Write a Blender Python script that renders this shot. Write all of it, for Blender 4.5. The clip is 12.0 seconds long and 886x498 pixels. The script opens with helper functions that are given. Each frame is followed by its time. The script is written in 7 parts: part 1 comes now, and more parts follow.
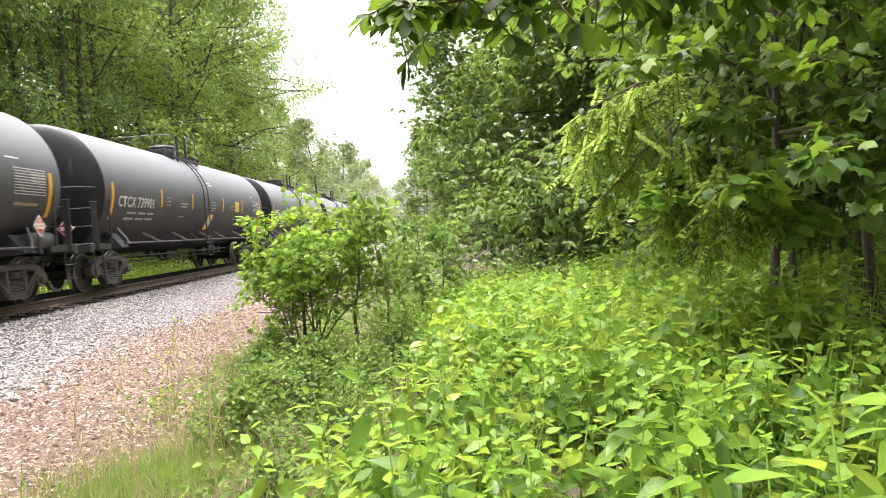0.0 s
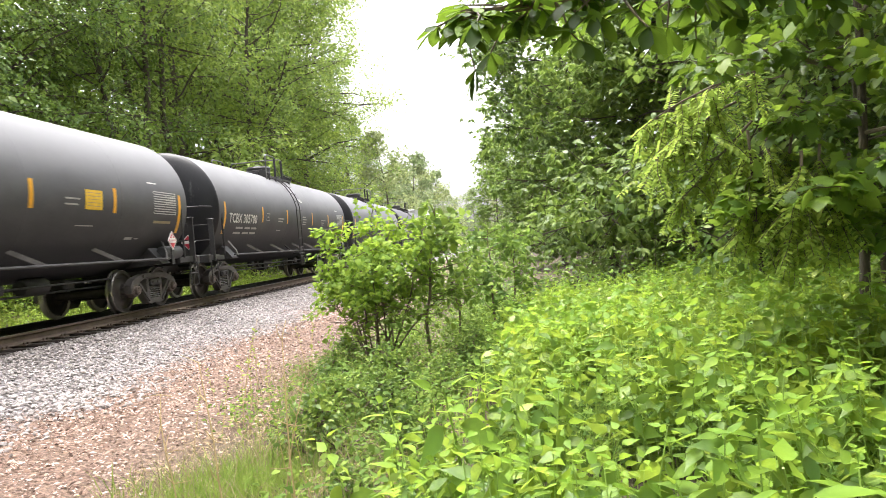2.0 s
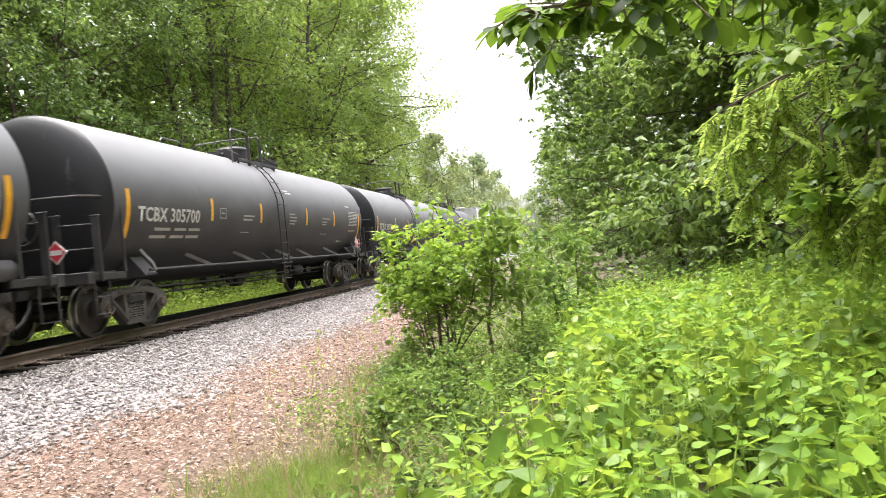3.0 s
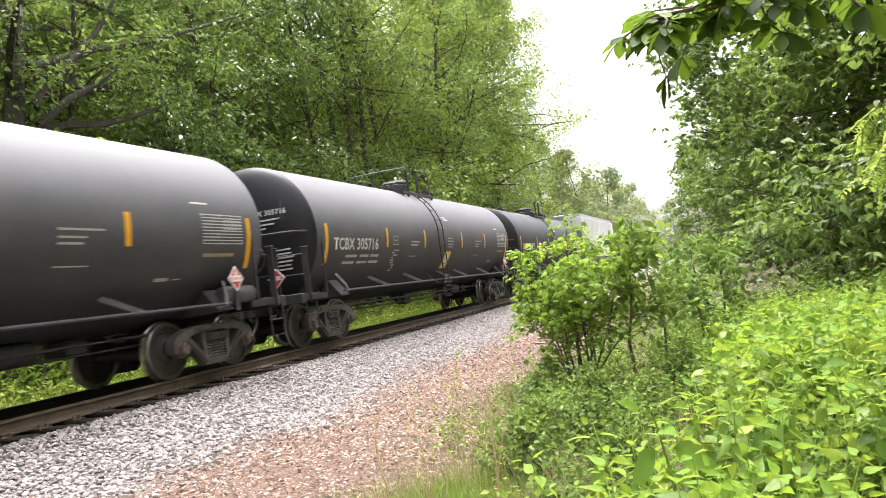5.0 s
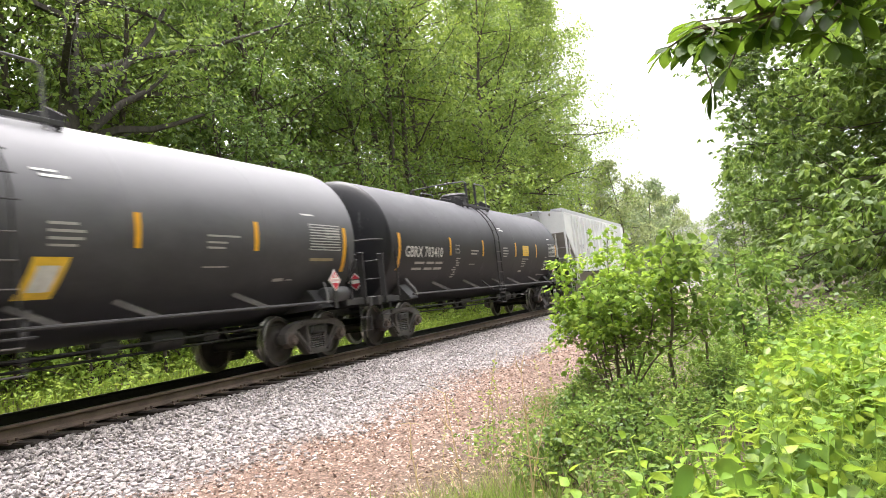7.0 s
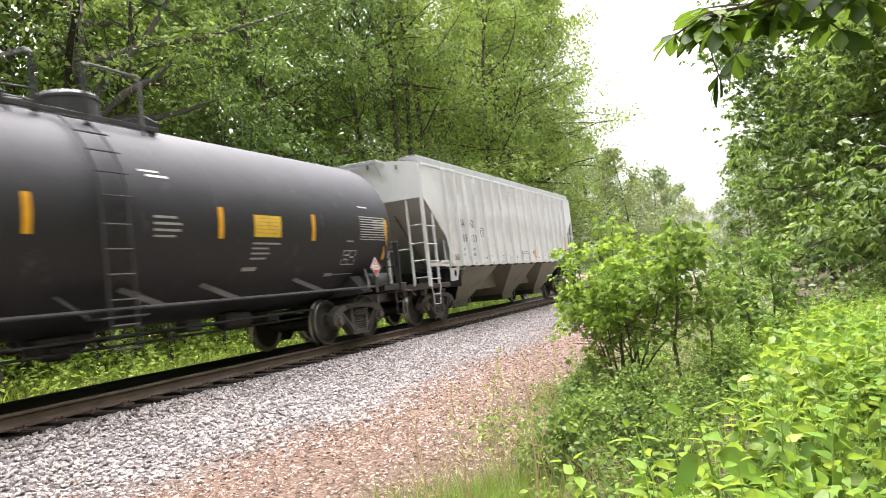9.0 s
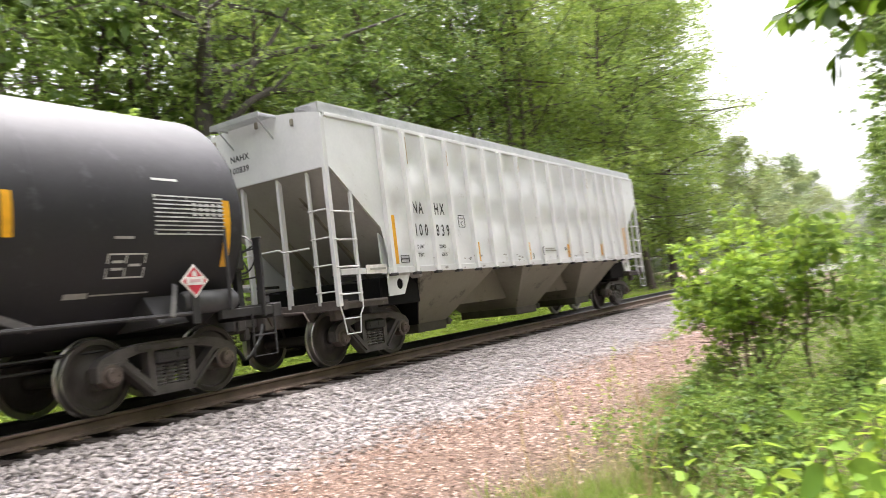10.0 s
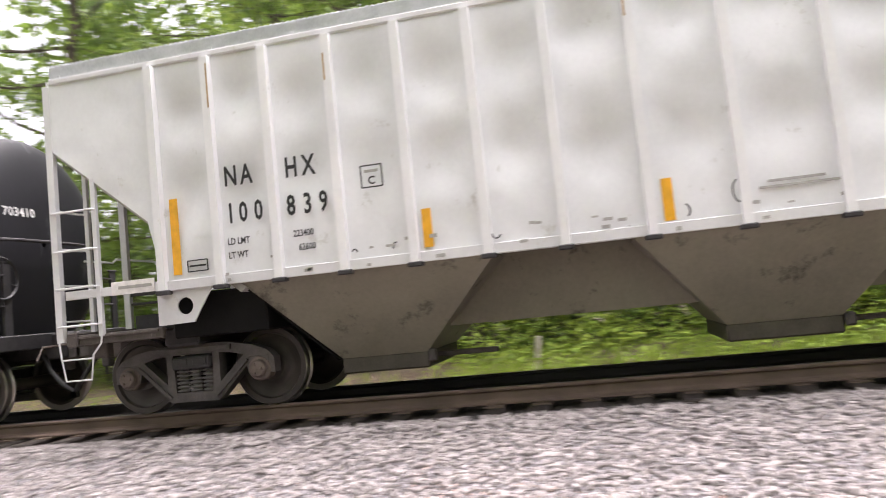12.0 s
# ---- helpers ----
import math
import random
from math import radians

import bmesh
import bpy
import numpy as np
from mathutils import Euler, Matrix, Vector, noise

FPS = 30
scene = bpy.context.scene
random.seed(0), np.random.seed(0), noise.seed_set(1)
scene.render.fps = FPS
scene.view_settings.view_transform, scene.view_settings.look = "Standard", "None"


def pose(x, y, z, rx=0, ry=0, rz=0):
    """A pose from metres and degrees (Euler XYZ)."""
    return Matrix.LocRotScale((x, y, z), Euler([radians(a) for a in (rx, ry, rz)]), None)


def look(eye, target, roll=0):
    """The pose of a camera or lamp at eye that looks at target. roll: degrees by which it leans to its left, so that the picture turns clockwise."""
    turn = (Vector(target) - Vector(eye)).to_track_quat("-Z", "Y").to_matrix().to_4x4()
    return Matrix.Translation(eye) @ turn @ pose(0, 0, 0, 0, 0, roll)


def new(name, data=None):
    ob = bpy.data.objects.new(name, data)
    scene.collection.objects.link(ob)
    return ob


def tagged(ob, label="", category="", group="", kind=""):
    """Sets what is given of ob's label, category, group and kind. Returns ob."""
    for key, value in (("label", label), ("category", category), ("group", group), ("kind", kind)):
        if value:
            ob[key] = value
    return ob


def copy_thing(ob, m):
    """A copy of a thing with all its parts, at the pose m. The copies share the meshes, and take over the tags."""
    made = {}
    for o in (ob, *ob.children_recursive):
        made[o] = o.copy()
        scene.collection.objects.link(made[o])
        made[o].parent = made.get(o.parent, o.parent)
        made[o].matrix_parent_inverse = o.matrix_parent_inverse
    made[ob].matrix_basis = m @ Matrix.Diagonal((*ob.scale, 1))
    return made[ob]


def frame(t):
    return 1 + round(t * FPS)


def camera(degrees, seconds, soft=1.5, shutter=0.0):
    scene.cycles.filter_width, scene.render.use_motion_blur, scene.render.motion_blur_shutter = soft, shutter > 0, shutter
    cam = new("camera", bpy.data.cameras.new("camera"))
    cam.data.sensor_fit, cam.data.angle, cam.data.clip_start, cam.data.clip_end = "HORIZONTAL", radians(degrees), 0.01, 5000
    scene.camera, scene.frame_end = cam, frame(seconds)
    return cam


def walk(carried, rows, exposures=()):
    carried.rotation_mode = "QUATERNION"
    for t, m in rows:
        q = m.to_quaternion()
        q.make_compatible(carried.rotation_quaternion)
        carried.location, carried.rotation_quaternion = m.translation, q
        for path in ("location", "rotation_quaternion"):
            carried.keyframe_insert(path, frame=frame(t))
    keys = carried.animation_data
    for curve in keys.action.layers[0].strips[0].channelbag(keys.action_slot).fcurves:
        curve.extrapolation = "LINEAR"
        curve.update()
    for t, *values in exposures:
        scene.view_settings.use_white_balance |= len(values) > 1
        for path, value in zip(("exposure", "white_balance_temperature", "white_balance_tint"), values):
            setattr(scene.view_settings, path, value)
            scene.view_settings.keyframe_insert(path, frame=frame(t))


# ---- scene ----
cam = camera(62.1, 12.0, soft=0.8, shutter=0.42)
PATH = [
    (0, pose(0.000, 0.000, 1.600, 88.36, 4.03, -0.46)),
    (0.5, pose(0.000, 0.000, 1.600, 88.56, 4.31, 0.28)),
    (1, pose(0.000, 0.000, 1.600, 88.87, 4.64, 1.42)),
    (1.5, pose(0.000, 0.000, 1.600, 89.22, 4.78, 3.05)),
    (2, pose(0.000, 0.000, 1.600, 89.52, 4.88, 5.05)),
    (2.5, pose(0.000, 0.000, 1.600, 89.74, 5.21, 7.26)),
    (4.5, pose(0.000, 0.000, 1.600, 91.77, 7.46, 18.09)),
    (5, pose(0.000, 0.000, 1.600, 92.79, 7.71, 20.34)),
    (5.5, pose(0.000, 0.000, 1.600, 93.75, 7.59, 21.92)),
    (6, pose(0.000, 0.000, 1.600, 94.05, 7.13, 22.83)),
    (6.5, pose(0.000, 0.000, 1.600, 93.97, 6.65, 23.28)),
    (7, pose(0.000, 0.000, 1.600, 93.81, 6.41, 23.33)),
    (9, pose(0.000, 0.000, 1.600, 92.96, 6.36, 23.69)),
    (9.5, pose(0.000, 0.000, 1.600, 93.14, 6.46, 25.98)),
    (10, pose(0.050, 0.063, 1.604, 93.75, 6.76, 32.82)),
    (10.5, pose(0.050, 0.163, 1.602, 94.20, 6.98, 46.46)),
    (11, pose(-0.032, 0.170, 1.620, 94.20, 6.59, 64.03)),
    (11.5, pose(-0.079, 0.084, 1.636, 94.04, 6.49, 83.25)),
    (12, pose(-0.131, -0.032, 1.642, 94.40, 5.76, 102.59)),
]
walk(cam, PATH, ((0.0, 2.36, 6500, 12), (2.5, 2.33, 6500, 12), (5.0, 2.25, 6500, 13), (9.5, 2.23, 6500, 14), (10.5, 2.32, 6500, 16), (11.0, 2.40, 6500, 19), (12.0, 2.25, 6450, 21)))

# ---- light: a bright overcast sky and a weak, wide sun ----
SUN_EL, SUN_AZ = radians(76), radians(-40)
world = bpy.data.worlds.new("world")
scene.world = world
world.use_nodes = True
wn = world.node_tree
bg = wn.nodes["Background"]
sky = wn.nodes.new("ShaderNodeTexSky")
sky.sky_type, sky.sun_disc = "NISHITA", False
sky.sun_elevation, sky.sun_rotation = SUN_EL, SUN_AZ
sky.air_density, sky.dust_density, sky.ozone_density = 1.0, 6.0, 0.6
pale = wn.nodes.new("ShaderNodeHueSaturation")
pale.inputs["Saturation"].default_value = 0.12
wn.links.new(sky.outputs[0], pale.inputs["Color"])
wn.links.new(pale.outputs[0], bg.inputs["Color"])
bg.inputs["Strength"].default_value = 0.15
sun = new("sun", bpy.data.lights.new("sun", "SUN"))
sun.data.energy, sun.data.angle, sun.data.color = 1.1, radians(45), (1.0, 0.96, 0.9)
sun_dir = Vector((math.sin(SUN_AZ) * math.cos(SUN_EL), math.cos(SUN_AZ) * math.cos(SUN_EL), math.sin(SUN_EL)))
sun.matrix_world = look(sun_dir * 50, (0, 0, 0))

# ---- materials ----
def material(name):
    m = bpy.data.materials.new(name)
    m.use_nodes = True
    t = m.node_tree
    return m, t, t.nodes["Principled BSDF"]


def noise_node(t, scale, detail=4.0, rough=0.6, stretch=None):
    co = t.nodes.new("ShaderNodeTexCoord")
    n = t.nodes.new("ShaderNodeTexNoise")
    n.inputs["Scale"].default_value, n.inputs["Detail"].default_value, n.inputs["Roughness"].default_value = scale, detail, rough
    if stretch:
        mp = t.nodes.new("ShaderNodeMapping")
        mp.inputs["Scale"].default_value = stretch
        t.links.new(co.outputs["Object"], mp.inputs["Vector"])
        t.links.new(mp.outputs[0], n.inputs["Vector"])
    else:
        t.links.new(co.outputs["Object"], n.inputs["Vector"])
    return n.outputs["Fac"]


def ramp(t, fac, stops):
    r = t.nodes.new("ShaderNodeValToRGB")
    e = r.color_ramp.elements
    while len(e) < len(stops):
        e.new(0.5)
    for el, (p, c) in zip(e, stops):
        el.position, el.color = p, (*c, 1)
    t.links.new(fac, r.inputs[0])
    return r.outputs[0]


def mix(t, fac, a, b, blend="MIX"):
    n = t.nodes.new("ShaderNodeMix")
    n.data_type, n.blend_type = "RGBA", blend
    for sock, v in ((n.inputs[0], fac), (n.inputs[6], a), (n.inputs[7], b)):
        if isinstance(v, (int, float)):
            sock.default_value = v
        elif isinstance(v, tuple):
            sock.default_value = (*v, 1)
        else:
            t.links.new(v, sock)
    return n.outputs[2]


def bump(t, p, height, strength, distance):
    b = t.nodes.new("ShaderNodeBump")
    b.inputs["Strength"].default_value, b.inputs["Distance"].default_value = strength, distance
    t.links.new(height, b.inputs["Height"])
    t.links.new(b.outputs[0], p.inputs["Normal"])


def surface(name, dark, light, rough, metal=0.0, coarse=1.5, fine=40.0, bumps=0.2, depth=0.004, wear=None, wear_at=0.62, stretch=None):
    """Paint, metal, wood or stone: two tones over coarse and fine noise, wear in spots, fine relief."""
    m, t, p = material(name)
    big, small = noise_node(t, coarse, stretch=stretch), noise_node(t, fine, 3.0, stretch=stretch)
    col = ramp(t, big, ((0.3, dark), (0.7, light)))
    col = mix(t, 0.25, col, ramp(t, small, ((0.3, dark), (0.7, light))))
    if wear:
        spots = ramp(t, noise_node(t, coarse * 3.3, 8.0, 0.7, stretch), ((wear_at, (0, 0, 0)), (wear_at + 0.1, (1, 1, 1))))
        col = mix(t, spots, col, wear)
    t.links.new(col, p.inputs["Base Color"])
    r = t.nodes.new("ShaderNodeMapRange")
    r.inputs[3].default_value, r.inputs[4].default_value = max(rough - 0.12, 0.05), min(rough + 0.12, 1)
    t.links.new(big, r.inputs[0])
    t.links.new(r.outputs[0], p.inputs["Roughness"])
    p.inputs["Metallic"].default_value = metal
    bump(t, p, small, bumps, depth)
    return m


def foliage(name, dark, light, glow, through_light=0.4, rough=0.6, gloss=0.18, spots=0.0):
    """Leaves: every leaf has its own tone, light shines through them."""
    m, t, p = material(name)
    g = t.nodes.new("ShaderNodeNewGeometry")
    col = ramp(t, g.outputs["Random Per Island"], ((0.0, dark), (0.55, light), (1.0, glow)))
    big = noise_node(t, 0.35, 2.0)
    col = mix(t, ramp(t, big, ((0.35, (0.30,) * 3), (0.65, (0, 0, 0)))), col, dark)
    plant = t.nodes.new("ShaderNodeObjectInfo")
    tint = ramp(t, plant.outputs["Random"], ((0.0, (0.72, 0.80, 0.80)), (0.5, (1.0, 1.0, 1.0)), (1.0, (1.22, 1.12, 0.92))))
    col = mix(t, 1.0, col, tint, "MULTIPLY")
    if spots:
        fine = noise_node(t, spots, 3.0, 0.6)
        col = mix(t, ramp(t, fine, ((0.42, (0.55,) * 3), (0.62, (0, 0, 0)))), col, dark)
        bump(t, p, fine, 0.5, 0.004)
    t.links.new(col, p.inputs["Base Color"])
    p.inputs["Roughness"].default_value = rough
    p.inputs["Specular IOR Level"].default_value = gloss
    tr = t.nodes.new("ShaderNodeBsdfTranslucent")
    t.links.new(mix(t, 0.6, col, glow), tr.inputs["Color"])
    ms = t.nodes.new("ShaderNodeMixShader")
    ms.inputs[0].default_value = through_light
    t.links.new(p.outputs[0], ms.inputs[1])
    t.links.new(tr.outputs[0], ms.inputs[2])
    t.links.new(ms.outputs[0], t.nodes["Material Output"].inputs["Surface"])
    return m


def plain(name, color, rough=0.5, metal=0.0):
    m, t, p = material(name)
    n = noise_node(t, 9.0)
    lo, hi = tuple(c * 0.8 for c in color), tuple(min(c * 1.08, 1) for c in color)
    t.links.new(ramp(t, n, ((0.3, lo), (0.65, hi))), p.inputs["Base Color"])
    p.inputs["Roughness"].default_value, p.inputs["Metallic"].default_value = rough, metal
    return m


TANK_PAINT = surface("black_tank_paint", (0.026, 0.0265, 0.0295), (0.041, 0.0415, 0.046), 0.56, coarse=0.8, fine=25, bumps=0.05, depth=0.003, wear=(0.040, 0.039, 0.041), wear_at=0.6)


def sky_sheen(m, z0, z1, tone, amount):
    """The sky's sheen on upward faces, put into the colour with a ragged streaky edge."""
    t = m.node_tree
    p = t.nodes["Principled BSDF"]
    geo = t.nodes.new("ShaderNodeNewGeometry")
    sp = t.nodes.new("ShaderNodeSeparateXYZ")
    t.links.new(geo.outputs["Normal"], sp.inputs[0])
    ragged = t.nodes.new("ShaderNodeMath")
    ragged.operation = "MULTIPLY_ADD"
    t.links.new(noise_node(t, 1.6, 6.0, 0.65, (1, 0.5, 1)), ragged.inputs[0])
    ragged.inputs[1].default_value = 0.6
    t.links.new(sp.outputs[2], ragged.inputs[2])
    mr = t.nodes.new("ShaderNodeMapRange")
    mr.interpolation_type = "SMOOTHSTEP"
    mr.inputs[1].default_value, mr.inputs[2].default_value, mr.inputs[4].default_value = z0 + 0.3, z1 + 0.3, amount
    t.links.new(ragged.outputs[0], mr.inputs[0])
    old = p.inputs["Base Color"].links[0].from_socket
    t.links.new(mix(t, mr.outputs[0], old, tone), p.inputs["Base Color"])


# paler colour towards the top imitates sky light on the shell
sky_sheen(TANK_PAINT, -0.75, 0.75, (0.215, 0.214, 0.228), 0.76)
TANK_PAINT.node_tree.nodes["Principled BSDF"].inputs["Specular IOR Level"].default_value = 0.20
# darker copy of the tank paint, for one car's shell
DARKER_PAINT = surface("darker_black_tank_paint", (0.021, 0.0205, 0.023), (0.034, 0.033, 0.037), 0.58, coarse=0.8, fine=25, bumps=0.05, depth=0.003, wear=(0.05, 0.048, 0.054), wear_at=0.58)
sky_sheen(DARKER_PAINT, 0.0, 1.0, (0.118, 0.117, 0.130), 0.68)
DARKER_PAINT.node_tree.nodes["Principled BSDF"].inputs["Specular IOR Level"].default_value = 0.3
BLACK_STEEL = surface("black_underframe", (0.022, 0.0215, 0.023), (0.06, 0.057, 0.058), 0.55, coarse=3, wear=(0.055, 0.045, 0.038))
TRUCK_STEEL = surface("cast_truck_steel", (0.052, 0.047, 0.046), (0.132, 0.118, 0.113), 0.55, coarse=4, fine=60, bumps=0.4, wear=(0.14, 0.105, 0.08))
WHEEL_STEEL = surface("wheel_steel", (0.034, 0.029, 0.027), (0.083, 0.071, 0.065), 0.5, coarse=5, bumps=0.2)
CAP_RUST = surface("rusty_bearing_cap", (0.075, 0.056, 0.048), (0.17, 0.132, 0.115), 0.7, coarse=8, bumps=0.3, wear=(0.22, 0.17, 0.15))
SPRING_STEEL = surface("dusty_spring_steel", (0.09, 0.085, 0.083), (0.20, 0.19, 0.18), 0.55, coarse=9)
for m in (BLACK_STEEL, TRUCK_STEEL, WHEEL_STEEL):
    m.node_tree.nodes["Principled BSDF"].inputs["Specular IOR Level"].default_value = 0.3
TREAD_STEEL = surface("worn_tread", (0.30, 0.28, 0.26), (0.45, 0.43, 0.40), 0.3, metal=0.9, coarse=6)
HOPPER_PAINT = surface("pale_grey_paint", (0.57, 0.57, 0.58), (0.72, 0.72, 0.72), 0.45, coarse=0.9, fine=18, bumps=0.04, wear=(0.48, 0.47, 0.44), wear_at=0.63)


def dented(m, scale, depth, stretch):
    """Large soft dents pressed into painted sheet."""
    t = m.node_tree
    p = t.nodes["Principled BSDF"]
    old = p.inputs["Normal"].links[0].from_socket
    b = t.nodes.new("ShaderNodeBump")
    b.inputs["Strength"].default_value, b.inputs["Distance"].default_value = 1.0, depth
    t.links.new(noise_node(t, scale, 1.0, 0.4, stretch), b.inputs["Height"])
    t.links.new(old, b.inputs["Normal"])
    t.links.new(b.outputs[0], p.inputs["Normal"])


RIB_PAINT = surface("white_rib_paint", (0.70, 0.70, 0.71), (0.82, 0.82, 0.82), 0.45, coarse=0.9, fine=18, bumps=0.04, wear=(0.55, 0.53, 0.49), wear_at=0.64)
SIDE_PAINT = surface("side_sheet_paint", (0.67, 0.68, 0.69), (0.79, 0.80, 0.81), 0.40, coarse=0.9, fine=18, bumps=0.04, wear=(0.52, 0.51, 0.48), wear_at=0.63)
dented(SIDE_PAINT, 1.6, 0.032, (1.0, 1.2, 1.15))
HOPPER_LOW = surface("low_grey_paint", (0.17, 0.155, 0.12), (0.28, 0.26, 0.205), 0.6, coarse=0.8, fine=20, bumps=0.08, wear=(0.075, 0.066, 0.05), wear_at=0.58)
SLOPE_PAINT = surface("mid_grey_slope_paint", (0.29, 0.28, 0.255), (0.42, 0.41, 0.38), 0.55, coarse=0.8, fine=20, bumps=0.08, wear=(0.17, 0.155, 0.125), wear_at=0.62)
GRATING = surface("galvanised_grating", (0.36, 0.37, 0.37), (0.52, 0.53, 0.53), 0.45, metal=0.5, coarse=5)
RAIL_SIDE = surface("rusty_rail", (0.080, 0.056, 0.044), (0.19, 0.132, 0.10), 0.8, coarse=3, fine=80, bumps=0.4)
# dark copy for the far rail: shade under the cars in its colour
SHADED_RAIL = surface("shaded_rail", (0.010, 0.009, 0.008), (0.028, 0.022, 0.019), 0.6, coarse=3, fine=80, bumps=0.4)
RAIL_TOP = surface("polished_railhead", (0.13, 0.12, 0.12), (0.24, 0.23, 0.22), 0.32, metal=0.9, coarse=4)
TIE_WOOD = surface("creosoted_tie", (0.014, 0.011, 0.009), (0.048, 0.034, 0.027), 0.85, coarse=4, fine=50, bumps=0.6, stretch=(0.4, 4, 4))
YELLOW = plain("yellow_reflector", (0.80, 0.40, 0.02), 0.4)
PLATE_YELLOW = plain("yellow_panel", (0.78, 0.50, 0.03), 0.45)
WHITE_MARK = plain("white_marking", (0.62, 0.62, 0.60), 0.5)
PALE_MARK = plain("chalk_white_marking", (0.54, 0.54, 0.53), 0.55)
GREY_MARK = plain("faded_marking", (0.38, 0.37, 0.35), 0.6)
OCHRE_MARK = plain("ochre_marking", (0.28, 0.23, 0.13), 0.6)
BLACK_MARK = plain("black_marking", (0.02, 0.02, 0.022), 0.5)
RUST_MARK = plain("rust_streak", (0.46, 0.33, 0.20), 0.8)
RED = plain("red_placard", (0.58, 0.045, 0.075), 0.4)
STRAP_STEEL = surface("pale_strap_steel", (0.08, 0.077, 0.075), (0.19, 0.185, 0.18), 0.5, metal=0.3, coarse=6)
# darker copy of the tank paint: shade between the cars in its colour
HEAD_PAINT = surface("shaded_tank_head", (0.013, 0.013, 0.0155), (0.024, 0.0235, 0.027), 0.45, coarse=0.55, fine=25, bumps=0.05, depth=0.003, wear=(0.085, 0.084, 0.09), wear_at=0.60, stretch=(1.0, 1.0, 0.35))
HEAD_PAINT.node_tree.nodes["Principled BSDF"].inputs["Specular IOR Level"].default_value = 0.25
PINK = plain("faded_pink_print", (0.66, 0.42, 0.44), 0.5)
PALE = plain("pale_placard", (0.75, 0.72, 0.70), 0.4)
# near-black that stands in for deep shade under the hopper
SHADE_BLACK = surface("shade_black_steel", (0.006, 0.006, 0.0065), (0.014, 0.0135, 0.0135), 0.7, coarse=3)
SILL_RUST = surface("rusty_sill", (0.045, 0.036, 0.032), (0.12, 0.10, 0.09), 0.75, coarse=4, fine=50, bumps=0.3, wear=(0.20, 0.18, 0.165), wear_at=0.6)
SHADE_BLACK.node_tree.nodes["Principled BSDF"].inputs["Specular IOR Level"].default_value = 0.1
GATE_GRIME = surface("grimy_gate", (0.045, 0.039, 0.03), (0.11, 0.098, 0.078), 0.65, coarse=3)
RESERVOIR_PAINT = plain("grey_reservoir_paint", (0.055, 0.055, 0.058), 0.5)
RUBBER = plain("rubber", (0.02, 0.02, 0.02), 0.6)
BARK = surface("bark", (0.035, 0.028, 0.02), (0.12, 0.098, 0.07), 0.9, coarse=4, fine=30, bumps=0.9, depth=0.02, stretch=(3, 3, 0.5))
OLD_BARK = surface("old_dark_bark", (0.03, 0.025, 0.02), (0.10, 0.085, 0.07), 0.9, coarse=4, fine=30, bumps=0.9, depth=0.02, stretch=(3, 3, 0.5))
TWIG = surface("twig_bark", (0.06, 0.045, 0.03), (0.14, 0.11, 0.07), 0.85, coarse=6)
STAKE_WOOD = surface("weathered_stake_wood", (0.38, 0.34, 0.28), (0.62, 0.58, 0.50), 0.8, coarse=5, fine=40, stretch=(4, 4, 0.5))
STEM = plain("green_stem", (0.24, 0.36, 0.06), 0.5)
DRY = plain("dry_stalk", (0.36, 0.27, 0.13), 0.8)
LEAF_FAR = foliage("leaf_far_woods", (0.05, 0.098, 0.02), (0.142, 0.238, 0.042), (0.29, 0.40, 0.075), 0.38, 0.45, 0.35)
LEAF_POPLAR = foliage("leaf_pale_crown", (0.08, 0.14, 0.029), (0.188, 0.292, 0.05), (0.36, 0.465, 0.09), 0.45, 0.45, 0.3)
# distant haze is put into these paler, greyer leaves
LEAF_HAZE = foliage("leaf_haze", (0.10, 0.14, 0.055), (0.19, 0.245, 0.10), (0.32, 0.38, 0.18), 0.45, 0.5, 0.3)
LEAF_HICKORY = foliage("leaf_broad", (0.048, 0.096, 0.021), (0.13, 0.215, 0.047), (0.25, 0.355, 0.076), 0.48, 0.45, 0.32)
LEAF_LOCUST = foliage("leaf_pinnate", (0.15, 0.25, 0.05), (0.29, 0.42, 0.085), (0.42, 0.54, 0.12), 0.55)
LEAF_MAPLE = foliage("leaf_shrub", (0.05, 0.10, 0.018), (0.125, 0.215, 0.035), (0.26, 0.38, 0.058), 0.46)
LEAF_TOP = foliage("leaf_shrub_top", (0.10, 0.19, 0.025), (0.21, 0.33, 0.045), (0.40, 0.53, 0.065), 0.5)
LEAF_WEED = foliage("leaf_weed", (0.07, 0.145, 0.025), (0.23, 0.355, 0.05), (0.46, 0.58, 0.075), 0.44, 0.42, 0.35, 26.0)
LEAF_YOUNG = foliage("leaf_weed_top", (0.14, 0.26, 0.035), (0.25, 0.39, 0.05), (0.38, 0.52, 0.06), 0.5, 0.5, 0.2, 26.0)
LEAF_VERGE = foliage("leaf_sunny_verge", (0.13, 0.22, 0.035), (0.24, 0.36, 0.055), (0.38, 0.48, 0.08), 0.4)
# the darkness of leaves seen against the sky is in this colour
LEAF_BRANCH = foliage("leaf_backlit_hickory", (0.016, 0.038, 0.007), (0.045, 0.090, 0.010), (0.20, 0.31, 0.03), 0.42, 0.5, 0.14)
# dark maple leaf: canopy shade put into the colour
LEAF_TIER_SHADED = foliage("leaf_maple_shaded", (0.04, 0.08, 0.012), (0.085, 0.16, 0.02), (0.19, 0.29, 0.03), 0.5, 0.45, 0.3)
LEAF_TIER = foliage("leaf_maple_tier", (0.07, 0.135, 0.02), (0.16, 0.265, 0.036), (0.33, 0.46, 0.055), 0.55, 0.4, 0.4, 14.0)
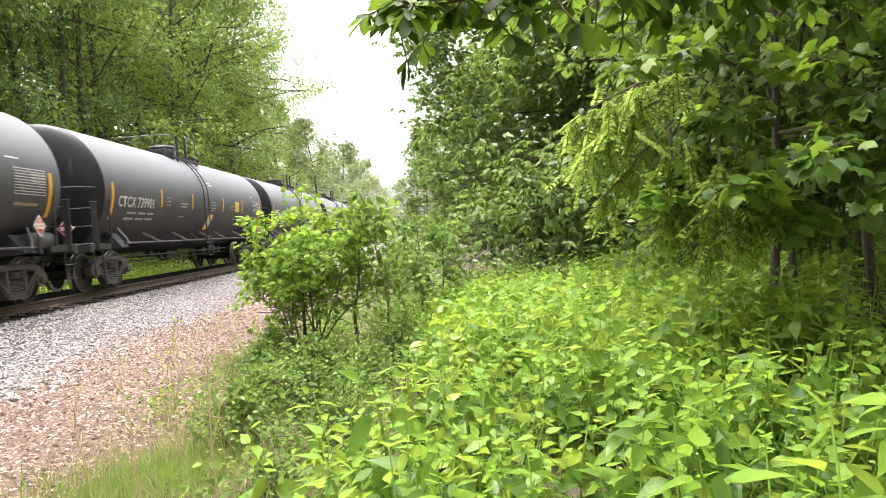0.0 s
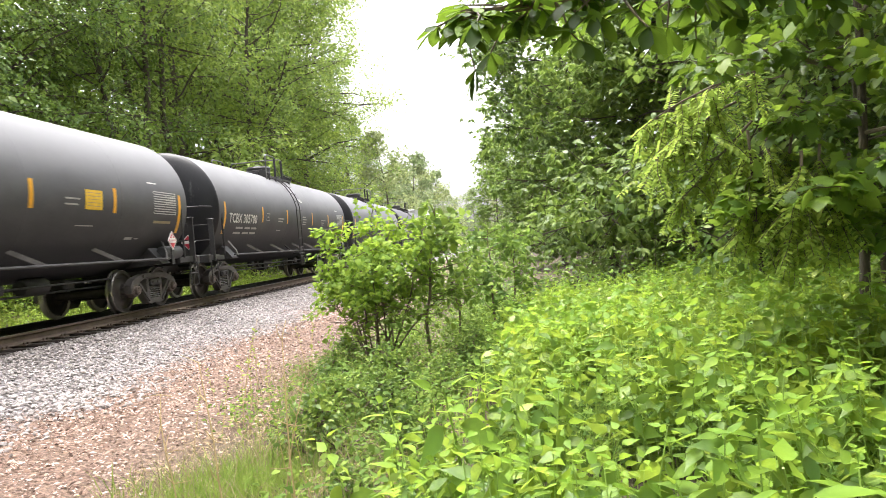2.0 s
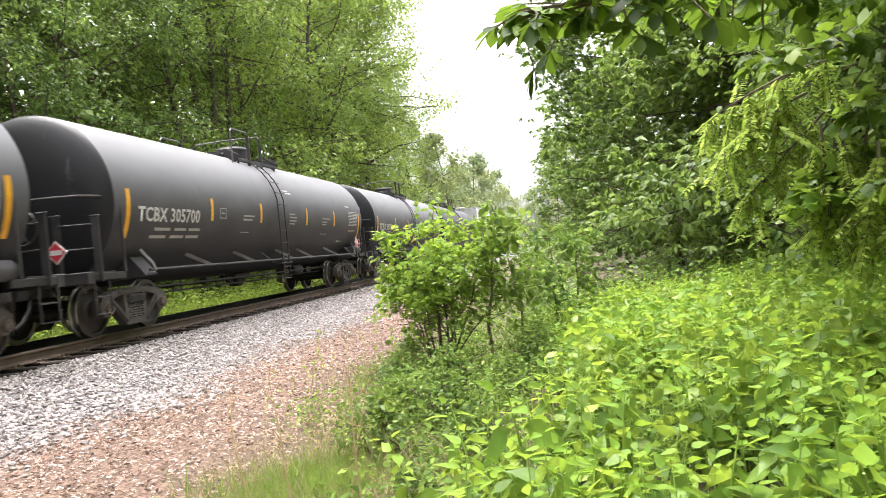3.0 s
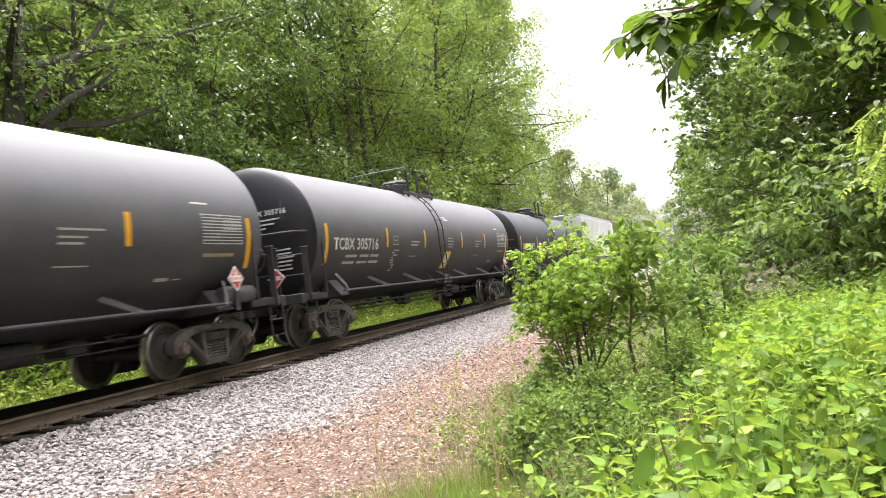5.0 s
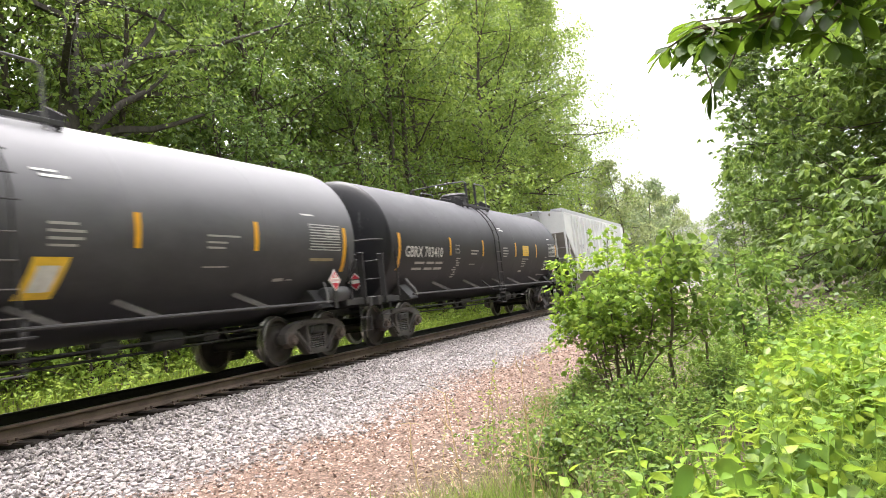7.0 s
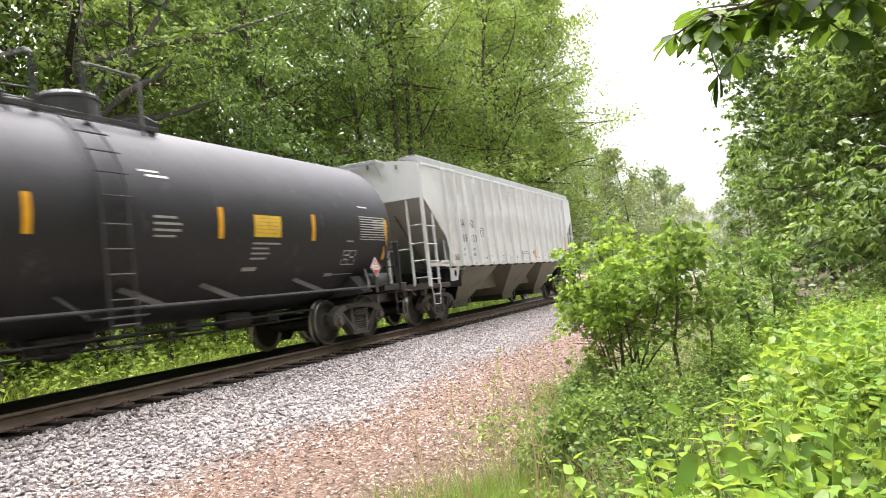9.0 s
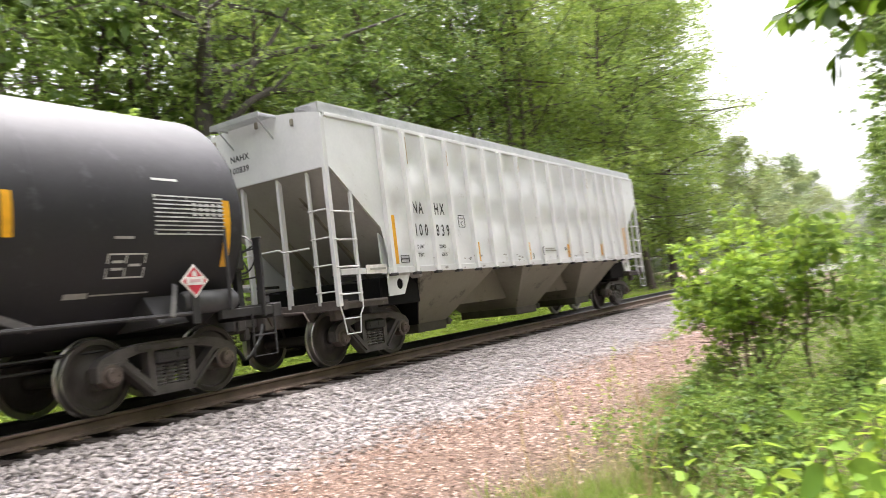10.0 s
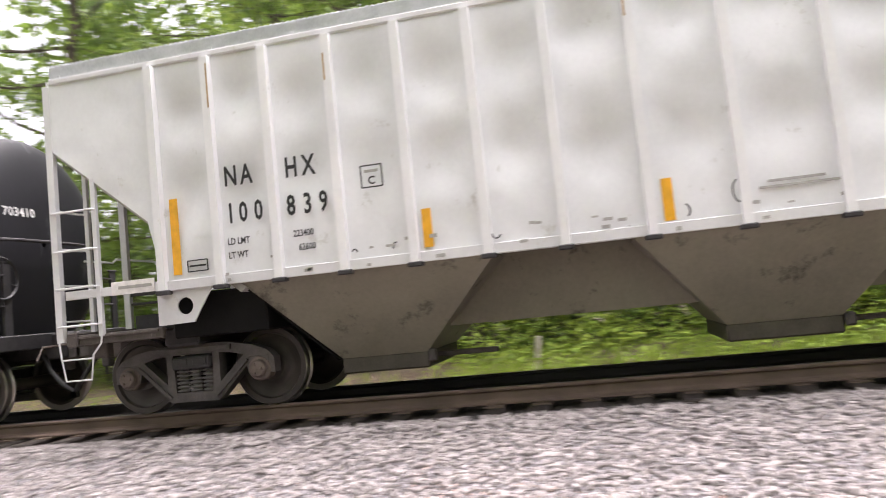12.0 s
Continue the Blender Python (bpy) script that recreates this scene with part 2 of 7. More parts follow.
LEAF_SAPLING = foliage("leaf_sapling", (0.05, 0.10, 0.022), (0.12, 0.20, 0.04), (0.25, 0.36, 0.07), 0.45)
LEAF_DITCH = foliage("leaf_ditch", (0.055, 0.11, 0.022), (0.13, 0.21, 0.045), (0.24, 0.33, 0.07), 0.35, 0.7, 0.1)
LEAF_BUSH = foliage("leaf_low_bush", (0.04, 0.085, 0.018), (0.11, 0.19, 0.038), (0.25, 0.34, 0.065), 0.4, 0.5, 0.3)
LITTER = foliage("leaf_litter", (0.04, 0.022, 0.016), (0.34, 0.222, 0.178), (0.68, 0.52, 0.46), 0.1, 0.85, 0.1)
GRASS = foliage("grass_blade", (0.09, 0.16, 0.03), (0.19, 0.29, 0.055), (0.34, 0.42, 0.10), 0.35)
DRY_GRASS = foliage("dry_grass_blade", (0.16, 0.12, 0.06), (0.32, 0.25, 0.14), (0.48, 0.40, 0.25), 0.3)


def stone_material(name, tones):
    m, t, p = material(name)
    g = t.nodes.new("ShaderNodeNewGeometry")
    o = t.nodes.new("ShaderNodeObjectInfo")
    add = t.nodes.new("ShaderNodeMath")
    add.operation = "ADD"
    t.links.new(g.outputs["Random Per Island"], add.inputs[0])
    t.links.new(o.outputs["Random"], add.inputs[1])
    fr = t.nodes.new("ShaderNodeMath")
    fr.operation = "FRACT"
    t.links.new(add.outputs[0], fr.inputs[0])
    col = ramp(t, fr.outputs[0], tones)
    col = mix(t, 0.35, col, ramp(t, noise_node(t, 60.0), ((0.3, tones[0][1]), (0.7, tones[-1][1]))))
    t.links.new(col, p.inputs["Base Color"])
    p.inputs["Roughness"].default_value = 0.85
    bump(t, p, noise_node(t, 120.0), 0.4, 0.004)
    return m


BALLAST = stone_material("ballast_stone", ((0.0, (0.085, 0.074, 0.071)), (0.3, (0.205, 0.181, 0.174)), (0.7, (0.33, 0.294, 0.284)), (1.0, (0.46, 0.418, 0.405))))
CHIPS = stone_material("red_chips", ((0.0, (0.10, 0.060, 0.047)), (0.3, (0.29, 0.195, 0.162)), (0.7, (0.48, 0.355, 0.31)), (1.0, (0.64, 0.52, 0.48))))


# brown stain, with the shade under the train put into the tones
CRIB = stone_material("shaded_crib_stone", ((0.0, (0.014, 0.011, 0.010)), (0.4, (0.030, 0.024, 0.021)), (0.8, (0.055, 0.044, 0.039)), (1.0, (0.12, 0.098, 0.088))))


def ground_material():
    """Ballast dust, red dirt, litter and soil by distance from the rails."""
    m, t, p = material("ground_soil")
    co = t.nodes.new("ShaderNodeTexCoord")
    sp = t.nodes.new("ShaderNodeSeparateXYZ")
    t.links.new(co.outputs["Object"], sp.inputs[0])
    wob = t.nodes.new("ShaderNodeMath")
    wob.operation = "MULTIPLY_ADD"
    t.links.new(noise_node(t, 2.1, 8.0, 0.75), wob.inputs[0])
    wob.inputs[1].default_value = 1.6
    t.links.new(sp.outputs[0], wob.inputs[2])
    pos = t.nodes.new("ShaderNodeMapRange")
    pos.inputs[1].default_value, pos.inputs[2].default_value = -14.0, 6.0
    t.links.new(wob.outputs[0], pos.inputs[0])
    at = lambda x: (x + 14.8) / 20.0
    soil, stone, dirt, litter = (0.075, 0.07, 0.03), (0.13, 0.115, 0.11), (0.21, 0.135, 0.10), (0.10, 0.08, 0.045)
    zones = ramp(t, pos.outputs[0], ((at(-13.9), (0.25, 0.19, 0.13)), (at(-12.2), (0.25, 0.185, 0.13)), (at(-11.6), stone), (at(-5.7), stone), (at(-4.9), dirt), (at(-3.3), dirt), (at(-2.3), litter), (at(1.5), soil)))
    fine = noise_node(t, 28.0, 6.0, 0.75)
    # small broken stones between the large ones
    co2 = t.nodes.new("ShaderNodeTexCoord")
    vo = t.nodes.new("ShaderNodeTexVoronoi")
    vo.inputs["Scale"].default_value = 24.0
    t.links.new(co2.outputs["Object"], vo.inputs["Vector"])
    grey = t.nodes.new("ShaderNodeSeparateColor")
    t.links.new(vo.outputs["Color"], grey.inputs[0])
    pebble = ramp(t, grey.outputs[0], ((0.0, (0.10, 0.092, 0.10)), (0.5, (0.24, 0.225, 0.235)), (1.0, (0.42, 0.395, 0.41))))
    edge = ramp(t, vo.outputs["Distance"], ((0.45, (0, 0, 0)), (0.75, (0.8,) * 3)))
    pebble = mix(t, edge, pebble, (0.05, 0.045, 0.048))
    in_bed = ramp(t, pos.outputs[0], ((at(-11.8), (0, 0, 0)), (at(-11.4), (1, 1, 1)), (at(-5.6), (1, 1, 1)), (at(-4.8), (0, 0, 0))))
    zones = mix(t, in_bed, zones, pebble)
    # the train's shade painted on the ground between the rails
    train_shade = ramp(t, pos.outputs[0], ((at(-11.1), (0, 0, 0)), (at(-10.7), (1, 1, 1)), (at(-8.2), (1, 1, 1)), (at(-7.8), (0, 0, 0))))
    zones = mix(t, train_shade, zones, (0.022, 0.018, 0.016))
    blot = ramp(t, noise_node(t, 7.0, 8.0, 0.75), ((0.40, (0.7,) * 3), (0.58, (0, 0, 0))))
    off_bed = t.nodes.new("ShaderNodeInvert")
    t.links.new(in_bed, off_bed.inputs["Color"])
    blot = mix(t, 1.0, blot, off_bed.outputs[0], "MULTIPLY")
    col = mix(t, blot, zones, (0.11, 0.065, 0.045))
    col = mix(t, ramp(t, fine, ((0.38, (0.85,) * 3), (0.58, (0, 0, 0)))), col, (0.04, 0.028, 0.02))
    t.links.new(col, p.inputs["Base Color"])
    p.inputs["Roughness"].default_value = 0.95
    bump(t, p, fine, 0.8, 0.03)
    return m


SOIL = ground_material()

# ---- mesh tools ----
class Geo:
    """Vertices and faces of one part, gathered from simple solids."""

    def __init__(self):
        self.v, self.f = [], []

    def add(self, verts, faces):
        n = len(self.v)
        self.v += [tuple(p) for p in verts]
        self.f += [tuple(i + n for i in f) for f in faces]
        return self

    def box(self, c, s, chamfer=0.008, turn=None):
        """A box with chamfered edges: centre, full size, and a 3x3 turn."""
        h = [a / 2 for a in s]
        k = min(chamfer, min(h) * 0.45)
        ids, verts = {}, []
        signs = [(a, b, d) for a in (-1, 1) for b in (-1, 1) for d in (-1, 1)]
        for sg in signs:
            for ax in range(3):
                ids[sg, ax] = len(verts)
                verts.append([sg[i] * (h[i] if i == ax else h[i] - k) for i in range(3)])
        faces = []
        for ax in range(3):
            a, b = [i for i in range(3) if i != ax]
            for sg in (-1, 1):
                q = []
                for p, r in ((-1, -1), (1, -1), (1, 1), (-1, 1)):
                    w = [0, 0, 0]
                    w[ax], w[a], w[b] = sg, p, r
                    q.append(ids[tuple(w), ax])
                faces.append(q)
                for s2 in (-1, 1):
                    lo, hi = [0, 0, 0], [0, 0, 0]
                    for w, e in ((lo, -1), (hi, 1)):
                        w[a], w[b], w[ax] = sg, s2, e
                    faces.append([ids[tuple(lo), a], ids[tuple(hi), a], ids[tuple(hi), b], ids[tuple(lo), b]])
        for sg in signs:
            faces.append([ids[sg, 0], ids[sg, 1], ids[sg, 2]])
        out = []
        for f in faces:
            p = [Vector(verts[i]) for i in f]
            nrm = (p[1] - p[0]).cross(p[2] - p[0])
            mid = sum(p, Vector()) / len(p)
            out.append(f if nrm.dot(mid) > 0 else f[::-1])
        pts = [Vector(p) for p in verts]
        if turn is not None:
            pts = [turn @ p for p in pts]
        return self.add([p + Vector(c) for p in pts], out)

    def bar(self, p, q, w, d, up=(0, 0, 1), chamfer=0.004):
        """A flat bar from p to q, w wide and d deep."""
        p, q = Vector(p), Vector(q)
        y = (q - p).normalized()
        x = y.cross(Vector(up))
        x = x.normalized() if x.length > 1e-4 else Vector((1, 0, 0))
        z = x.cross(y)
        return self.box((p + q) / 2, (w, (q - p).length, d), chamfer, Matrix((x, y, z)).transposed())

    def tube(self, pts, r, n=8, cap=True):
        """A round bar along points; r is one radius or one for each point."""
        pts = [Vector(p) for p in pts]
        rs = r if isinstance(r, (list, tuple)) else [r] * len(pts)
        verts, faces, side = [], [], None
        for i, p in enumerate(pts):
            d = (pts[min(i + 1, len(pts) - 1)] - pts[max(i - 1, 0)]).normalized()
            if side is None:
                side = d.orthogonal().normalized()
            side = (side - d * side.dot(d)).normalized()
            o = d.cross(side)
            for k in range(n):
                a = 2 * math.pi * k / n
                verts.append(p + (side * math.cos(a) + o * math.sin(a)) * rs[i])
        for i in range(len(pts) - 1):
            for k in range(n):
                a, b = i * n + k, i * n + (k + 1) % n
                faces.append((a, b, b + n, a + n))
        if cap:
            faces.append(tuple(range(n))[::-1])
            faces.append(tuple(range((len(pts) - 1) * n, len(pts) * n)))
        return self.add(verts, faces)

    def lathe(self, profile, n=48, axis="y", at=(0, 0, 0)):
        """Profile rows (along, radius), turned about an axis through at."""
        verts, faces = [], []
        for a, r in profile:
            for k in range(n):
                w = 2 * math.pi * k / n
                c, s = r * math.cos(w), r * math.sin(w)
                p = {"y": (c, a, s), "x": (a, c, s), "z": (c, s, a)}[axis]
                verts.append(Vector(p) + Vector(at))
        flip = axis == "y"
        for i in range(len(profile) - 1):
            for k in range(n):
                q = (i * n + k, i * n + (k + 1) % n, (i + 1) * n + (k + 1) % n, (i + 1) * n + k)
                faces.append(q[::-1] if flip else q)
        return self.add(verts, faces)

    def prism(self, outline, lo, hi, axis="x"):
        """A closed outline of two coordinates, drawn out along an axis from lo to hi."""
        n = len(outline)
        place = {"x": lambda a, u, w: (a, u, w), "y": lambda a, u, w: (u, a, w), "z": lambda a, u, w: (u, w, a)}[axis]
        area = sum(outline[i][0] * outline[(i + 1) % n][1] - outline[(i + 1) % n][0] * outline[i][1] for i in range(n))
        if (area < 0) != (axis == "y"):
            outline = outline[::-1]
        verts = [place(lo, *p) for p in outline] + [place(hi, *p) for p in outline]
        faces = [tuple(range(n))[::-1], tuple(range(n, 2 * n))]
        faces += [(i, (i + 1) % n, (i + 1) % n + n, i + n) for i in range(n)]
        return self.add(verts, faces)

    def sheet(self, rows):
        """A grid of points as one skin."""
        n = len(rows[0])
        return self.add([p for r in rows for p in r], [(i * n + k, i * n + k + 1, (i + 1) * n + k + 1, (i + 1) * n + k) for i in range(len(rows) - 1) for k in range(n - 1)])

    def mesh(self, name, mat, smooth=35):
        me = bpy.data.meshes.new(name)
        me.from_pydata(self.v, [], self.f)
        me.materials.append(mat)
        if smooth:
            me.polygons.foreach_set("use_smooth", [True] * len(me.polygons))
            me.set_sharp_from_angle(angle=radians(smooth))
        return me


def part(name, geo, mat, parent=None, label="", smooth=35, kind=""):
    """One mesh object under a thing or a part."""
    me = geo if isinstance(geo, bpy.types.Mesh) else geo.mesh(name, mat, smooth)
    ob = new(name, me)
    ob.parent = parent
    return tagged(ob, label=label, kind=kind)


def swift_mesh(name, verts, quads, mat, smooth=True):
    """A large mesh from arrays."""
    verts, quads = np.asarray(verts, np.float32).reshape(-1, 3), np.asarray(quads, np.int32)
    me = bpy.data.meshes.new(name)
    k = quads.shape[1]
    me.vertices.add(len(verts))
    me.vertices.foreach_set("co", verts.ravel())
    me.loops.add(quads.size)
    me.loops.foreach_set("vertex_index", quads.ravel())
    me.polygons.add(len(quads))
    me.polygons.foreach_set("loop_start", np.arange(0, quads.size, k, dtype=np.int32))
    me.polygons.foreach_set("use_smooth", np.full(len(quads), smooth))
    me.materials.append(mat)
    me.update(calc_edges=True)
    me.validate()
    return me


def lettering(name, text, size, place, mat, parent, spacing=1.0, label=""):
    """Words as thin mesh; place turns (across, up) into a point of the thing."""
    cu = bpy.data.curves.new(name, "FONT")
    cu.body, cu.size, cu.space_character, cu.resolution_u = text, size, spacing, 2
    cu.offset = size * 0.022
    tmp = bpy.data.objects.new(name, cu)
    scene.collection.objects.link(tmp)
    me = bpy.data.meshes.new_from_object(tmp.evaluated_get(bpy.context.evaluated_depsgraph_get()))
    bpy.data.objects.remove(tmp)
    bpy.data.curves.remove(cu)
    for v in me.vertices:
        v.co = place(v.co.x, v.co.y)
    me.materials.clear()
    me.materials.append(mat)
    ob = new(name, me)
    ob.parent = parent
    return tagged(ob, label=label)

# ---- track and train measures ----
TRACK_X, RAIL_Z = -9.02, 0.69
TANK_L, TANK_R, TANK_Z = 14.77, 1.55, 2.37
AXLE = .838
SHELL_L, HEAD_D = 14.88, 0.38
HOP_L, HOP_W, HOP_LO, HOP_HI = 15.06, 1.58, 1.42, 4.02
WHEEL_R = 0.457


def thing(name, label, category, group="", kind=""):
    return tagged(new(name), label, category, group, kind)


# ---- truck (bogie), shared by all cars ----
def spring_geo(x, y):
    prof = []
    for i in range(6):
        z = 0.245 + i * 0.045
        prof += [(z, 0.045), (z + 0.008, 0.074), (z + 0.019, 0.084), (z + 0.030, 0.074), (z + 0.038, 0.045)]
    return Geo().lathe(prof, 12, "z", (x, y, 0))


def side_frame_geo(x0, x1):
    g = Geo()
    for m in (1, -1):
        for o in (
            [(0, .80), (.45, .79), (.80, .735), (1.00, .66), (1.085, .57), (1.085, .40), (.99, .40), (.965, .53), (.815, .56), (.79, .60), (.48, .675), (0, .685)],
            [(.815, .40), (.815, .60), (.69, .63), (.25, .25), (.33, .135), (.72, .50), (.74, .40)],
            [(.25, .23), (.36, .23), (.36, .69), (.27, .69)],
            [(0, .135), (.335, .135), (.345, .245), (0, .245)],
        ):
            g.prism([(a * m * AXLE / .889, b) for a, b in o], x0, x1, "x")
    return g


def wheelset_geo():
    g = Geo()
    for m in (1, -1):
        prof = [(.66, .10), (.66, .16), (.70, .20), (.715, .36), (.675, .40), (.675, .478), (.70, .484), (.715, WHEEL_R + .004), (.80, WHEEL_R), (.812, WHEEL_R - .012), (.812, .385), (.775, .37), (.745, .30), (.765, .19), (.80, .16), (.80, .095)]
        g.lathe([(a * m, r) for a, r in (prof if m > 0 else prof[::-1])], 40, "x", (0, 0, 0))
    g.tube([(-.95, 0, 0), (-.64, 0, 0), (0, 0, 0), (.64, 0, 0), (.95, 0, 0)], [.085, .095, .08, .095, .085], 14)
    return g


def truck(parent, y):
    tk = new("truck")
    tk.parent, tk.location = parent, (0, y, 0)
    tagged(tk, "cast steel freight truck with dark grime")
    for m in (1, -1):
        part("side_frame", side_frame_geo(m * .93, m * 1.09) if m > 0 else side_frame_geo(-1.09, -.93), TRUCK_STEEL, tk)
        lip = Geo()
        for a in (1, -1):
            lip.bar((m * 1.10, .29 * a, .19), (m * 1.10, .70 * a, .57), .03, .05, (1, 0, 0))
        lip.bar((m * 1.10, -.5, .735), (m * 1.10, .5, .735), .035, .06)
        part("frame_rib", lip, TRUCK_STEEL, tk)
        for y2 in (-.168, 0, .168):
            part("spring", spring_geo(m * 1.02, y2), SPRING_STEEL, tk, "coil spring")
        end = Geo().box((m * 1.0, 0, .59), (.30, .50, .15), .02)
        for y2 in (-.12, .12):
            end.box((m * 1.155, y2, .60), (.02, .17, .07), .006)
        part("bolster_end", end, BLACK_STEEL, tk)
        for y2 in (-AXLE, AXLE):
            cap = Geo().lathe([(m * .95, .145), (m * 1.08, .145), (m * 1.10, .13), (m * 1.10, .10), (m * 1.16, .095), (m * 1.172, .08), (m * 1.172, .001)][:: m], 20, "x", (0, y2, WHEEL_R))
            for k in range(3):
                a = k * 2.094
                cap.box((m * 1.175, y2 + .055 * math.cos(a), WHEEL_R + .055 * math.sin(a)), (.025, .03, .03), .005)
            part("bearing_cap", cap, CAP_RUST, tk, "bearing cap with three bolts")
            part("adapter", Geo().box((m * 1.01, y2, .565), (.17, .26, .09), .015), TRUCK_STEEL, tk)
    part("bolster", Geo().box((0, 0, .56), (1.9, .38, .22), .03), BLACK_STEEL, tk)
    gear = Geo()
    for y2 in (-.36, .36):
        gear.bar((-.8, y2, .36), (.8, y2, .36), .10, .08)
        for x in (-.75, .75):
            gear.box((x, y2 * 1.06, .42), (.10, .07, .28), .015)
    part("brake_beam", gear, BLACK_STEEL, tk)
    for y2 in (-AXLE, AXLE):
        ws = part("wheelset", wheelset_geo(), WHEEL_STEEL, tk, "two steel wheels on an axle", 40)
        ws.data.materials.append(TREAD_STEEL)
        for f in ws.data.polygons:
            if math.hypot(f.center.y, f.center.z) > .436:
                f.material_index = 1
        ws.location = (0, y2, WHEEL_R)
    return tk


def coupler(parent, y, m):
    """m: -1 towards lower y, +1 towards higher y. y is the pulling face."""
    g = Geo().box((0, y - m * .45, .87), (.16, .60, .18), .03)
    g.box((.03, y - m * .10, .87), (.34, .22, .30), .05)
    g.box((-.13, y + m * .06, .87), (.10, .20, .27), .04)
    g.box((.15, y + m * .05, .87), (.09, .16, .25), .03)
    g.box((.0, y - m * .16, 1.06), (.10, .10, .10), .02)
    g.box((.0, y - m * .30, .70), (.14, .12, .22), .02)
    part("coupler", g, TRUCK_STEEL, parent, "knuckle coupler with rusty grime")
    h = Geo().tube([(.30, y - m * .42, .82), (.36, y - m * .30, .62), (.36, y - m * .12, .42), (.30, y + m * .0, .30)], .032, 8)
    h.box((.30, y + m * .01, .28), (.07, .12, .10), .02)
    part("air_hose", h, RUBBER, parent, "black rubber air hose")
    lever = Geo().tube([(.25, y - m * .30, 1.0), (.6, y - m * .36, .95), (1.25, y - m * .36, .93), (1.35, y - m * .36, .78)], .014, 6)
    part("uncoupling_lever", lever, CAP_RUST, parent)


# ---- tank car ----
def on_shell(y, z, out=0.006, m=1):
    return Vector((m * math.sqrt(max((TANK_R + out) ** 2 - (z - TANK_Z) ** 2, 0.01)), y, z))


def shell_patch(name, y0, y1, z0, z1, mat, parent, label="", lean=0.0, out=0.006):
    rows = []
    for i in range(7):
        z = z0 + (z1 - z0) * i / 6
        d = lean * (z - z0)
        rows.append([on_shell(y0 + d + (y1 - y0) * k / 2, z, out) for k in range(3)])
    return part(name, Geo().sheet(rows), mat, parent, label)


def tank_car():
    car = thing("tank_car", "black cylindrical tank car with yellow reflectors rolling on rails", "railway car", "tank cars of the train")
    L, R, Z = TANK_L, TANK_R, TANK_Z
    head = [(-HEAD_D * math.cos(a), R * math.sin(a) ** 0.9) for a in [radians(d) for d in (1, 10, 20, 30, 40, 50, 60, 70, 78, 85)]]
    prof = [(-.03, R - .004), (.0, R)] + [(SHELL_L * k / 12, R) for k in range(1, 12)] + [(SHELL_L, R), (SHELL_L + .03, R - .004)]
    part("tank_head", Geo().lathe(head + [(-.02, R - .005)], 72, "y", (0, 0, Z)), HEAD_PAINT, car, "dished end with shade in its black paint and a chalky smear", 40)
    part("tank_head", Geo().lathe([(SHELL_L + .02, R - .005)] + [(SHELL_L - y, r) for y, r in head[::-1]], 72, "y", (0, 0, Z)), HEAD_PAINT, car, "dished end with shade in its black paint and a chalky smear", 40)
    part("tank_shell", Geo().lathe(prof, 72, "y", (0, 0, Z)), TANK_PAINT, car, "black painted steel tank with sky sheen painted on its upper side", 30)
    for y in (3.0, 6.0, 9.1, 12.0):
        part("shell_seam", Geo().lathe([(y - .02, R), (y - .012, R + .0018), (y + .012, R + .0018), (y + .02, R)], 72, "y", (0, 0, Z)), TANK_PAINT, car)
    # underframe
    for m, yh in ((-1, 0.0), (1, L)):
        yo = lambda d: yh + m * d
        part("stub_sill", Geo().box((0, yo(-.2), .93), (.62, 2.3, .34), .02), BLACK_STEEL, car)
        g = Geo().box((0, yo(.72), 1.02), (2.95, .16, .20), .015)
        g.box((0, yo(.40), 1.10), (2.9, .70, .03), .004)
        g.box((1.42, yo(.25), 1.03), (.08, 1.0, .12), .01).box((-1.42, yo(.25), 1.03), (.08, 1.0, .12), .01)
        part("end_platform", g, BLACK_STEEL, car)
        for x in (1, -1):
            rail = Geo().tube([(x * 1.52, yo(-.14), 1.08), (x * 1.52, yo(-.14), 2.26), (x * 1.51, yo(-.10), 2.34), (x * 1.46, yo(.04), 2.37), (x * 1.20, yo(.46), 2.38), (x * .7, yo(.62), 2.38), (0, yo(.66), 2.38)], .024, 8)
            part("handrail", rail, BLACK_STEEL, car)
            post = Geo()
            post.bar((x * 1.45, yo(.47), .95), (x * 1.45, yo(.47), 2.02), .13, .035, (0, 1, 0))
            post.box((x * 1.45, yo(.47), 2.03), (.17, .05, .03), .008)
            part("grab_post", post, BLACK_STEEL, car)
            post = Geo()
            post.bar((x * .85, yo(.62), .95), (x * .85, yo(.62), 2.06), .13, .035, (0, 1, 0))
            post.box((x * .85, yo(.62), 2.07), (.17, .05, .03), .008)
            part("grab_post", post, BLACK_STEEL, car)
            for z in (1.50, 1.90):
                part("grab_iron", Geo().tube([(x * 1.40, yo(.49), z), (x * .90, yo(.64), z)], .013, 6), BLACK_STEEL, car)
            st = Geo().tube([(x * 1.46, yo(.65), 1.0), (x * 1.46, yo(.65), .42), (x * 1.46, yo(.25), .42), (x * 1.46, yo(.25), 1.0)], .016, 6)
            st.tube([(x * 1.46, yo(.65), .70), (x * 1.46, yo(.25), .70)], .014, 6)
            part("step", st, BLACK_STEEL, car)
            # saddle between truck and shell
            s = Geo().prism([(.45, .92), (1.48, .98), (1.40, 1.08), (1.18, 1.34), (.95, 1.15), (.45, 1.0)] if x > 0 else [(-.45, .92), (-1.48, .98), (-1.40, 1.08), (-1.18, 1.34), (-.95, 1.15), (-.45, 1.0)], yo(-1.20), yo(-.80), "y")
            part("saddle", s, BLACK_STEEL, car)
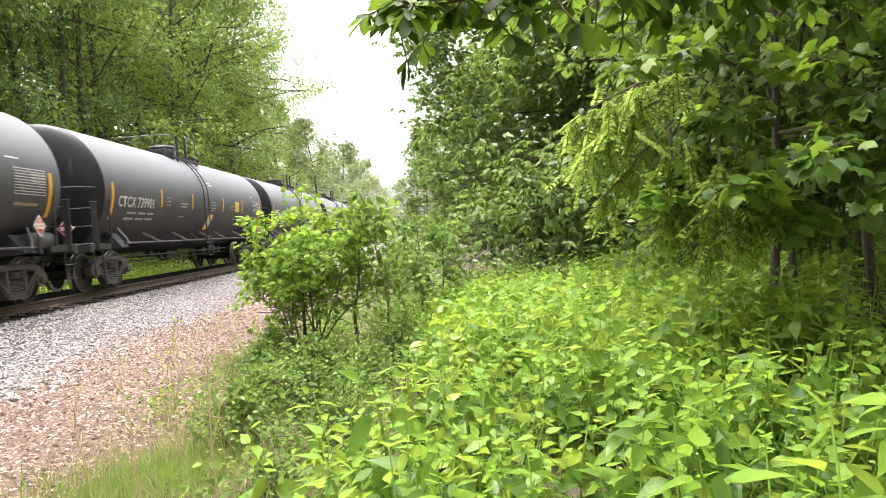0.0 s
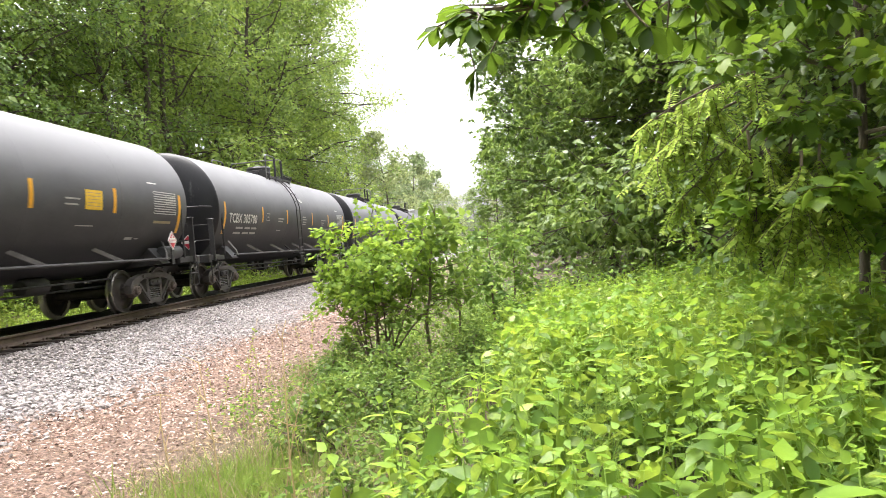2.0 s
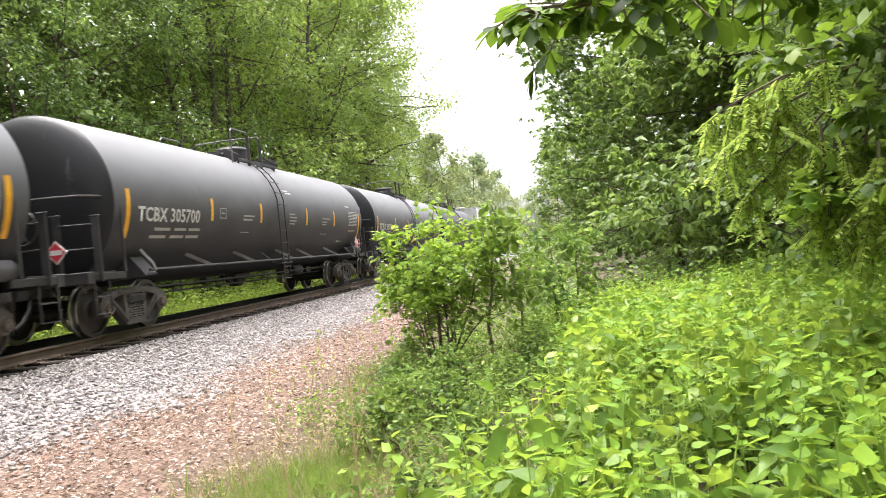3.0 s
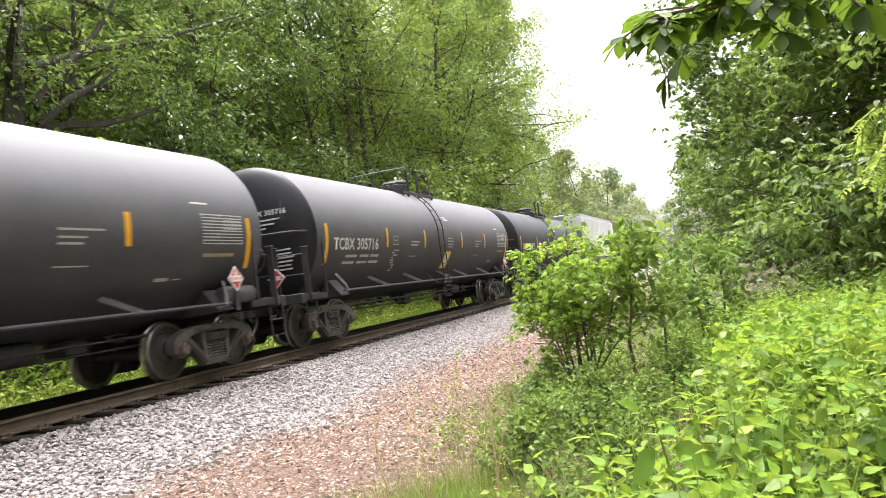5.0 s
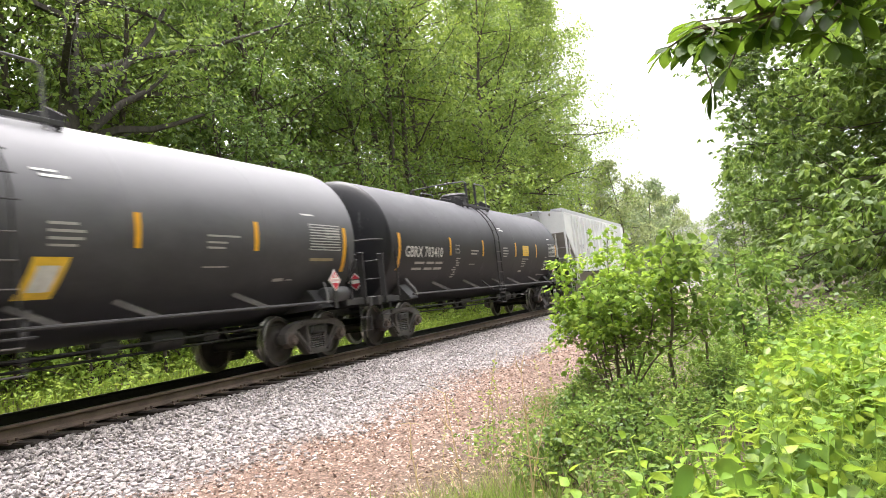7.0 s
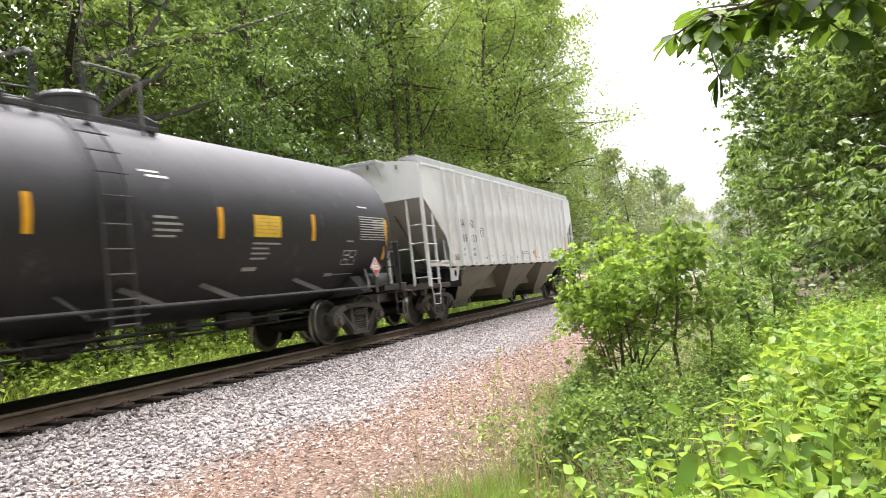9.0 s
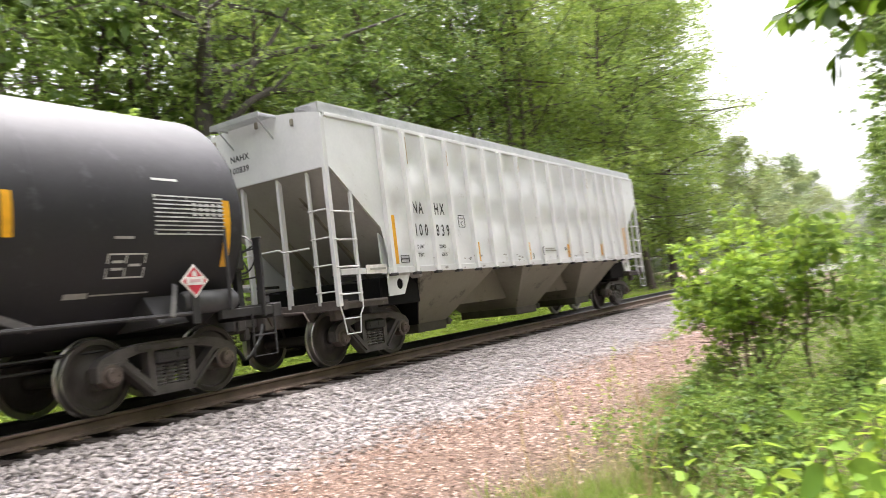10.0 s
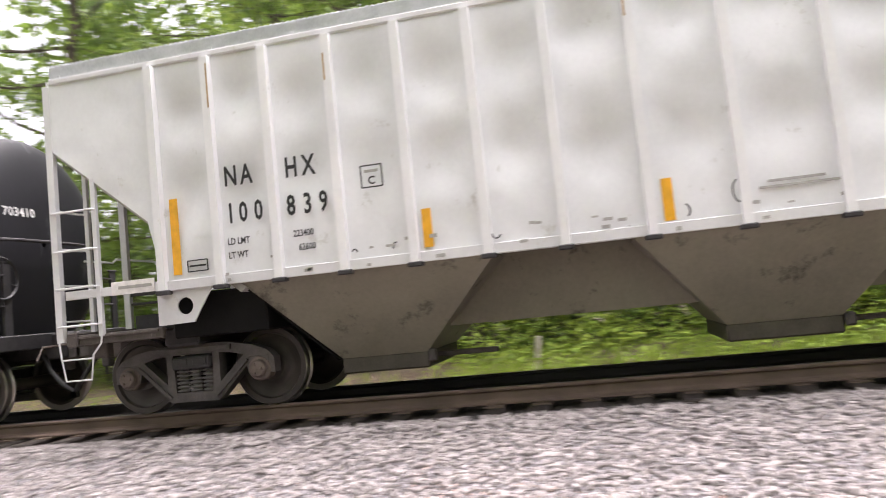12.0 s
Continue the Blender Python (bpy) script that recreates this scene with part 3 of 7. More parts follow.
            part("saddle_strap", Geo().bar((x * 1.53, yo(-1.06), 1.06), (x * 1.50, yo(-1.0), 1.22), .075, .02, (1, 0, 0)).bar((x * 1.50, yo(-1.0), 1.21), (x * 1.36, yo(-.86), 1.46), .075, .02, (1, 0, 0)), STRAP_STEEL, car, "bent bare metal strap")
        coupler(car, yo(1.08), m)
        truck(car, yo(-1.0 if m < 0 else -.86))
    bw = Geo().lathe([(L + .62, .27), (L + .64, .285), (L + .66, .27), (L + .64, .255), (L + .62, .27)], 28, "y", (.95, 0, 1.86))
    for k in range(4):
        a = k * 1.571 + .4
        bw.tube([(.95, L + .60, 1.86), (.95 + .26 * math.cos(a), L + .64, 1.86 + .26 * math.sin(a))], .012, 6)
    part("brake_wheel", bw, BLACK_STEEL, car, "round hand brake wheel")
    part("brake_housing", Geo().box((.95, L + .50, 1.84), (.24, .16, .42), .03).box((.95, L + .50, 1.35), (.10, .08, .55), .01), BLACK_STEEL, car)
    for x in (1, -1):
        part("side_rail", Geo().tube([(x * 1.5, .9, 1.08), (x * 1.5, L - .9, 1.08)], .028, 8), BLACK_STEEL, car, "long dark safety rail")
        for y in (3.25, 5.45, 7.95, 9.5, 11.9):
            # lighter steel than the rail: light caught from above, as colour
            part("rail_bracket", Geo().bar((x * 1.50, y, 1.07), (x * 1.16, y - .46, 1.36), .09, .018, (1, 0, 0)), TRUCK_STEEL, car)
        # ladder up the side
        ys = (6.95, 7.37)
        pts = [(1.60, .55), (1.60, 1.0), (1.60, 1.7), (1.60, 2.37)] + [(1.62 * math.cos(a), Z + 1.62 * math.sin(a)) for a in [radians(d) for d in (10, 20, 30, 40, 50, 60, 70)]]
        for y in ys:
            lad = [(x * a, y, b) for a, b in pts]
            part("ladder_rail", Geo().tube(lad, .018, 6), BLACK_STEEL, car)
        for z in (.58, .88, 1.20, 1.52, 1.84, 2.16):
            part("rung", Geo().tube([(x * 1.615, ys[0], z), (x * 1.615, ys[1], z)], .012, 6), TRUCK_STEEL, car)
        for d in (5, 16, 27, 38, 50):
            a = radians(d)
            part("rung", Geo().tube([(x * 1.66 * math.cos(a), ys[0] - .05, Z + 1.66 * math.sin(a)), (x * 1.66 * math.cos(a), ys[1] + .05, Z + 1.66 * math.sin(a))], .013, 6), BLACK_STEEL, car)
        # ladder foot platform
        ft = Geo().box((x * 1.50, 7.16, .98), (.26, .75, .03), .005)
        ft.bar((x * 1.45, 6.8, .98), (x * 1.2, 6.5, 1.30), .05, .03, (1, 0, 0)).bar((x * 1.45, 7.5, .98), (x * 1.2, 7.8, 1.30), .05, .03, (1, 0, 0))
        part("foot_platform", ft, BLACK_STEEL, car)
    # top platform and dome
    top = Z + R
    pl = Geo()
    for x in (1, -1):
        for w in (.60, .96):
            pl.bar((x * w, 6.2, top - .20), (x * w, 8.7, top - .20), .02, .07)
        for k in range(25):
            pl.box((x * .78, 6.24 + k * .1015, top - .185), (.36, .035, .025), .003)
        for y in (6.3, 7.45, 8.6):
            pl.bar((x * .94, y, top - .22), (x * .88, y, top - .42), .05, .03, (0, 1, 0))
    for y in (6.22, 8.68):
        pl.box((0, y, top + .03), (1.2, .20, .03), .006)
        pl.bar((.6, y, top + .02), (.95, y, top - .19), .20, .03, (0, 1, 0)).bar((-.6, y, top + .02), (-.95, y, top - .19), .20, .03, (0, 1, 0))
    part("top_platform", pl, BLACK_STEEL, car, "steel grating walkway")
    part("dome_housing", Geo().lathe([(top - .10, .42), (top + .26, .42), (top + .28, .44), (top + .32, .44), (top + .38, .38), (top + .40, .001)], 28, "z", (0, 7.95, 0)), BLACK_STEEL, car, "round valve housing")
    part("manway", Geo().lathe([(top - .1, .26), (top + .04, .26), (top + .05, .30), (top + .09, .30), (top + .12, .24), (top + .13, .001)], 24, "z", (0, 7.0, 0)), BLACK_STEEL, car)
    for k in range(8):
        a = k * .785
        part("manway_bolt", Geo().box((.30 * math.cos(a), 7.0 + .30 * math.sin(a), top + .08), (.05, .05, .10), .01), BLACK_STEEL, car)
    # belly: outlet valve, skid, brake gear
    b = Geo().box((0, 7.4, .76), (.50, .9, .14), .03).box((0, 7.4, .60), (.28, .36, .22), .04)
    b.prism([(6.7, .86), (8.1, .86), (7.8, .55), (7.0, .55)], -.05, .05, "x")
    part("outlet_valve", b, BLACK_STEEL, car)
    for x, z in ((.75, .76), (.55, .62), (-.6, .70)):
        part("brake_rod", Geo().tube([(x, 1.6, z), (x, 6.3, z - .03), (x * .9, 8.5, z - .03), (x, L - 1.6, z)], .020, 6), BLACK_STEEL, car)
    part("brake_cylinder", Geo().lathe([(10.2, .001), (10.2, .14), (10.25, .16), (10.85, .16), (10.9, .13), (10.9, .001)], 18, "y", (.5, 0, .74)), BLACK_STEEL, car)
    for c, d in (((.55, 9.4, .74), (.28, .36, .18)), ((.6, 4.6, .75), (.18, .26, .16)), ((.3, 11.6, .72), (.5, .36, .20))):
        part("brake_valve", Geo().box(c, d, .03), BLACK_STEEL, car)
    part("air_reservoir", Geo().lathe([(13.0, .001), (13.0, .12), (13.06, .15), (13.78, .15), (13.84, .12), (13.84, .001)][::1], 18, "y", (1.36, .82, 1.22)), RESERVOIR_PAINT, car, "grey air reservoir")
    # reflectors and small stencils on both sides are alike
    for y in (3.42, 5.97, 9.2, 11.72):
        shell_patch("reflector", y - .055, y + .055, 2.02, 2.50, YELLOW, car, "yellow reflector strip")
    for y, m in ((.36, 1), (14.52, -1)):
        shell_patch("reflector", y - .06, y + .06, 1.66, 2.52, YELLOW, car, "long yellow reflector strip", lean=0.0)
    for y, z, m in ((.9, 1.0, 0), (14.02, 1.48, 1)):
        if m:
            d = Geo().prism([(y - .21, z), (y, z - .21), (y + .21, z), (y, z + .21)], 1.53, 1.545, "x")
            pc = part("placard", d, PALE, car, "diamond hazard placard")
            part("placard_face", Geo().prism([(y - .175, z), (y, z - .175), (y + .175, z), (y, z + .175)], 1.545, 1.549, "x"), RED, pc, "red face")
            part("placard_bar", Geo().box((1.551, y, z), (.006, .26, .105), .001), PALE, pc)
            part("placard_line", Geo().box((1.555, y, z), (.004, .16, .04), .001), PINK, pc)
            part("placard_flame", Geo().prism([(y - .035, z + .06), (y + .035, z + .06), (y + .03, z + .10), (y, z + .135), (y - .03, z + .10)], 1.549, 1.552, "x"), PALE, pc)
            part("placard_holder", Geo().bar((1.52, y, .95), (1.52, y, 1.34), .12, .02, (1, 0, 0)), BLACK_STEEL, car)
    # a second placard on the end over the coupler
    x, z = .98, 1.47
    pc = part("placard", Geo().prism([(x - .19, z), (x, z - .19), (x + .19, z), (x, z + .19)], -.845, -.83, "y"), PALE, car, "diamond hazard placard on the car's end")
    part("placard_face", Geo().prism([(x - .165, z), (x, z - .165), (x + .165, z), (x, z + .165)], -.849, -.845, "y"), RED, pc, "red face")
    part("placard_bar", Geo().box((x, -.851, z), (.22, .006, .08), .001), PALE, pc)
    part("placard_holder", Geo().bar((x, -.815, .95), (x, -.815, 1.60), .10, .02, (0, 1, 0)), BLACK_STEEL, car)
    return car


def top_gear(car, flip):
    """Guard rails on the top platform: a cross rail on one side of the ladder, a hoop along each edge on the other."""
    at = lambda y: 14.32 - y if flip else y
    top = TANK_Z + TANK_R
    # rails in paler steel than the posts: highlights put into the colour
    part("cross_rail", Geo().tube([(.94, at(6.65), top + .48), (.90, at(6.65), top + .55), (0, at(6.65), top + .57), (-.90, at(6.65), top + .55), (-.94, at(6.65), top + .48)], .022, 8), STRAP_STEEL, car)
    for m in (1, -1):
        part("top_post", Geo().bar((m * .95, at(6.65), top - .32), (m * .95, at(6.65), top + .50), .075, .03, (0, 1, 0)), BLACK_STEEL, car, "flat guard post")
        part("top_post", Geo().bar((m * .95, at(7.42), top - .32), (m * .95, at(7.42), top + .52), .075, .03, (0, 1, 0)), BLACK_STEEL, car, "flat guard post")
        part("top_rail", Geo().tube([(m * .95, at(7.42), top + .50), (m * .95, at(7.50), top + .55), (m * .95, at(8.32), top + .55), (m * .95, at(8.40), top + .48), (m * .95, at(8.40), top - .32)], .022, 8), STRAP_STEEL, car, "bent guard rail")
        part("low_rail", Geo().tube([(m * .96, at(5.55), top - .16), (m * .96, at(5.60), top - .04), (m * .96, at(6.6), top + .02)], .016, 6), BLACK_STEEL, car)


def shell_bars(name, rows, mat, parent, label=""):
    """Lines of stencil too small to read, as bars: y, length, z, height."""
    whole = name.endswith(("table", "box"))
    g = Geo()
    for y, w, z, h in rows:
        n = max(1, int(w / .35))
        g = g if whole else Geo()
        g.sheet([[on_shell(y + w * k / n, zz, .006) for k in range(n + 1)] for zz in (z, z + h)])
        if not whole:
            part(name, g, mat, parent, label)
    if whole:
        part(name, g, mat, parent, label)


def mark_tank(car, text, panel, extra):
    flat = lambda y0, z0: (lambda a, b: on_shell(y0 + a, z0 + b, .010))
    lettering("lettering", text, .36, flat(.66, 1.97), WHITE_MARK, car, 1.06, "white stencilled letters")
    shell_bars("stencil", [(1.25, .55, 1.80, .055), (1.95, .45, 1.80, .055), (2.5, .45, 1.80, .055), (1.15, .55, 1.66, .055), (1.85, .5, 1.66, .055), (2.45, .5, 1.66, .055)], GREY_MARK, car, "faded weight stencil")
    shell_bars("stencil_box", [(3.78, .30, 2.08, .02), (3.78, .02, 2.08, .22), (4.06, .02, 2.08, .22), (3.78, .30, 2.29, .02), (3.85, .16, 2.18, .03)], GREY_MARK, car)
    if extra:
        rnd = random.Random(extra)
        shell_bars("scrawl", [(3.70 + rnd.random() * .25, .12 + rnd.random() * .2, 1.45 + k * .06, .03) for k in range(9)], GREY_MARK, car, "chalky scrawl")
    shell_bars("stencil", [(4.95, .62, 2.15, .04), (4.95, .5, 2.06, .045), (4.9, .45, 1.78, .02)], GREY_MARK, car)
    shell_bars("stencil", [(7.75, .35, 2.93, .03), (7.85, .40, 2.86, .035)], WHITE_MARK, car)
    shell_bars("stencil", [(7.85, .42, 2.28, .035), (7.85, .52, 2.19, .035), (7.85, .50, 2.10, .035), (7.85, .40, 2.02, .03)], GREY_MARK, car)
    if panel == "both":
        shell_bars("stencil", [(10.1, .45, 2.22, .03), (10.1, .40, 2.12, .03), (10.5, .55, 1.76, .018)], GREY_MARK, car)
    elif panel == "plate":
        shell_bars("stencil", [(9.98, .74, 1.94, .03), (9.98, .42, 1.86, .03), (9.98, .48, 1.78, .03), (9.98, .40, 1.70, .03), (9.85, .36, 1.52, .06)], GREY_MARK, car)
    else:
        shell_bars("stencil", [(10.55, .75, 2.22, .03), (10.55, .45, 2.12, .03), (10.55, .40, 2.04, .03), (10.5, .55, 1.76, .018)], GREY_MARK, car)
    o = 13.43 if panel == "plate" else 13.30
    t = [(o, 1.05, 2.06 + k * .052, .018) for k in range(10)] + [(o, .022, 2.06, .49), (o + 1.03, .022, 2.06, .49), (o + .47, .02, 2.06, .49)]
    t += [(o + .55 + (k % 5) * .1, .06, 2.30 + (k // 5) * .06, .04) for k in range(15)]
    shell_bars("stencil_table", t, PALE_MARK, car, "table of pale stencilled lines")
    if panel != "plate":
        shell_bars("stencil", [(13.32, .8, 1.86, .055)], OCHRE_MARK, car, "faded ochre stencil line")
    shell_bars("stencil", [(13.45, .37, 2.73, .03)] if panel == "plate" else [(13.1, .42, 2.70, .03)], WHITE_MARK, car)
    shell_bars("stencil", [(12.41, .28, 1.37, .06), (12.72, .75, 1.39, .018), (12.90, .25, 2.01, .03)] if panel == "plate" else [(12.35, .30, 1.52, .05), (12.75, .16, 1.53, .02)], GREY_MARK, car)
    if panel in ("tilted", "both"):
        shell_patch("panel", 7.55, 8.05, 1.42, 1.90, PLATE_YELLOW, car, "faded yellow panel", lean=.28)
        shell_patch("panel_field", 7.68, 7.98, 1.50, 1.80, WHITE_MARK, car, "pale worn field", lean=.28, out=.010)
    if panel in ("plate", "both"):
        y0, y1 = (10.0, 10.72) if panel == "plate" else (10.72, 11.28)
        shell_patch("panel", y0, y1, 2.06, 2.42, PLATE_YELLOW, car, "yellow information panel")
        shell_bars("panel_line", [(y0 + .06, y1 - y0 - .12, 2.12 + k * .06, .012) for k in range(5)], RUST_MARK, car)
    if panel == "plate":
        shell_bars("stencil_box", [(12.84, .50, 1.57, .018), (12.84, .50, 1.83, .018), (12.84, .018, 1.57, .27), (13.32, .018, 1.57, .27), (13.07, .018, 1.57, .27), (12.90, .14, 1.66, .03), (12.90, .14, 1.74, .03), (13.12, .15, 1.70, .03)], PALE_MARK, car, "small framed stencil")
    # white lettering on the end of the tank
    if extra == 7:
        def front(a, b):
            x, z = .12 + a, 2.80 + b
            return Vector((x, -HEAD_D * math.sqrt(max(1 - (x * x + (z - TANK_Z) ** 2) / TANK_R ** 2, 0)) - .03, z))
        lettering("end_lettering", text, .15, front, WHITE_MARK, car, 1.05, "white letters on the front head")
        for w, x0, z in ((.62, .30, 2.70), (.50, .30, 2.61), (.16, .42, 2.53), (.45, .62, 2.05), (.45, .62, 1.97), (.5, .62, 1.89), (.45, .62, 1.81), (.4, .62, 1.73), (.42, .62, 1.65)):
            y = front(x0 + w / 2 - .12, z - 2.80)[1] - .004
            part("end_stencil", Geo().box((x0 + w / 2, y, z), (w, .012, .032), .002), PALE_MARK, car, "white stencil line")

    if extra == 3:
        def rear(a, b):
            x, z = 1.18 - a, 2.74 + b
            return Vector((x, SHELL_L + HEAD_D * math.sqrt(max(1 - (x * x + (z - TANK_Z) ** 2) / TANK_R ** 2, 0)) + .012, z))
        lettering("end_lettering", text, .17, rear, WHITE_MARK, car, 1.05, "white letters on the rear head")
        for k, w in enumerate((.42, .34)):
            part("end_stencil", Geo().box((.95, rear(.23, -.14)[1], 2.58 - k * .09), (w, .012, .03), .002), PALE_MARK, car)


# ---- covered hopper car ----
RIBS = (1.36, 2.06, 2.75, 3.49, 4.25, 5.01, 5.78, 6.61, 7.47, 8.35, 9.19, 10.01, 10.81, 11.59, 12.35, 13.09, 13.82)


def hopper_car():
    car = thing("hopper_car", "pale grey covered hopper car with vertical ribs, last of the train", "railway car")
    L, W, lo, hi = HOP_L, HOP_W, HOP_LO, HOP_HI
    rnd = random.Random(17)
    ends = lambda v, m: v if m < 0 else L - v
    outline = [(-.03, hi), (-.03, 3.20), (1.25, 2.17), (1.25, lo), (L - 1.25, lo), (L - 1.25, 2.17), (L + .03, 3.20), (L + .03, hi)]
    for m in (1, -1):
        part("side_sheet", Geo().prism(outline, min(m * (W - .15), m * (W - .125)), max(m * (W - .15), m * (W - .125)), "x"), SIDE_PAINT, car, "pale grey painted side", 20)
        edges = (-.01,) + RIBS + (L + .01,)
        for v0, v1 in zip(edges, edges[1:]):
            # thin sheet pressed in between the ribs, in two soft dents
            dent, swell = rnd.uniform(.065, .10), rnd.uniform(-.10, .10)
            end_bay = v0 < .1 or v1 > L - .1
            rows = []
            for i in range(23):
                h = i / 22
                row = []
                for k in range(9):
                    u = k / 8
                    v = v0 + (v1 - v0) * u
                    low = lo if not end_bay else lo if 1.25 < v < L - 1.25 else 2.17 + (1.25 - (v if v < L / 2 else L - v)) * .82
                    z = low + (hi - .02 - low) * h
                    zz = (z - lo) / (hi - lo)
                    lobes = math.exp(-((zz - .78 - swell * .6) / .115) ** 2) + .9 * math.exp(-((zz - .40 + swell * .4) / .125) ** 2)
                    row.append((m * (W - .012 - dent * (.2 if end_bay else 1) * math.sin(math.pi * u) ** 1.5 * lobes), v, z))
                rows.append(row)
            part("side_panel", Geo().sheet(rows if m > 0 else [r[::-1] for r in rows]), SIDE_PAINT, car, smooth=60)
        for v in RIBS:
            g = Geo().prism([(v - .046, lo + .0), (v + .046, lo + .0), (v + .046, hi - .06), (v - .046, hi - .06)], m * (W - .03), m * (W + .07), "x") if m > 0 else Geo().prism([(v - .046, lo), (v + .046, lo), (v + .046, hi - .06), (v - .046, hi - .06)], -W - .07, -W + .03, "x")
            part("rib", g, RIB_PAINT, car, smooth=0)
            part("rib_shoe", Geo().box((m * (W + .03), v, lo - .02), (.10, .16, .05), .01), BLACK_STEEL, car)
        g = Geo().box((m * (W - .004), L / 2, hi - .01), (.022, L - .06, .06), .006)
        part("top_chord", g, HOPPER_PAINT, car)
        part("side_sill", Geo().box((m * (W + .008), L / 2, lo + .05), (.03, L - 2.5, .11), .006), HOPPER_PAINT, car)
    # roof, hatches, running boards
    arc = [(W * math.sin(a) / math.sin(.42), hi + (math.cos(a) - math.cos(.42)) * 2.2) for a in [(-.42 + .84 * k / 12) for k in range(13)]]
    part("roof", Geo().prism(arc + [(W, hi - .05), (-W, hi - .05)], .075, L - .075, "y"), HOPPER_PAINT, car)
    part("hatch", Geo().box((0, L / 2, hi + .26), (.62, L - 1.2, .10), .04), HOPPER_PAINT, car, "long roof hatch")
    for m in (1, -1):
        g = Geo()
        x0, x1 = m * 1.02, m * 1.50
        for x in (x0, x1):
            g.bar((x, -.02, hi + .12), (x, L + .02, hi + .12), .02, .16)
        for k in range(230):
            v = .02 + k * L / 230
            g.box(((x0 + x1) / 2, v, hi + .20), (abs(x1 - x0), .040, .025), .003)
        for k in range(16):
            v = .1 + k * (L - .2) / 15
            g.box((m * 1.49, v, hi + .02), (.05, .06, .12), .004)
        part("running_board", g, GRATING, car, "galvanised roof walkway", 0)
    for m in (-1, 1):
        e = lambda v: ends(v, m)
        s0, s1 = sorted((e(-.04), e(-.01)))
        # end sheet and slope
        part("end_sheet", Geo().prism([(-W + .03, 3.17), (W - .03, 3.17)] + [(min(max(a, -W + .03), W - .03), b + .012) for a, b in arc[::-1]], s0, s1, "y"), HOPPER_PAINT, car)
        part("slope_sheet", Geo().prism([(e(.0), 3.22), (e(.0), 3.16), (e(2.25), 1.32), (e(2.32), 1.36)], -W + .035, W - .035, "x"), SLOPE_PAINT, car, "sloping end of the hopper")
        g = Geo()
        for x in (-.55, .55):
            g.prism([(e(.10), 3.10), (e(.20), 3.02), (e(2.3), 1.28), (e(2.2), 1.22)], x - .03, x + .03, "x")
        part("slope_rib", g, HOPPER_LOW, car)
        # end walkway grate at roof level
        zb = hi + .17
        g = Geo()
        g.bar((-.55, e(.02), zb - .02), (-.55, e(-.42), zb - .02), .02, .05).bar((.60, e(.02), zb - .02), (.60, e(-.42), zb - .02), .02, .05)
        g.bar((-.56, e(-.42), zb - .02), (.61, e(-.42), zb - .02), .02, .09)
        walkway = part("end_walkway", g, GRATING, car)
        for x in (-.45, .50):
            part("brace", Geo().bar((x, e(-.38), zb - .03), (x, e(.03), zb - .42), .03, .02, (1, 0, 0)), GRATING, walkway)
        for k in range(9):
            part("slat", Geo().box((.025, e(-.03 - k * .043), zb), (1.15, .02, .03), .003), GRATING, walkway)
        for x in (-.9, .15, .95):
            part("roof_lug", Geo().box((x, e(-.02), hi + .13 - .16 * abs(x)), (.07, .10, .12), .015), HOPPER_LOW, car)
        # end frame: posts, ladders, sill
        for x in (1, -1):
            g = Geo().bar((x * 1.54, e(-.03), hi - .05), (x * 1.54, e(-.03), .96), .09, .07, (1, 0, 0))
            part("corner_post", g, HOPPER_PAINT, car)
            g = Geo().bar((x * 1.54, e(.50), 2.90), (x * 1.54, e(.50), 1.0), .06, .05, (1, 0, 0))
            part("ladder_rail", g, HOPPER_PAINT, car)
            for z in (1.14, 1.57, 2.00, 2.45):
                part("rung", Geo().tube([(x * 1.56, e(-.05), z), (x * 1.60, e(-.02), z), (x * 1.60, e(.48), z), (x * 1.56, e(.51), z)], .014, 6), HOPPER_PAINT, car)
            g = Geo().bar((x * 1.08, e(.04), 3.2), (x * 1.08, e(.04), 1.0), .055, .05, (1, 0, 0))
            part("end_ladder_rail", g, HOPPER_PAINT, car)
            for z in (1.2, 1.62, 2.05, 2.5):
                part("rung", Geo().tube([(x * 1.53, e(.02), z), (x * 1.50, e(-.05), z), (x * 1.10, e(-.05), z), (x * 1.07, e(.02), z)], .014, 6), HOPPER_PAINT, car)
            part("end_post", Geo().bar((x * .42, e(.06), 3.2), (x * .42, e(.06), 1.0), .09, .06, (1, 0, 0)), HOPPER_PAINT, car)
            g = Geo().box((x * 1.545, e(.66), 1.49), (.03, 1.2, .10), .006)
            part("cross_rail", g, HOPPER_PAINT, car)
            part("sign_plate", Geo().box((x * 1.568, e(.95), 1.51), (.012, .55, .15), .003), PALE, car)
            if x > 0:
                part("sign_line", Geo().box((x * 1.577, e(.98), 1.515), (.004, .42, .035), .001), GREY_MARK, car)
            # sill plate with a round hole
            rim = [(e(1.58) + .095 * math.cos(2 * math.pi * k / 16), 1.235 + .095 * math.sin(2 * math.pi * k / 16)) for k in range(16)]
            o = [(e(1.24), 1.04), (e(1.68), 1.05), (e(1.92), 1.42), (e(1.24), 1.42)]
            bm = bmesh.new()
            vo, vr = [bm.verts.new((x * 1.56, *p)) for p in o], [bm.verts.new((x * 1.56, *p)) for p in rim]
            ed = [bm.edges.new((vs[i], vs[(i + 1) % len(vs)])) for vs in (vo, vr) for i in range(len(vs))]
            bmesh.ops.triangle_fill(bm, use_beauty=True, use_dissolve=False, edges=ed)
            r = bmesh.ops.extrude_face_region(bm, geom=bm.faces[:])
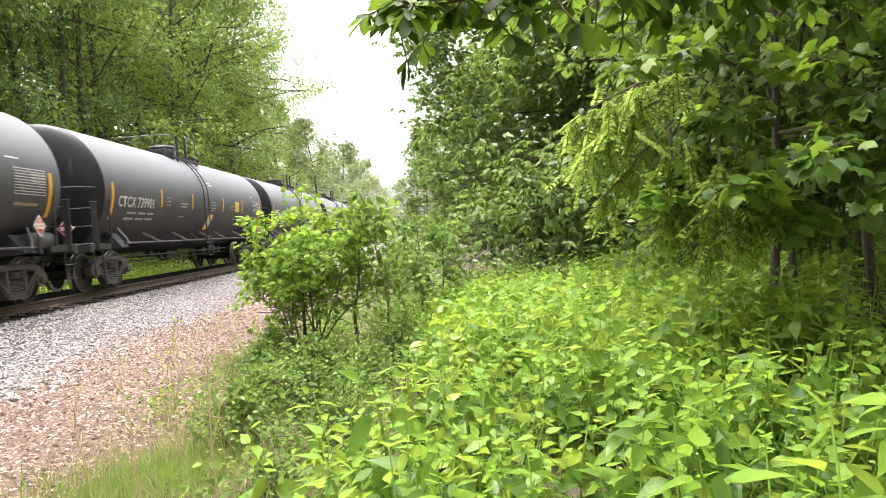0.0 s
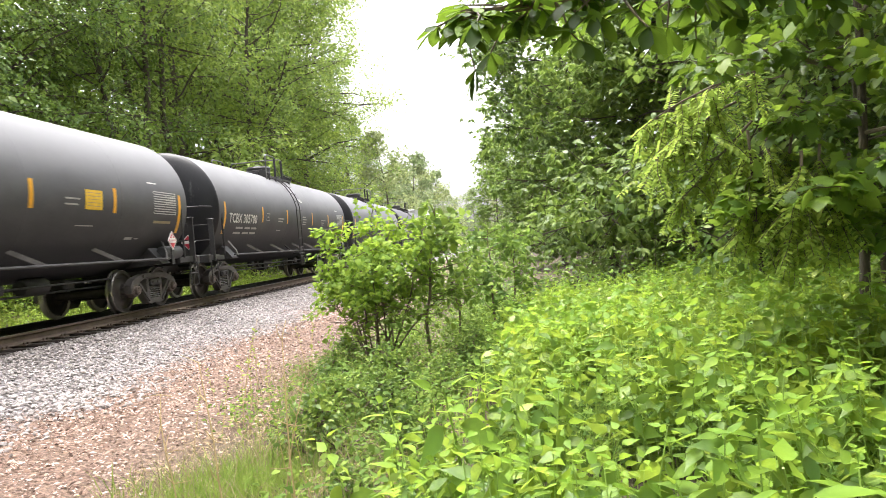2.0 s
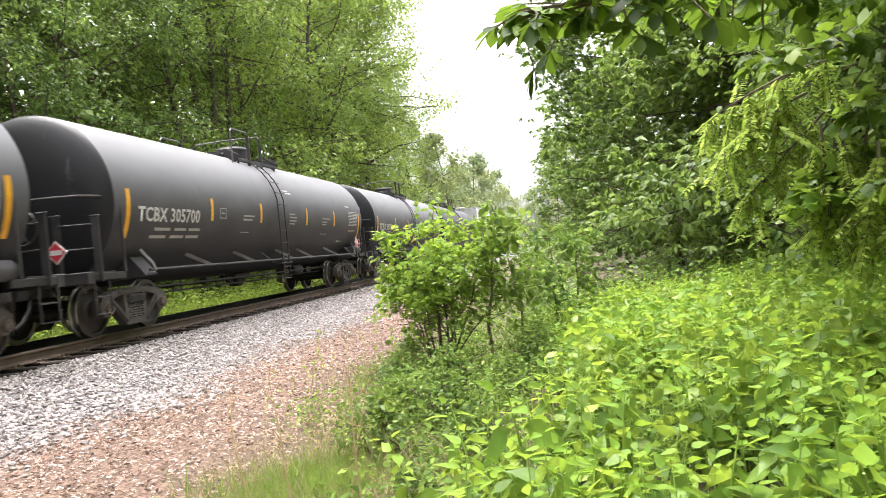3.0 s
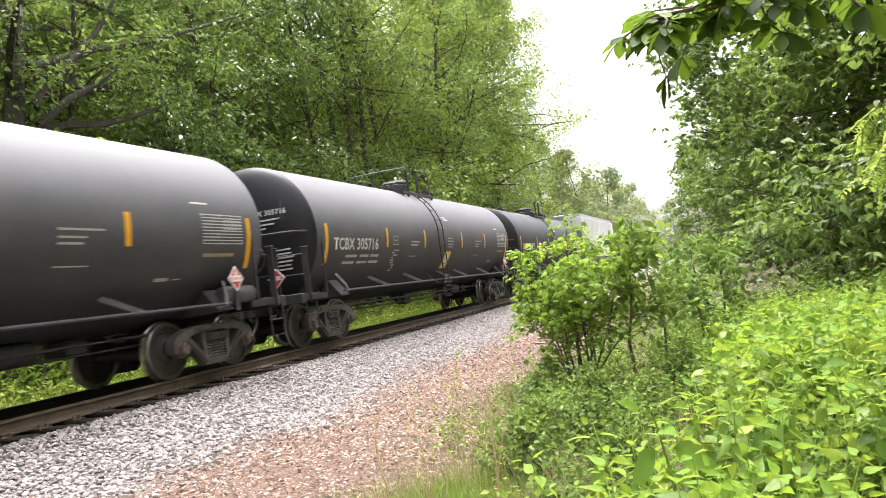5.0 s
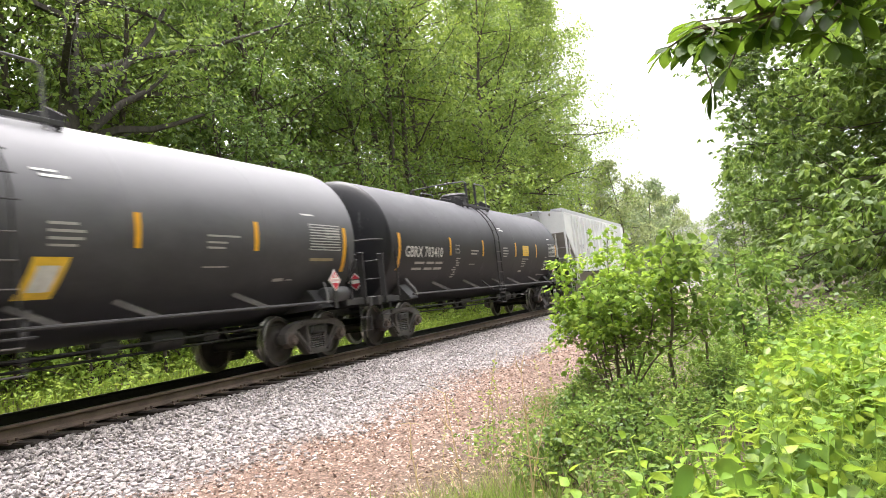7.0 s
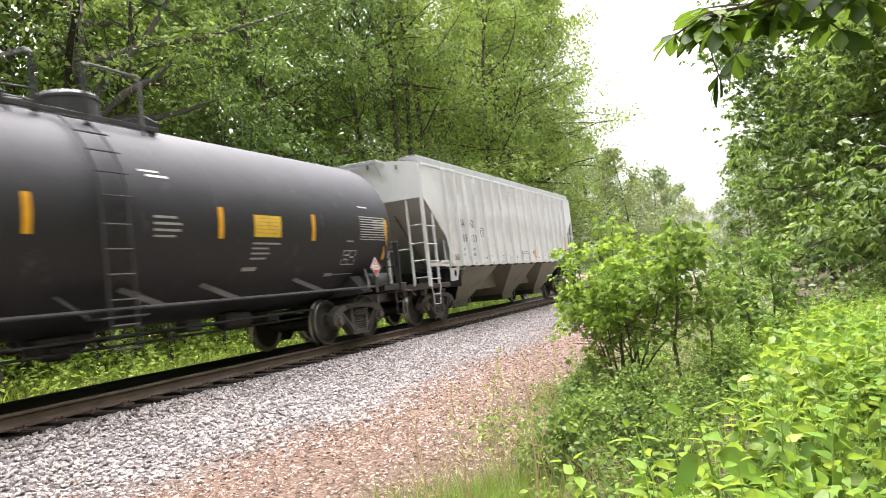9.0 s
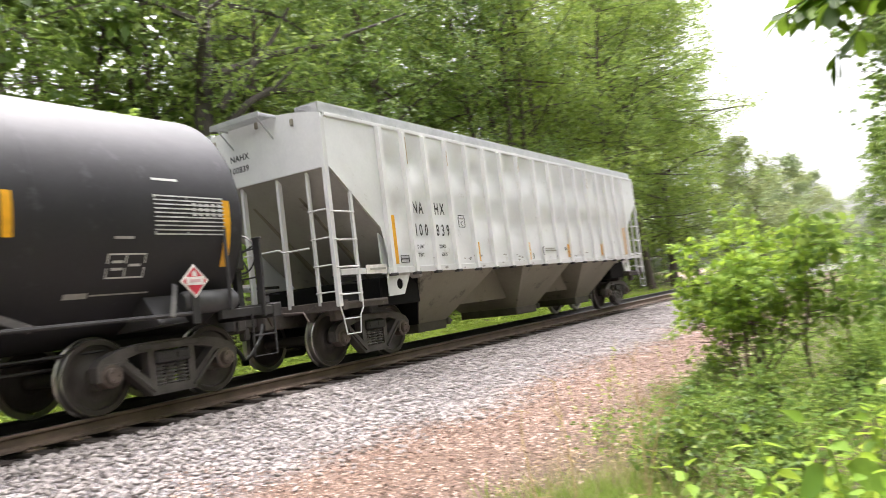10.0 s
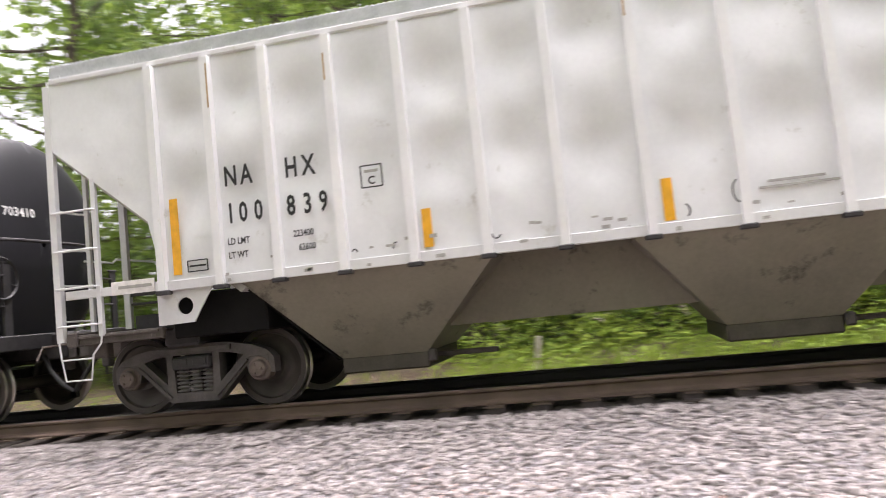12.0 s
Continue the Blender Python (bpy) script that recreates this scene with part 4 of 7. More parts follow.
            bmesh.ops.translate(bm, vec=(-x * .02, 0, 0), verts=[v for v in r["geom"] if isinstance(v, bmesh.types.BMVert)])
            bmesh.ops.recalc_face_normals(bm, faces=bm.faces[:])
            me = bpy.data.meshes.new("sill_plate")
            bm.to_mesh(me)
            bm.free()
            me.materials.append(HOPPER_PAINT)
            part("sill_plate", me, None, car, "white plate with a round hole")
            g = Geo().prism([(e(.55), .98), (e(1.22), .98), (e(1.22), 1.20), (e(.55), 1.20)], x * .98 - .01, x * .98 + .01, "x")
            g.bar((x * .98, e(.5), 1.46), (x * .98, e(1.22), 1.46), .03, .05).bar((x * .98, e(.5), 1.34), (x * .98, e(1.22), 1.34), .02, .03)
            part("web_plate", g, BLACK_STEEL, car)
            st = Geo().tube([(x * 1.56, e(-.06), 1.0), (x * 1.58, e(-.02), .80), (x * 1.58, e(.03), .52), (x * 1.58, e(.36), .52), (x * 1.58, e(.40), .80), (x * 1.57, e(.50), .92), (x * 1.55, e(.52), 1.12)], .012, 6)
            st.tube([(x * 1.58, e(-.02), .76), (x * 1.58, e(.39), .76)], .010, 6)
            part("stirrup_step", st, HOPPER_PAINT, car)
        g = Geo().box((0, e(.10), .98), (3.1, .14, .16), .012).box((0, e(.65), 1.0), (3.08, 1.1, .03), .004)
        g.box((0, e(.9), .86), (.5, 2.6, .32), .02).box((1.48, e(.7), .97), (.07, 1.1, .12), .01).box((-1.48, e(.7), .97), (.07, 1.1, .12), .01)
        for x in (-1.2, -.7, .7, 1.2):
            g.box((x, e(.24), .84), (.12, .20, .20), .015)
        part("end_sill", g, SILL_RUST, car)
        g = Geo().tube([(-1.5, e(-.06), 1.95), (-.45, e(-.08), 1.95), (-.42, e(-.08), 1.98), (.42, e(-.08), 1.98), (.5, e(-.08), 1.93), (1.05, e(-.06), 1.93)], .015, 6)
        part("end_handrail", g, HOPPER_PAINT, car)
        coupler(car, e(-.91 if m < 0 else -.76), m)
        truck(car, e(1.33))
        # added box: paints the dark gap above the truck
        part("shear_plate", Geo().box((0, e(1.86), 1.13), (2.7, 1.16, .50), .02), SHADE_BLACK, car, "black box added for the shade over the truck")
        part("body_bolster", Geo().box((0, e(1.30), .90), (2.5, .45, .22), .03), BLACK_STEEL, car)
    # bays
    bays = ((2.25, 5.05, 3.07, 4.08), (6.42, 9.15, 7.28, 8.38), (L - 5.05, L - 2.25, L - 4.08, L - 3.07))
    for a, b, c, d in bays:
        g = Geo()
        x0, x1, z1 = W - .03, .80, .46
        top = [(x0, a, lo), (x0, b, lo), (-x0, b, lo), (-x0, a, lo)]
        bot = [(x1, c, z1), (x1, d, z1), (-x1, d, z1), (-x1, c, z1)]
        g.add(top + bot, [(0, 4, 5, 1)[::-1], (1, 5, 6, 2)[::-1], (2, 6, 7, 3)[::-1], (3, 7, 4, 0)[::-1], (4, 7, 6, 5), (0, 1, 2, 3)])
        bay = part("bay", g, HOPPER_LOW, car, "tapered discharge bay in darker grey", 20)
        part("gate", Geo().box((0, (c + d) / 2, .375), (1.6, d - c + .02, .19), .02), GATE_GRIME, bay, "sliding discharge gate")
        part("gate_rack", Geo().box((.45, d + .35, .40), (.06, .8, .06), .01).box((.80, d + .06, .42), (.12, .10, .14), .02), TRUCK_STEEL, bay)
        part("bay_stencil", Geo().box((1.30, (a + b) / 2, 1.18), (.004, .5, .02), .001), BLACK_STEEL, bay)
    for m in (-1, 1):
        e = lambda v: ends(v, m)
        # added sheet: shade under the car laid over the bay's slope
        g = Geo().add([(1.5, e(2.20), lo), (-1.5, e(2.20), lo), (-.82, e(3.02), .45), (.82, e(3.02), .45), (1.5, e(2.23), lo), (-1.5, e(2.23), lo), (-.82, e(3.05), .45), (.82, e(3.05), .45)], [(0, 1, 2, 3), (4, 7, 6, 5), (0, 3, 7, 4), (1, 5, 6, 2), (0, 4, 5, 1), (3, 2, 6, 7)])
        part("lower_slope", g, SHADE_BLACK, car, "black sheet laid over the end bay's lower slope for its shade", 0)
    for a, b in ((4.35, 7.0), (8.06, 10.7)):
        for x in (1, -1):
            g = Geo().prism([(x * .80, lo + .15), (x * .76, lo + .15), (x * .66, .72), (x * .70, .72)], a, b, "y")
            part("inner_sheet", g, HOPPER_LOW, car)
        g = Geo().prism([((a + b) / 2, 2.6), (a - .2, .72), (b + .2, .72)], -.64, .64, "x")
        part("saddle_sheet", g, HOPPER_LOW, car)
    part("centre_sill", Geo().box((0, L / 2, .86), (.42, L - 1.0, .30), .02), BLACK_STEEL, car)
    # lettering and marks on the lit side
    def flat(v0, z0, out=.006):
        return lambda a, b: Vector((W + out, v0 + a, z0 + b))
    def narrow(f, k):
        return lambda a, b: f(a * k, b)
    for txt, v, z, sz in (("N", 2.17, 2.49, .30), ("A", 2.37, 2.49, .30), ("H", 2.89, 2.49, .30), ("X", 3.09, 2.49, .30), ("1", 2.17, 2.08, .30), ("0", 2.32, 2.08, .30), ("0", 2.50, 2.08, .30), ("8", 2.88, 2.08, .30), ("3", 3.07, 2.08, .30), ("9", 3.25, 2.08, .30), ("LD LMT", 2.16, 1.84, .105), ("LT WT", 2.16, 1.69, .105), ("223400", 2.93, 1.84, .105), ("62600", 2.98, 1.69, .105)):
        lettering("lettering", txt, sz * (1.02 if sz > .2 else .95), narrow(flat(v, z), .68 if sz > .2 else .78), BLACK_MARK, car, 1.38 if sz > .2 else 1.0, "black stencilled letters")
    fr = lambda v0, v1, z0, z1, t: Geo().box((W + .004, (v0 + v1) / 2, z0), (.008, v1 - v0, t), .001).box((W + .004, (v0 + v1) / 2, z1), (.008, v1 - v0, t), .001).box((W + .004, v0, (z0 + z1) / 2), (.008, t, z1 - z0), .001).box((W + .004, v1, (z0 + z1) / 2), (.008, t, z1 - z0), .001)
    part("plate_frame", fr(3.74, 3.97, 2.26, 2.49, .014), BLACK_MARK, car, "small framed stencil")
    lettering("lettering", "C", .12, flat(3.81, 2.29), BLACK_MARK, car)
    part("stencil_line", Geo().box((W + .004, 3.855, 2.43), (.006, .15, .03), .001), GREY_MARK, car)
    part("tag_frame", fr(1.66, 1.90, 1.60, 1.72, .012).box((W + .004, 1.78, 1.66), (.008, .20, .02), .001), BLACK_MARK, car)
    for v, z0, z1 in ((1.535, 1.58, 2.43), (4.40, 1.56, 1.96), (6.78, 1.54, 1.95), (9.1, 1.56, 1.9), (11.5, 1.56, 1.9), (13.6, 1.56, 2.4)):
        part("reflector", Geo().box((W + .006, v, (z0 + z1) / 2), (.008, .10, z1 - z0), .001), YELLOW, car, "yellow reflector strip")
    rnd = random.Random(5)
    for v, z, w in ((7.68, 1.80, .50), (7.60, 1.745, .72), (10.0, 1.66, .4), (12.4, 1.95, .25)):
        part("stencil_line", Geo().box((W + .005, v + w / 2, z), (.006, w, .025), .001), GREY_MARK, car)
    g = Geo()
    for k in range(46):
        v, z = 2.0 + rnd.random() * 12, lo + .03 + rnd.random() ** 2 * .25
        g.box((W + .024, v, z), (.006, .02 + rnd.random() * .08, .01 + rnd.random() * .03), .001)
    part("scuff", g, GREY_MARK, car, "small dark scuffs along the sill", kind="stuff")
    for v, z, r, a0, a1 in ((7.42, 1.74, .11, 1.9, 4.6), (6.93, 1.62, .06, -1.2, 1.6), (5.10, 1.66, .09, 3.6, 5.6), (4.05, 1.60, .05, 1.2, 3.4), (3.6, 1.58, .05, 0.3, 2.6), (8.9, 1.78, .04, 0, 5.5), (10.9, 1.70, .07, 2.0, 4.8)):
        arc_pts = [(W + .086 if abs(v - 7.42) < .1 else W + .010, v + r * .6 * math.cos(a0 + (a1 - a0) * k / 8), z + r * math.sin(a0 + (a1 - a0) * k / 8)) for k in range(9)]
        part("marker_scrawl", Geo().tube(arc_pts, .008, 5), BLACK_MARK, car, "curved black marker scrawl")
    for v, z, h in ((2.09, 3.62, .5), (3.46, 3.6, .3), (6.58, 3.7, .25), (10.78, 3.6, .3)):
        part("rust_run", Geo().box((W + .073, v, z), (.003, .02, h), .001), RUST_MARK, car, "thin rust run on a rib")
    e_txt = lambda a, b: Vector((-.55 + a, -.046, 3.62 + b))
    lettering("lettering", "NAHX", .15, e_txt, BLACK_MARK, car, 1.1)
    lettering("lettering", "100839", .15, lambda a, b: Vector((-.60 + a, -.046, 3.42 + b)), BLACK_MARK, car, 1.1)
    return car


tank = tank_car()
TANKS = [(tank, 5.43, "CTCX 739901", "both", 0)]
for y0, text, panel, extra in ((-11.5, "TCBX 305701", "none", 0), (22.36, "TCBX 305700", "none", 0), (39.29, "TCBX 305716", "tilted", 7), (55.90, "GBRX 703410", "plate", 3)):
    TANKS.append((copy_thing(tank, pose(0, 0, 0)), y0, text, panel, extra))
for car, y0, text, panel, extra in TANKS:
    mark_tank(car, text, panel, extra)
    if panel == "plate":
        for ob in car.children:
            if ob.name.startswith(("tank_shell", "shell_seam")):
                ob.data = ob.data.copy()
                ob.data.materials[0] = DARKER_PAINT
        # this car is shortened behind the last panel to fit the camera's view
        for ob in car.children:
            if ob.name.startswith("tank_shell"):
                for v in ob.data.vertices:
                    if v.co.y > 14.8:
                        v.co.y -= .15
            elif ob.type == "EMPTY":
                if ob.location.y > 9:
                    ob.location.y -= .08
            elif not ob.name.startswith(("shell_seam", "reflector", "side_rail", "stencil", "air_reservoir")) and min(c[1] for c in ob.bound_box) > 12.6:
                ob.location.y -= .10 if ob.name.startswith("placard") else .15
    top_gear(car, text == "TCBX 305700")
hopper = hopper_car()
CARS = [(c[0], c[1]) for c in TANKS] + [(hopper, 72.53)]

# ---- ground ----
def smooth(a, b, x):
    k = min(max((x - a) / (b - a), 0.0), 1.0)
    return k * k * (3 - 2 * k)


def ground_z(x, y):
    """Height of the ground: ballast bed, dirt strip, shallow ditch, low bank; level woods beyond."""
    n = noise.noise(Vector((x * .35, y * .35, 0)))
    z = .10 + .06 * n
    z += (.33 - .06 * n) * smooth(-4.9, -7.3, x) * smooth(-13.3, -11.0, x)
    z -= .10 * smooth(-3.6, -2.2, x) * smooth(.3, -1.2, x)
    z += .42 * smooth(.9, 5.0, x) * smooth(3.0, 7.0, y) + .15 * smooth(3.0, 9.0, x) + .25 * smooth(-13.5, -17.0, x)
    return z


def ground():
    xs = sorted(set([-900, -400, -200, -100, -60, -40, -30, -24, -20] + [-17 + .25 * k for k in range(112)] + [12, 14, 17, 20, 30, 45, 70, 120, 250, 500, 900]))
    ys = sorted(set([-900, -400, -200, -100, -50, -30, -20, -16] + [-14 + .4 * k for k in range(120)] + [36, 40, 45, 50, 60, 70, 85, 100, 120, 150, 200, 300, 500, 900]))
    me = Geo().sheet([[(x, y, ground_z(x, y)) for x in xs] for y in ys]).mesh("ground", SOIL, 60)
    return tagged(new("ground", me), "soil, red dirt and ballast dust beside a railway", "ground", kind="structure")


ground()


# ---- track ----
def track():
    tr = thing("railway_track", "rusty steel rails on dark wooden ties in ballast", "track", kind="structure")
    y0, y1 = -60.0, 170.0
    prof = [(-.075, -.185), (.075, -.185), (.075, -.172), (.022, -.150), (.010, -.13), (.010, -.055), (.036, -.035), (.036, -.012), (.028, -.001), (-.028, -.001), (-.036, -.012), (-.036, -.035), (-.010, -.055), (-.010, -.13), (-.022, -.150), (-.075, -.172)]
    for x in (-.7525, .7525):
        r = part("rail", Geo().prism([(TRACK_X + x + a, RAIL_Z + b) for a, b in prof], y0, y1, "y"), RAIL_SIDE if x > 0 else SHADED_RAIL, tr, "rusty steel rail" if x > 0 else "far rail with the train's shade in its colour", 25)
        part("railhead", Geo().box((TRACK_X + x, (y0 + y1) / 2, RAIL_Z - .001), (.058, y1 - y0, .004), .001), RAIL_TOP, r, "polished running surface")
    rnd = random.Random(3)
    ties = [Geo().box((0, 0, 0), (2.64, .225, .18), .02).mesh("tie", TIE_WOOD, 30)]
    plate = Geo().box((0, 0, 0), (.33, .19, .022), .004)
    for a, b in ((-.11, .05), (-.11, -.05), (.11, .05), (.11, -.05)):
        plate.box((a, b, .025), (.035, .03, .05), .006)
    plate = plate.mesh("tie_plate", RAIL_SIDE, 30)
    for k in range(int((120 + 18) / .52)):
        y = -18 + k * .52
        t = new("tie", ties[0])
        t.parent = tr
        t.matrix_basis = pose(TRACK_X + rnd.uniform(-.05, .05), y + rnd.uniform(-.03, .03), RAIL_Z - .292 + rnd.uniform(-.01, .01), 0, 0, rnd.uniform(-1.5, 1.5))
        if -12 < y < 30:
            for x in (-.7525, .7525):
                p = new("tie_plate", plate)
                p.parent = tr
                p.location = (TRACK_X + x, y, RAIL_Z - .20)
    return tr


track()


# ---- ballast ----
def stone_shapes(n, seed, coarse=False):
    """A few broken stones as vertex arrays, all on one set of faces."""
    bm = bmesh.new()
    if coarse:
        bmesh.ops.create_uvsphere(bm, u_segments=4, v_segments=2, radius=1)
        bmesh.ops.triangulate(bm, faces=bm.faces[:])
    else:
        bmesh.ops.create_icosphere(bm, subdivisions=1, radius=1)
    bm.verts.index_update()
    base = np.array([v.co[:] for v in bm.verts])
    faces = np.array([[v.index for v in f.verts] for f in bm.faces])
    bm.free()
    rng = np.random.default_rng(seed)
    out = []
    for _ in range(n):
        s = base * rng.uniform(.72, 1.2, (len(base), 1)) * np.array([1, rng.uniform(.6, .95), rng.uniform(.4, .7)])
        out.append(s)
    return out, faces


def turns(rng, n, flat=.5):
    """n random turns as 3x3 arrays, mostly lying flat."""
    a, b, c = rng.uniform(0, 2 * np.pi, n), rng.normal(0, flat, n), rng.normal(0, flat, n)
    ca, sa, cb, sb, cc, sc = np.cos(a), np.sin(a), np.cos(b), np.sin(b), np.cos(c), np.sin(c)
    z, o = np.zeros(n), np.ones(n)
    ra = np.stack([ca, -sa, z, sa, ca, z, z, z, o], 1).reshape(n, 3, 3)
    rb = np.stack([o, z, z, z, cb, -sb, z, sb, cb], 1).reshape(n, 3, 3)
    rc = np.stack([cc, z, sc, z, o, z, -sc, z, cc], 1).reshape(n, 3, 3)
    return ra @ rb @ rc


def scatter_stones(name, pts, sizes, mat, seed, flat=.5, squash=1.0, coarse=False):
    shapes, faces = stone_shapes(10, seed, coarse)
    rng = np.random.default_rng(seed)
    n = len(pts)
    v = np.stack([shapes[k] for k in rng.integers(0, len(shapes), n)])
    v = v * sizes[:, None, None] * np.array([1, 1, squash])
    v = np.einsum("nij,nkj->nki", turns(rng, n, flat), v) + pts[:, None, :]
    f = faces[None] + (np.arange(n) * v.shape[1])[:, None, None]
    return swift_mesh(name, v.reshape(-1, 3), f.reshape(-1, 3), mat, False)


def ground_points(rng, n, x0, x1, y0, y1, keep=None):
    x, y = rng.uniform(x0, x1, n), rng.uniform(y0, y1, n)
    if keep is not None:
        k = keep(x, y)
        x, y = x[k], y[k]
    return np.array([(a, b, ground_z(a, b)) for a, b in zip(x, y)])


def edge_wobble(y):
    return .35 * np.sin(y * .9) + .25 * np.sin(y * 2.3 + 1) + .15 * np.sin(y * 5.1)


def ballast():
    rng = np.random.default_rng(11)
    keep = lambda x, y: (x < -5.15 + edge_wobble(y) + rng.normal(0, .25, len(x)) + .9 * (rng.random(len(x)) < .14)) & (rng.uniform(0, 1, len(x)) < np.clip(14 / (4 + np.abs(y - 2)), .25, 1))
    bed = ground_points(rng, 69000, -7.70, -4.2, -11, 42, keep)
    size = rng.uniform(.020, .043, len(bed))
    bed[:, 2] += size * .25 + .03 * np.clip((-6.9 - bed[:, 0]) / .4, 0, 1)
    # stones between the ties, stained and also darkened for the train's shade
    crib = ground_points(rng, 12000, -10.5, -7.70, -12, 34)
    crib = crib[np.abs((crib[:, 1] + 18.26) % .52 - .26) > .13]
    crib[:, 2] = RAIL_Z - .262
    csize = rng.uniform(.02, .045, len(crib))
    bl = thing("ballast", "grey crushed stone ballast sloping from the rails", "gravel", kind="structure")
    # the nearest stones are single pieces
    near = np.where((bed[:, 1] > 4.2) & (bed[:, 1] < 5.6) & (bed[:, 0] > -6.0))[0][:300]
    rest = np.ones(len(bed), bool)
    rest[near] = False
    shapes, faces = stone_shapes(8, 4)
    meshes = []
    for s in shapes:
        me = bpy.data.meshes.new("stone")
        me.from_pydata([tuple(p) for p in s], [], [tuple(int(i) for i in f) for f in faces])
        me.materials.append(BALLAST)
        meshes.append(me)
    for i in near:
        st = new("stone", meshes[i % 8])
        st.parent = bl
        k = size[i]
        st.matrix_basis = pose(*bed[i], *rng.uniform(-30, 30, 2), rng.uniform(0, 360)) @ Matrix.Scale(k, 4)
    far = rest & ((bed[:, 1] > 8.5) | (bed[:, 1] < -7))
    close = rest & ~far
    part("stone_bed", scatter_stones("stone_bed", bed[close], size[close], BALLAST, 5), None, bl, kind="stuff")
    part("stone_bed", scatter_stones("stone_bed", bed[far], size[far], BALLAST, 6, coarse=True), None, bl, kind="stuff")
    part("crib_stones", scatter_stones("crib_stones", crib, csize, CRIB, 9, coarse=True), None, bl, "brown-stained stones between the ties with the train's shade in their colour", kind="stuff")
    # reddish chips of the dirt strip
    keep = lambda x, y: (x > -5.4 + edge_wobble(y) + rng.normal(0, .2, len(x))) & (x < -2.7 + .5 * edge_wobble(y * .7 + 2) + rng.normal(0, .3, len(x))) & (rng.uniform(0, 1, len(x)) < np.clip(10 / (3 + np.abs(y - 4)), .2, 1))
    chips = ground_points(rng, 30000, -6.2, -1.6, -8, 30, keep)
    cs = rng.uniform(.007, .022, len(chips))
    tagged(new("wood_chips", scatter_stones("wood_chips", chips, cs, CHIPS, 8, .4, .35, True)), "reddish brown chips and fine gravel on dirt", "gravel", kind="stuff")


ballast()

# ---- leaves ----
# outlines of a leaf: along, across, lift, in leaf lengths
BLADE = (np.array([(0, 0, 0), (.42, .26, .05), (1, 0, -.10), (.42, -.26, .05)]), np.array([(0, 1, 2, 3)]))
OVATE = (np.array([(0, 0, 0), (.36, 0, -.03), (.70, 0, -.06), (1, 0, -.16), (.20, .29, .05), (.58, .25, .01), (.20, -.29, .05), (.58, -.25, .01)]), np.array([(0, 4, 5, 1), (1, 5, 3, 2), (0, 1, 7, 6), (1, 2, 3, 7)]))
_tips = [(.28, .52), (.80, .44), (1.0, 0.0), (.80, -.44), (.28, -.52)]
_cuts = [(0, 0), (.46, .26), (.66, .16), (.66, -.16), (.46, -.26), (0, 0)]
LOBED = (np.array([(.32, 0, .04)] + [(a, b, 0) for a, b in _cuts[:5]] + [(a, b, -.08) for a, b in _tips]), np.array([(0, 1, 6, 2)[::-1], (0, 2, 7, 3)[::-1], (0, 3, 8, 4)[::-1], (0, 4, 9, 5)[::-1], (0, 5, 10, 1)[::-1]]))

# a broad leaf with five pointed lobes
MAPLE = (np.array([(.34, 0, .03), (0, 0, 0), (-.04, .25, -.03), (.14, .40, -.08), (.30, .33, -.01), (.44, .38, -.02), (.66, .48, -.13), (.63, .31, -.02), (.76, .24, -.05), (1.0, 0, -.16), (.76, -.24, -.05), (.63, -.31, -.02), (.66, -.48, -.13), (.44, -.38, -.02), (.30, -.33, -.01), (.14, -.40, -.08), (-.04, -.25, -.03)]),
         np.array([(0, i, i + 1, i + 2 if i < 15 else 1)[::-1] for i in (1, 3, 5, 7, 9, 11, 13, 15)]))
_stations = (0, .2, .4, .62, .84, 1)
_spread = (.010, .10, .19, .25, .16, .002)
LEAFLET = (np.array([(a, w * m, (.04 * abs(m) - .12 * a * a)) for a, w in zip(_stations, _spread) for m in (-1, 0, 1)]), np.array([(3 * i + k, 3 * i + k + 3, 3 * i + k + 4, 3 * i + k + 1)[::-1] for i in range(5) for k in (0, 1)]))
_along = (0, .13, .30, .56, .80, 1)
_half = (.012, .20, .275, .185, .060, .001)
BROAD = (np.array([(a, w * m, (.085 * abs(m) * (1 - a) - .20 * a * a)) for a, w in zip(_along, _half) for m in (-1, 0, 1)]), np.array([(3 * i + k, 3 * i + k + 3, 3 * i + k + 4, 3 * i + k + 1)[::-1] for i in range(5) for k in (0, 1)]))


def unit(a):
    return a / np.maximum(np.linalg.norm(a, axis=-1, keepdims=True), 1e-9)


def leaf_arrays(pts, along, face, length, shape, width=1.0):
    """Leaves at points: axis, a hint which way they face, lengths."""
    t, q = shape
    d = unit(along)
    s = unit(np.cross(d, face))
    n = np.cross(s, d)
    L = length[:, None, None]
    v = pts[:, None] + L * (d[:, None] * t[None, :, :1] + s[:, None] * t[None, :, 1:2] * width + n[:, None] * t[None, :, 2:3])
    f = q[None] + (np.arange(len(pts)) * len(t))[:, None, None]
    return v.reshape(-1, 3), f.reshape(-1, 4)


def merge(chunks):
    vs, fs, n = [], [], 0
    for v, f in chunks:
        vs.append(v)
        fs.append(f + n)
        n += len(v)
    return np.vstack(vs), np.vstack(fs)


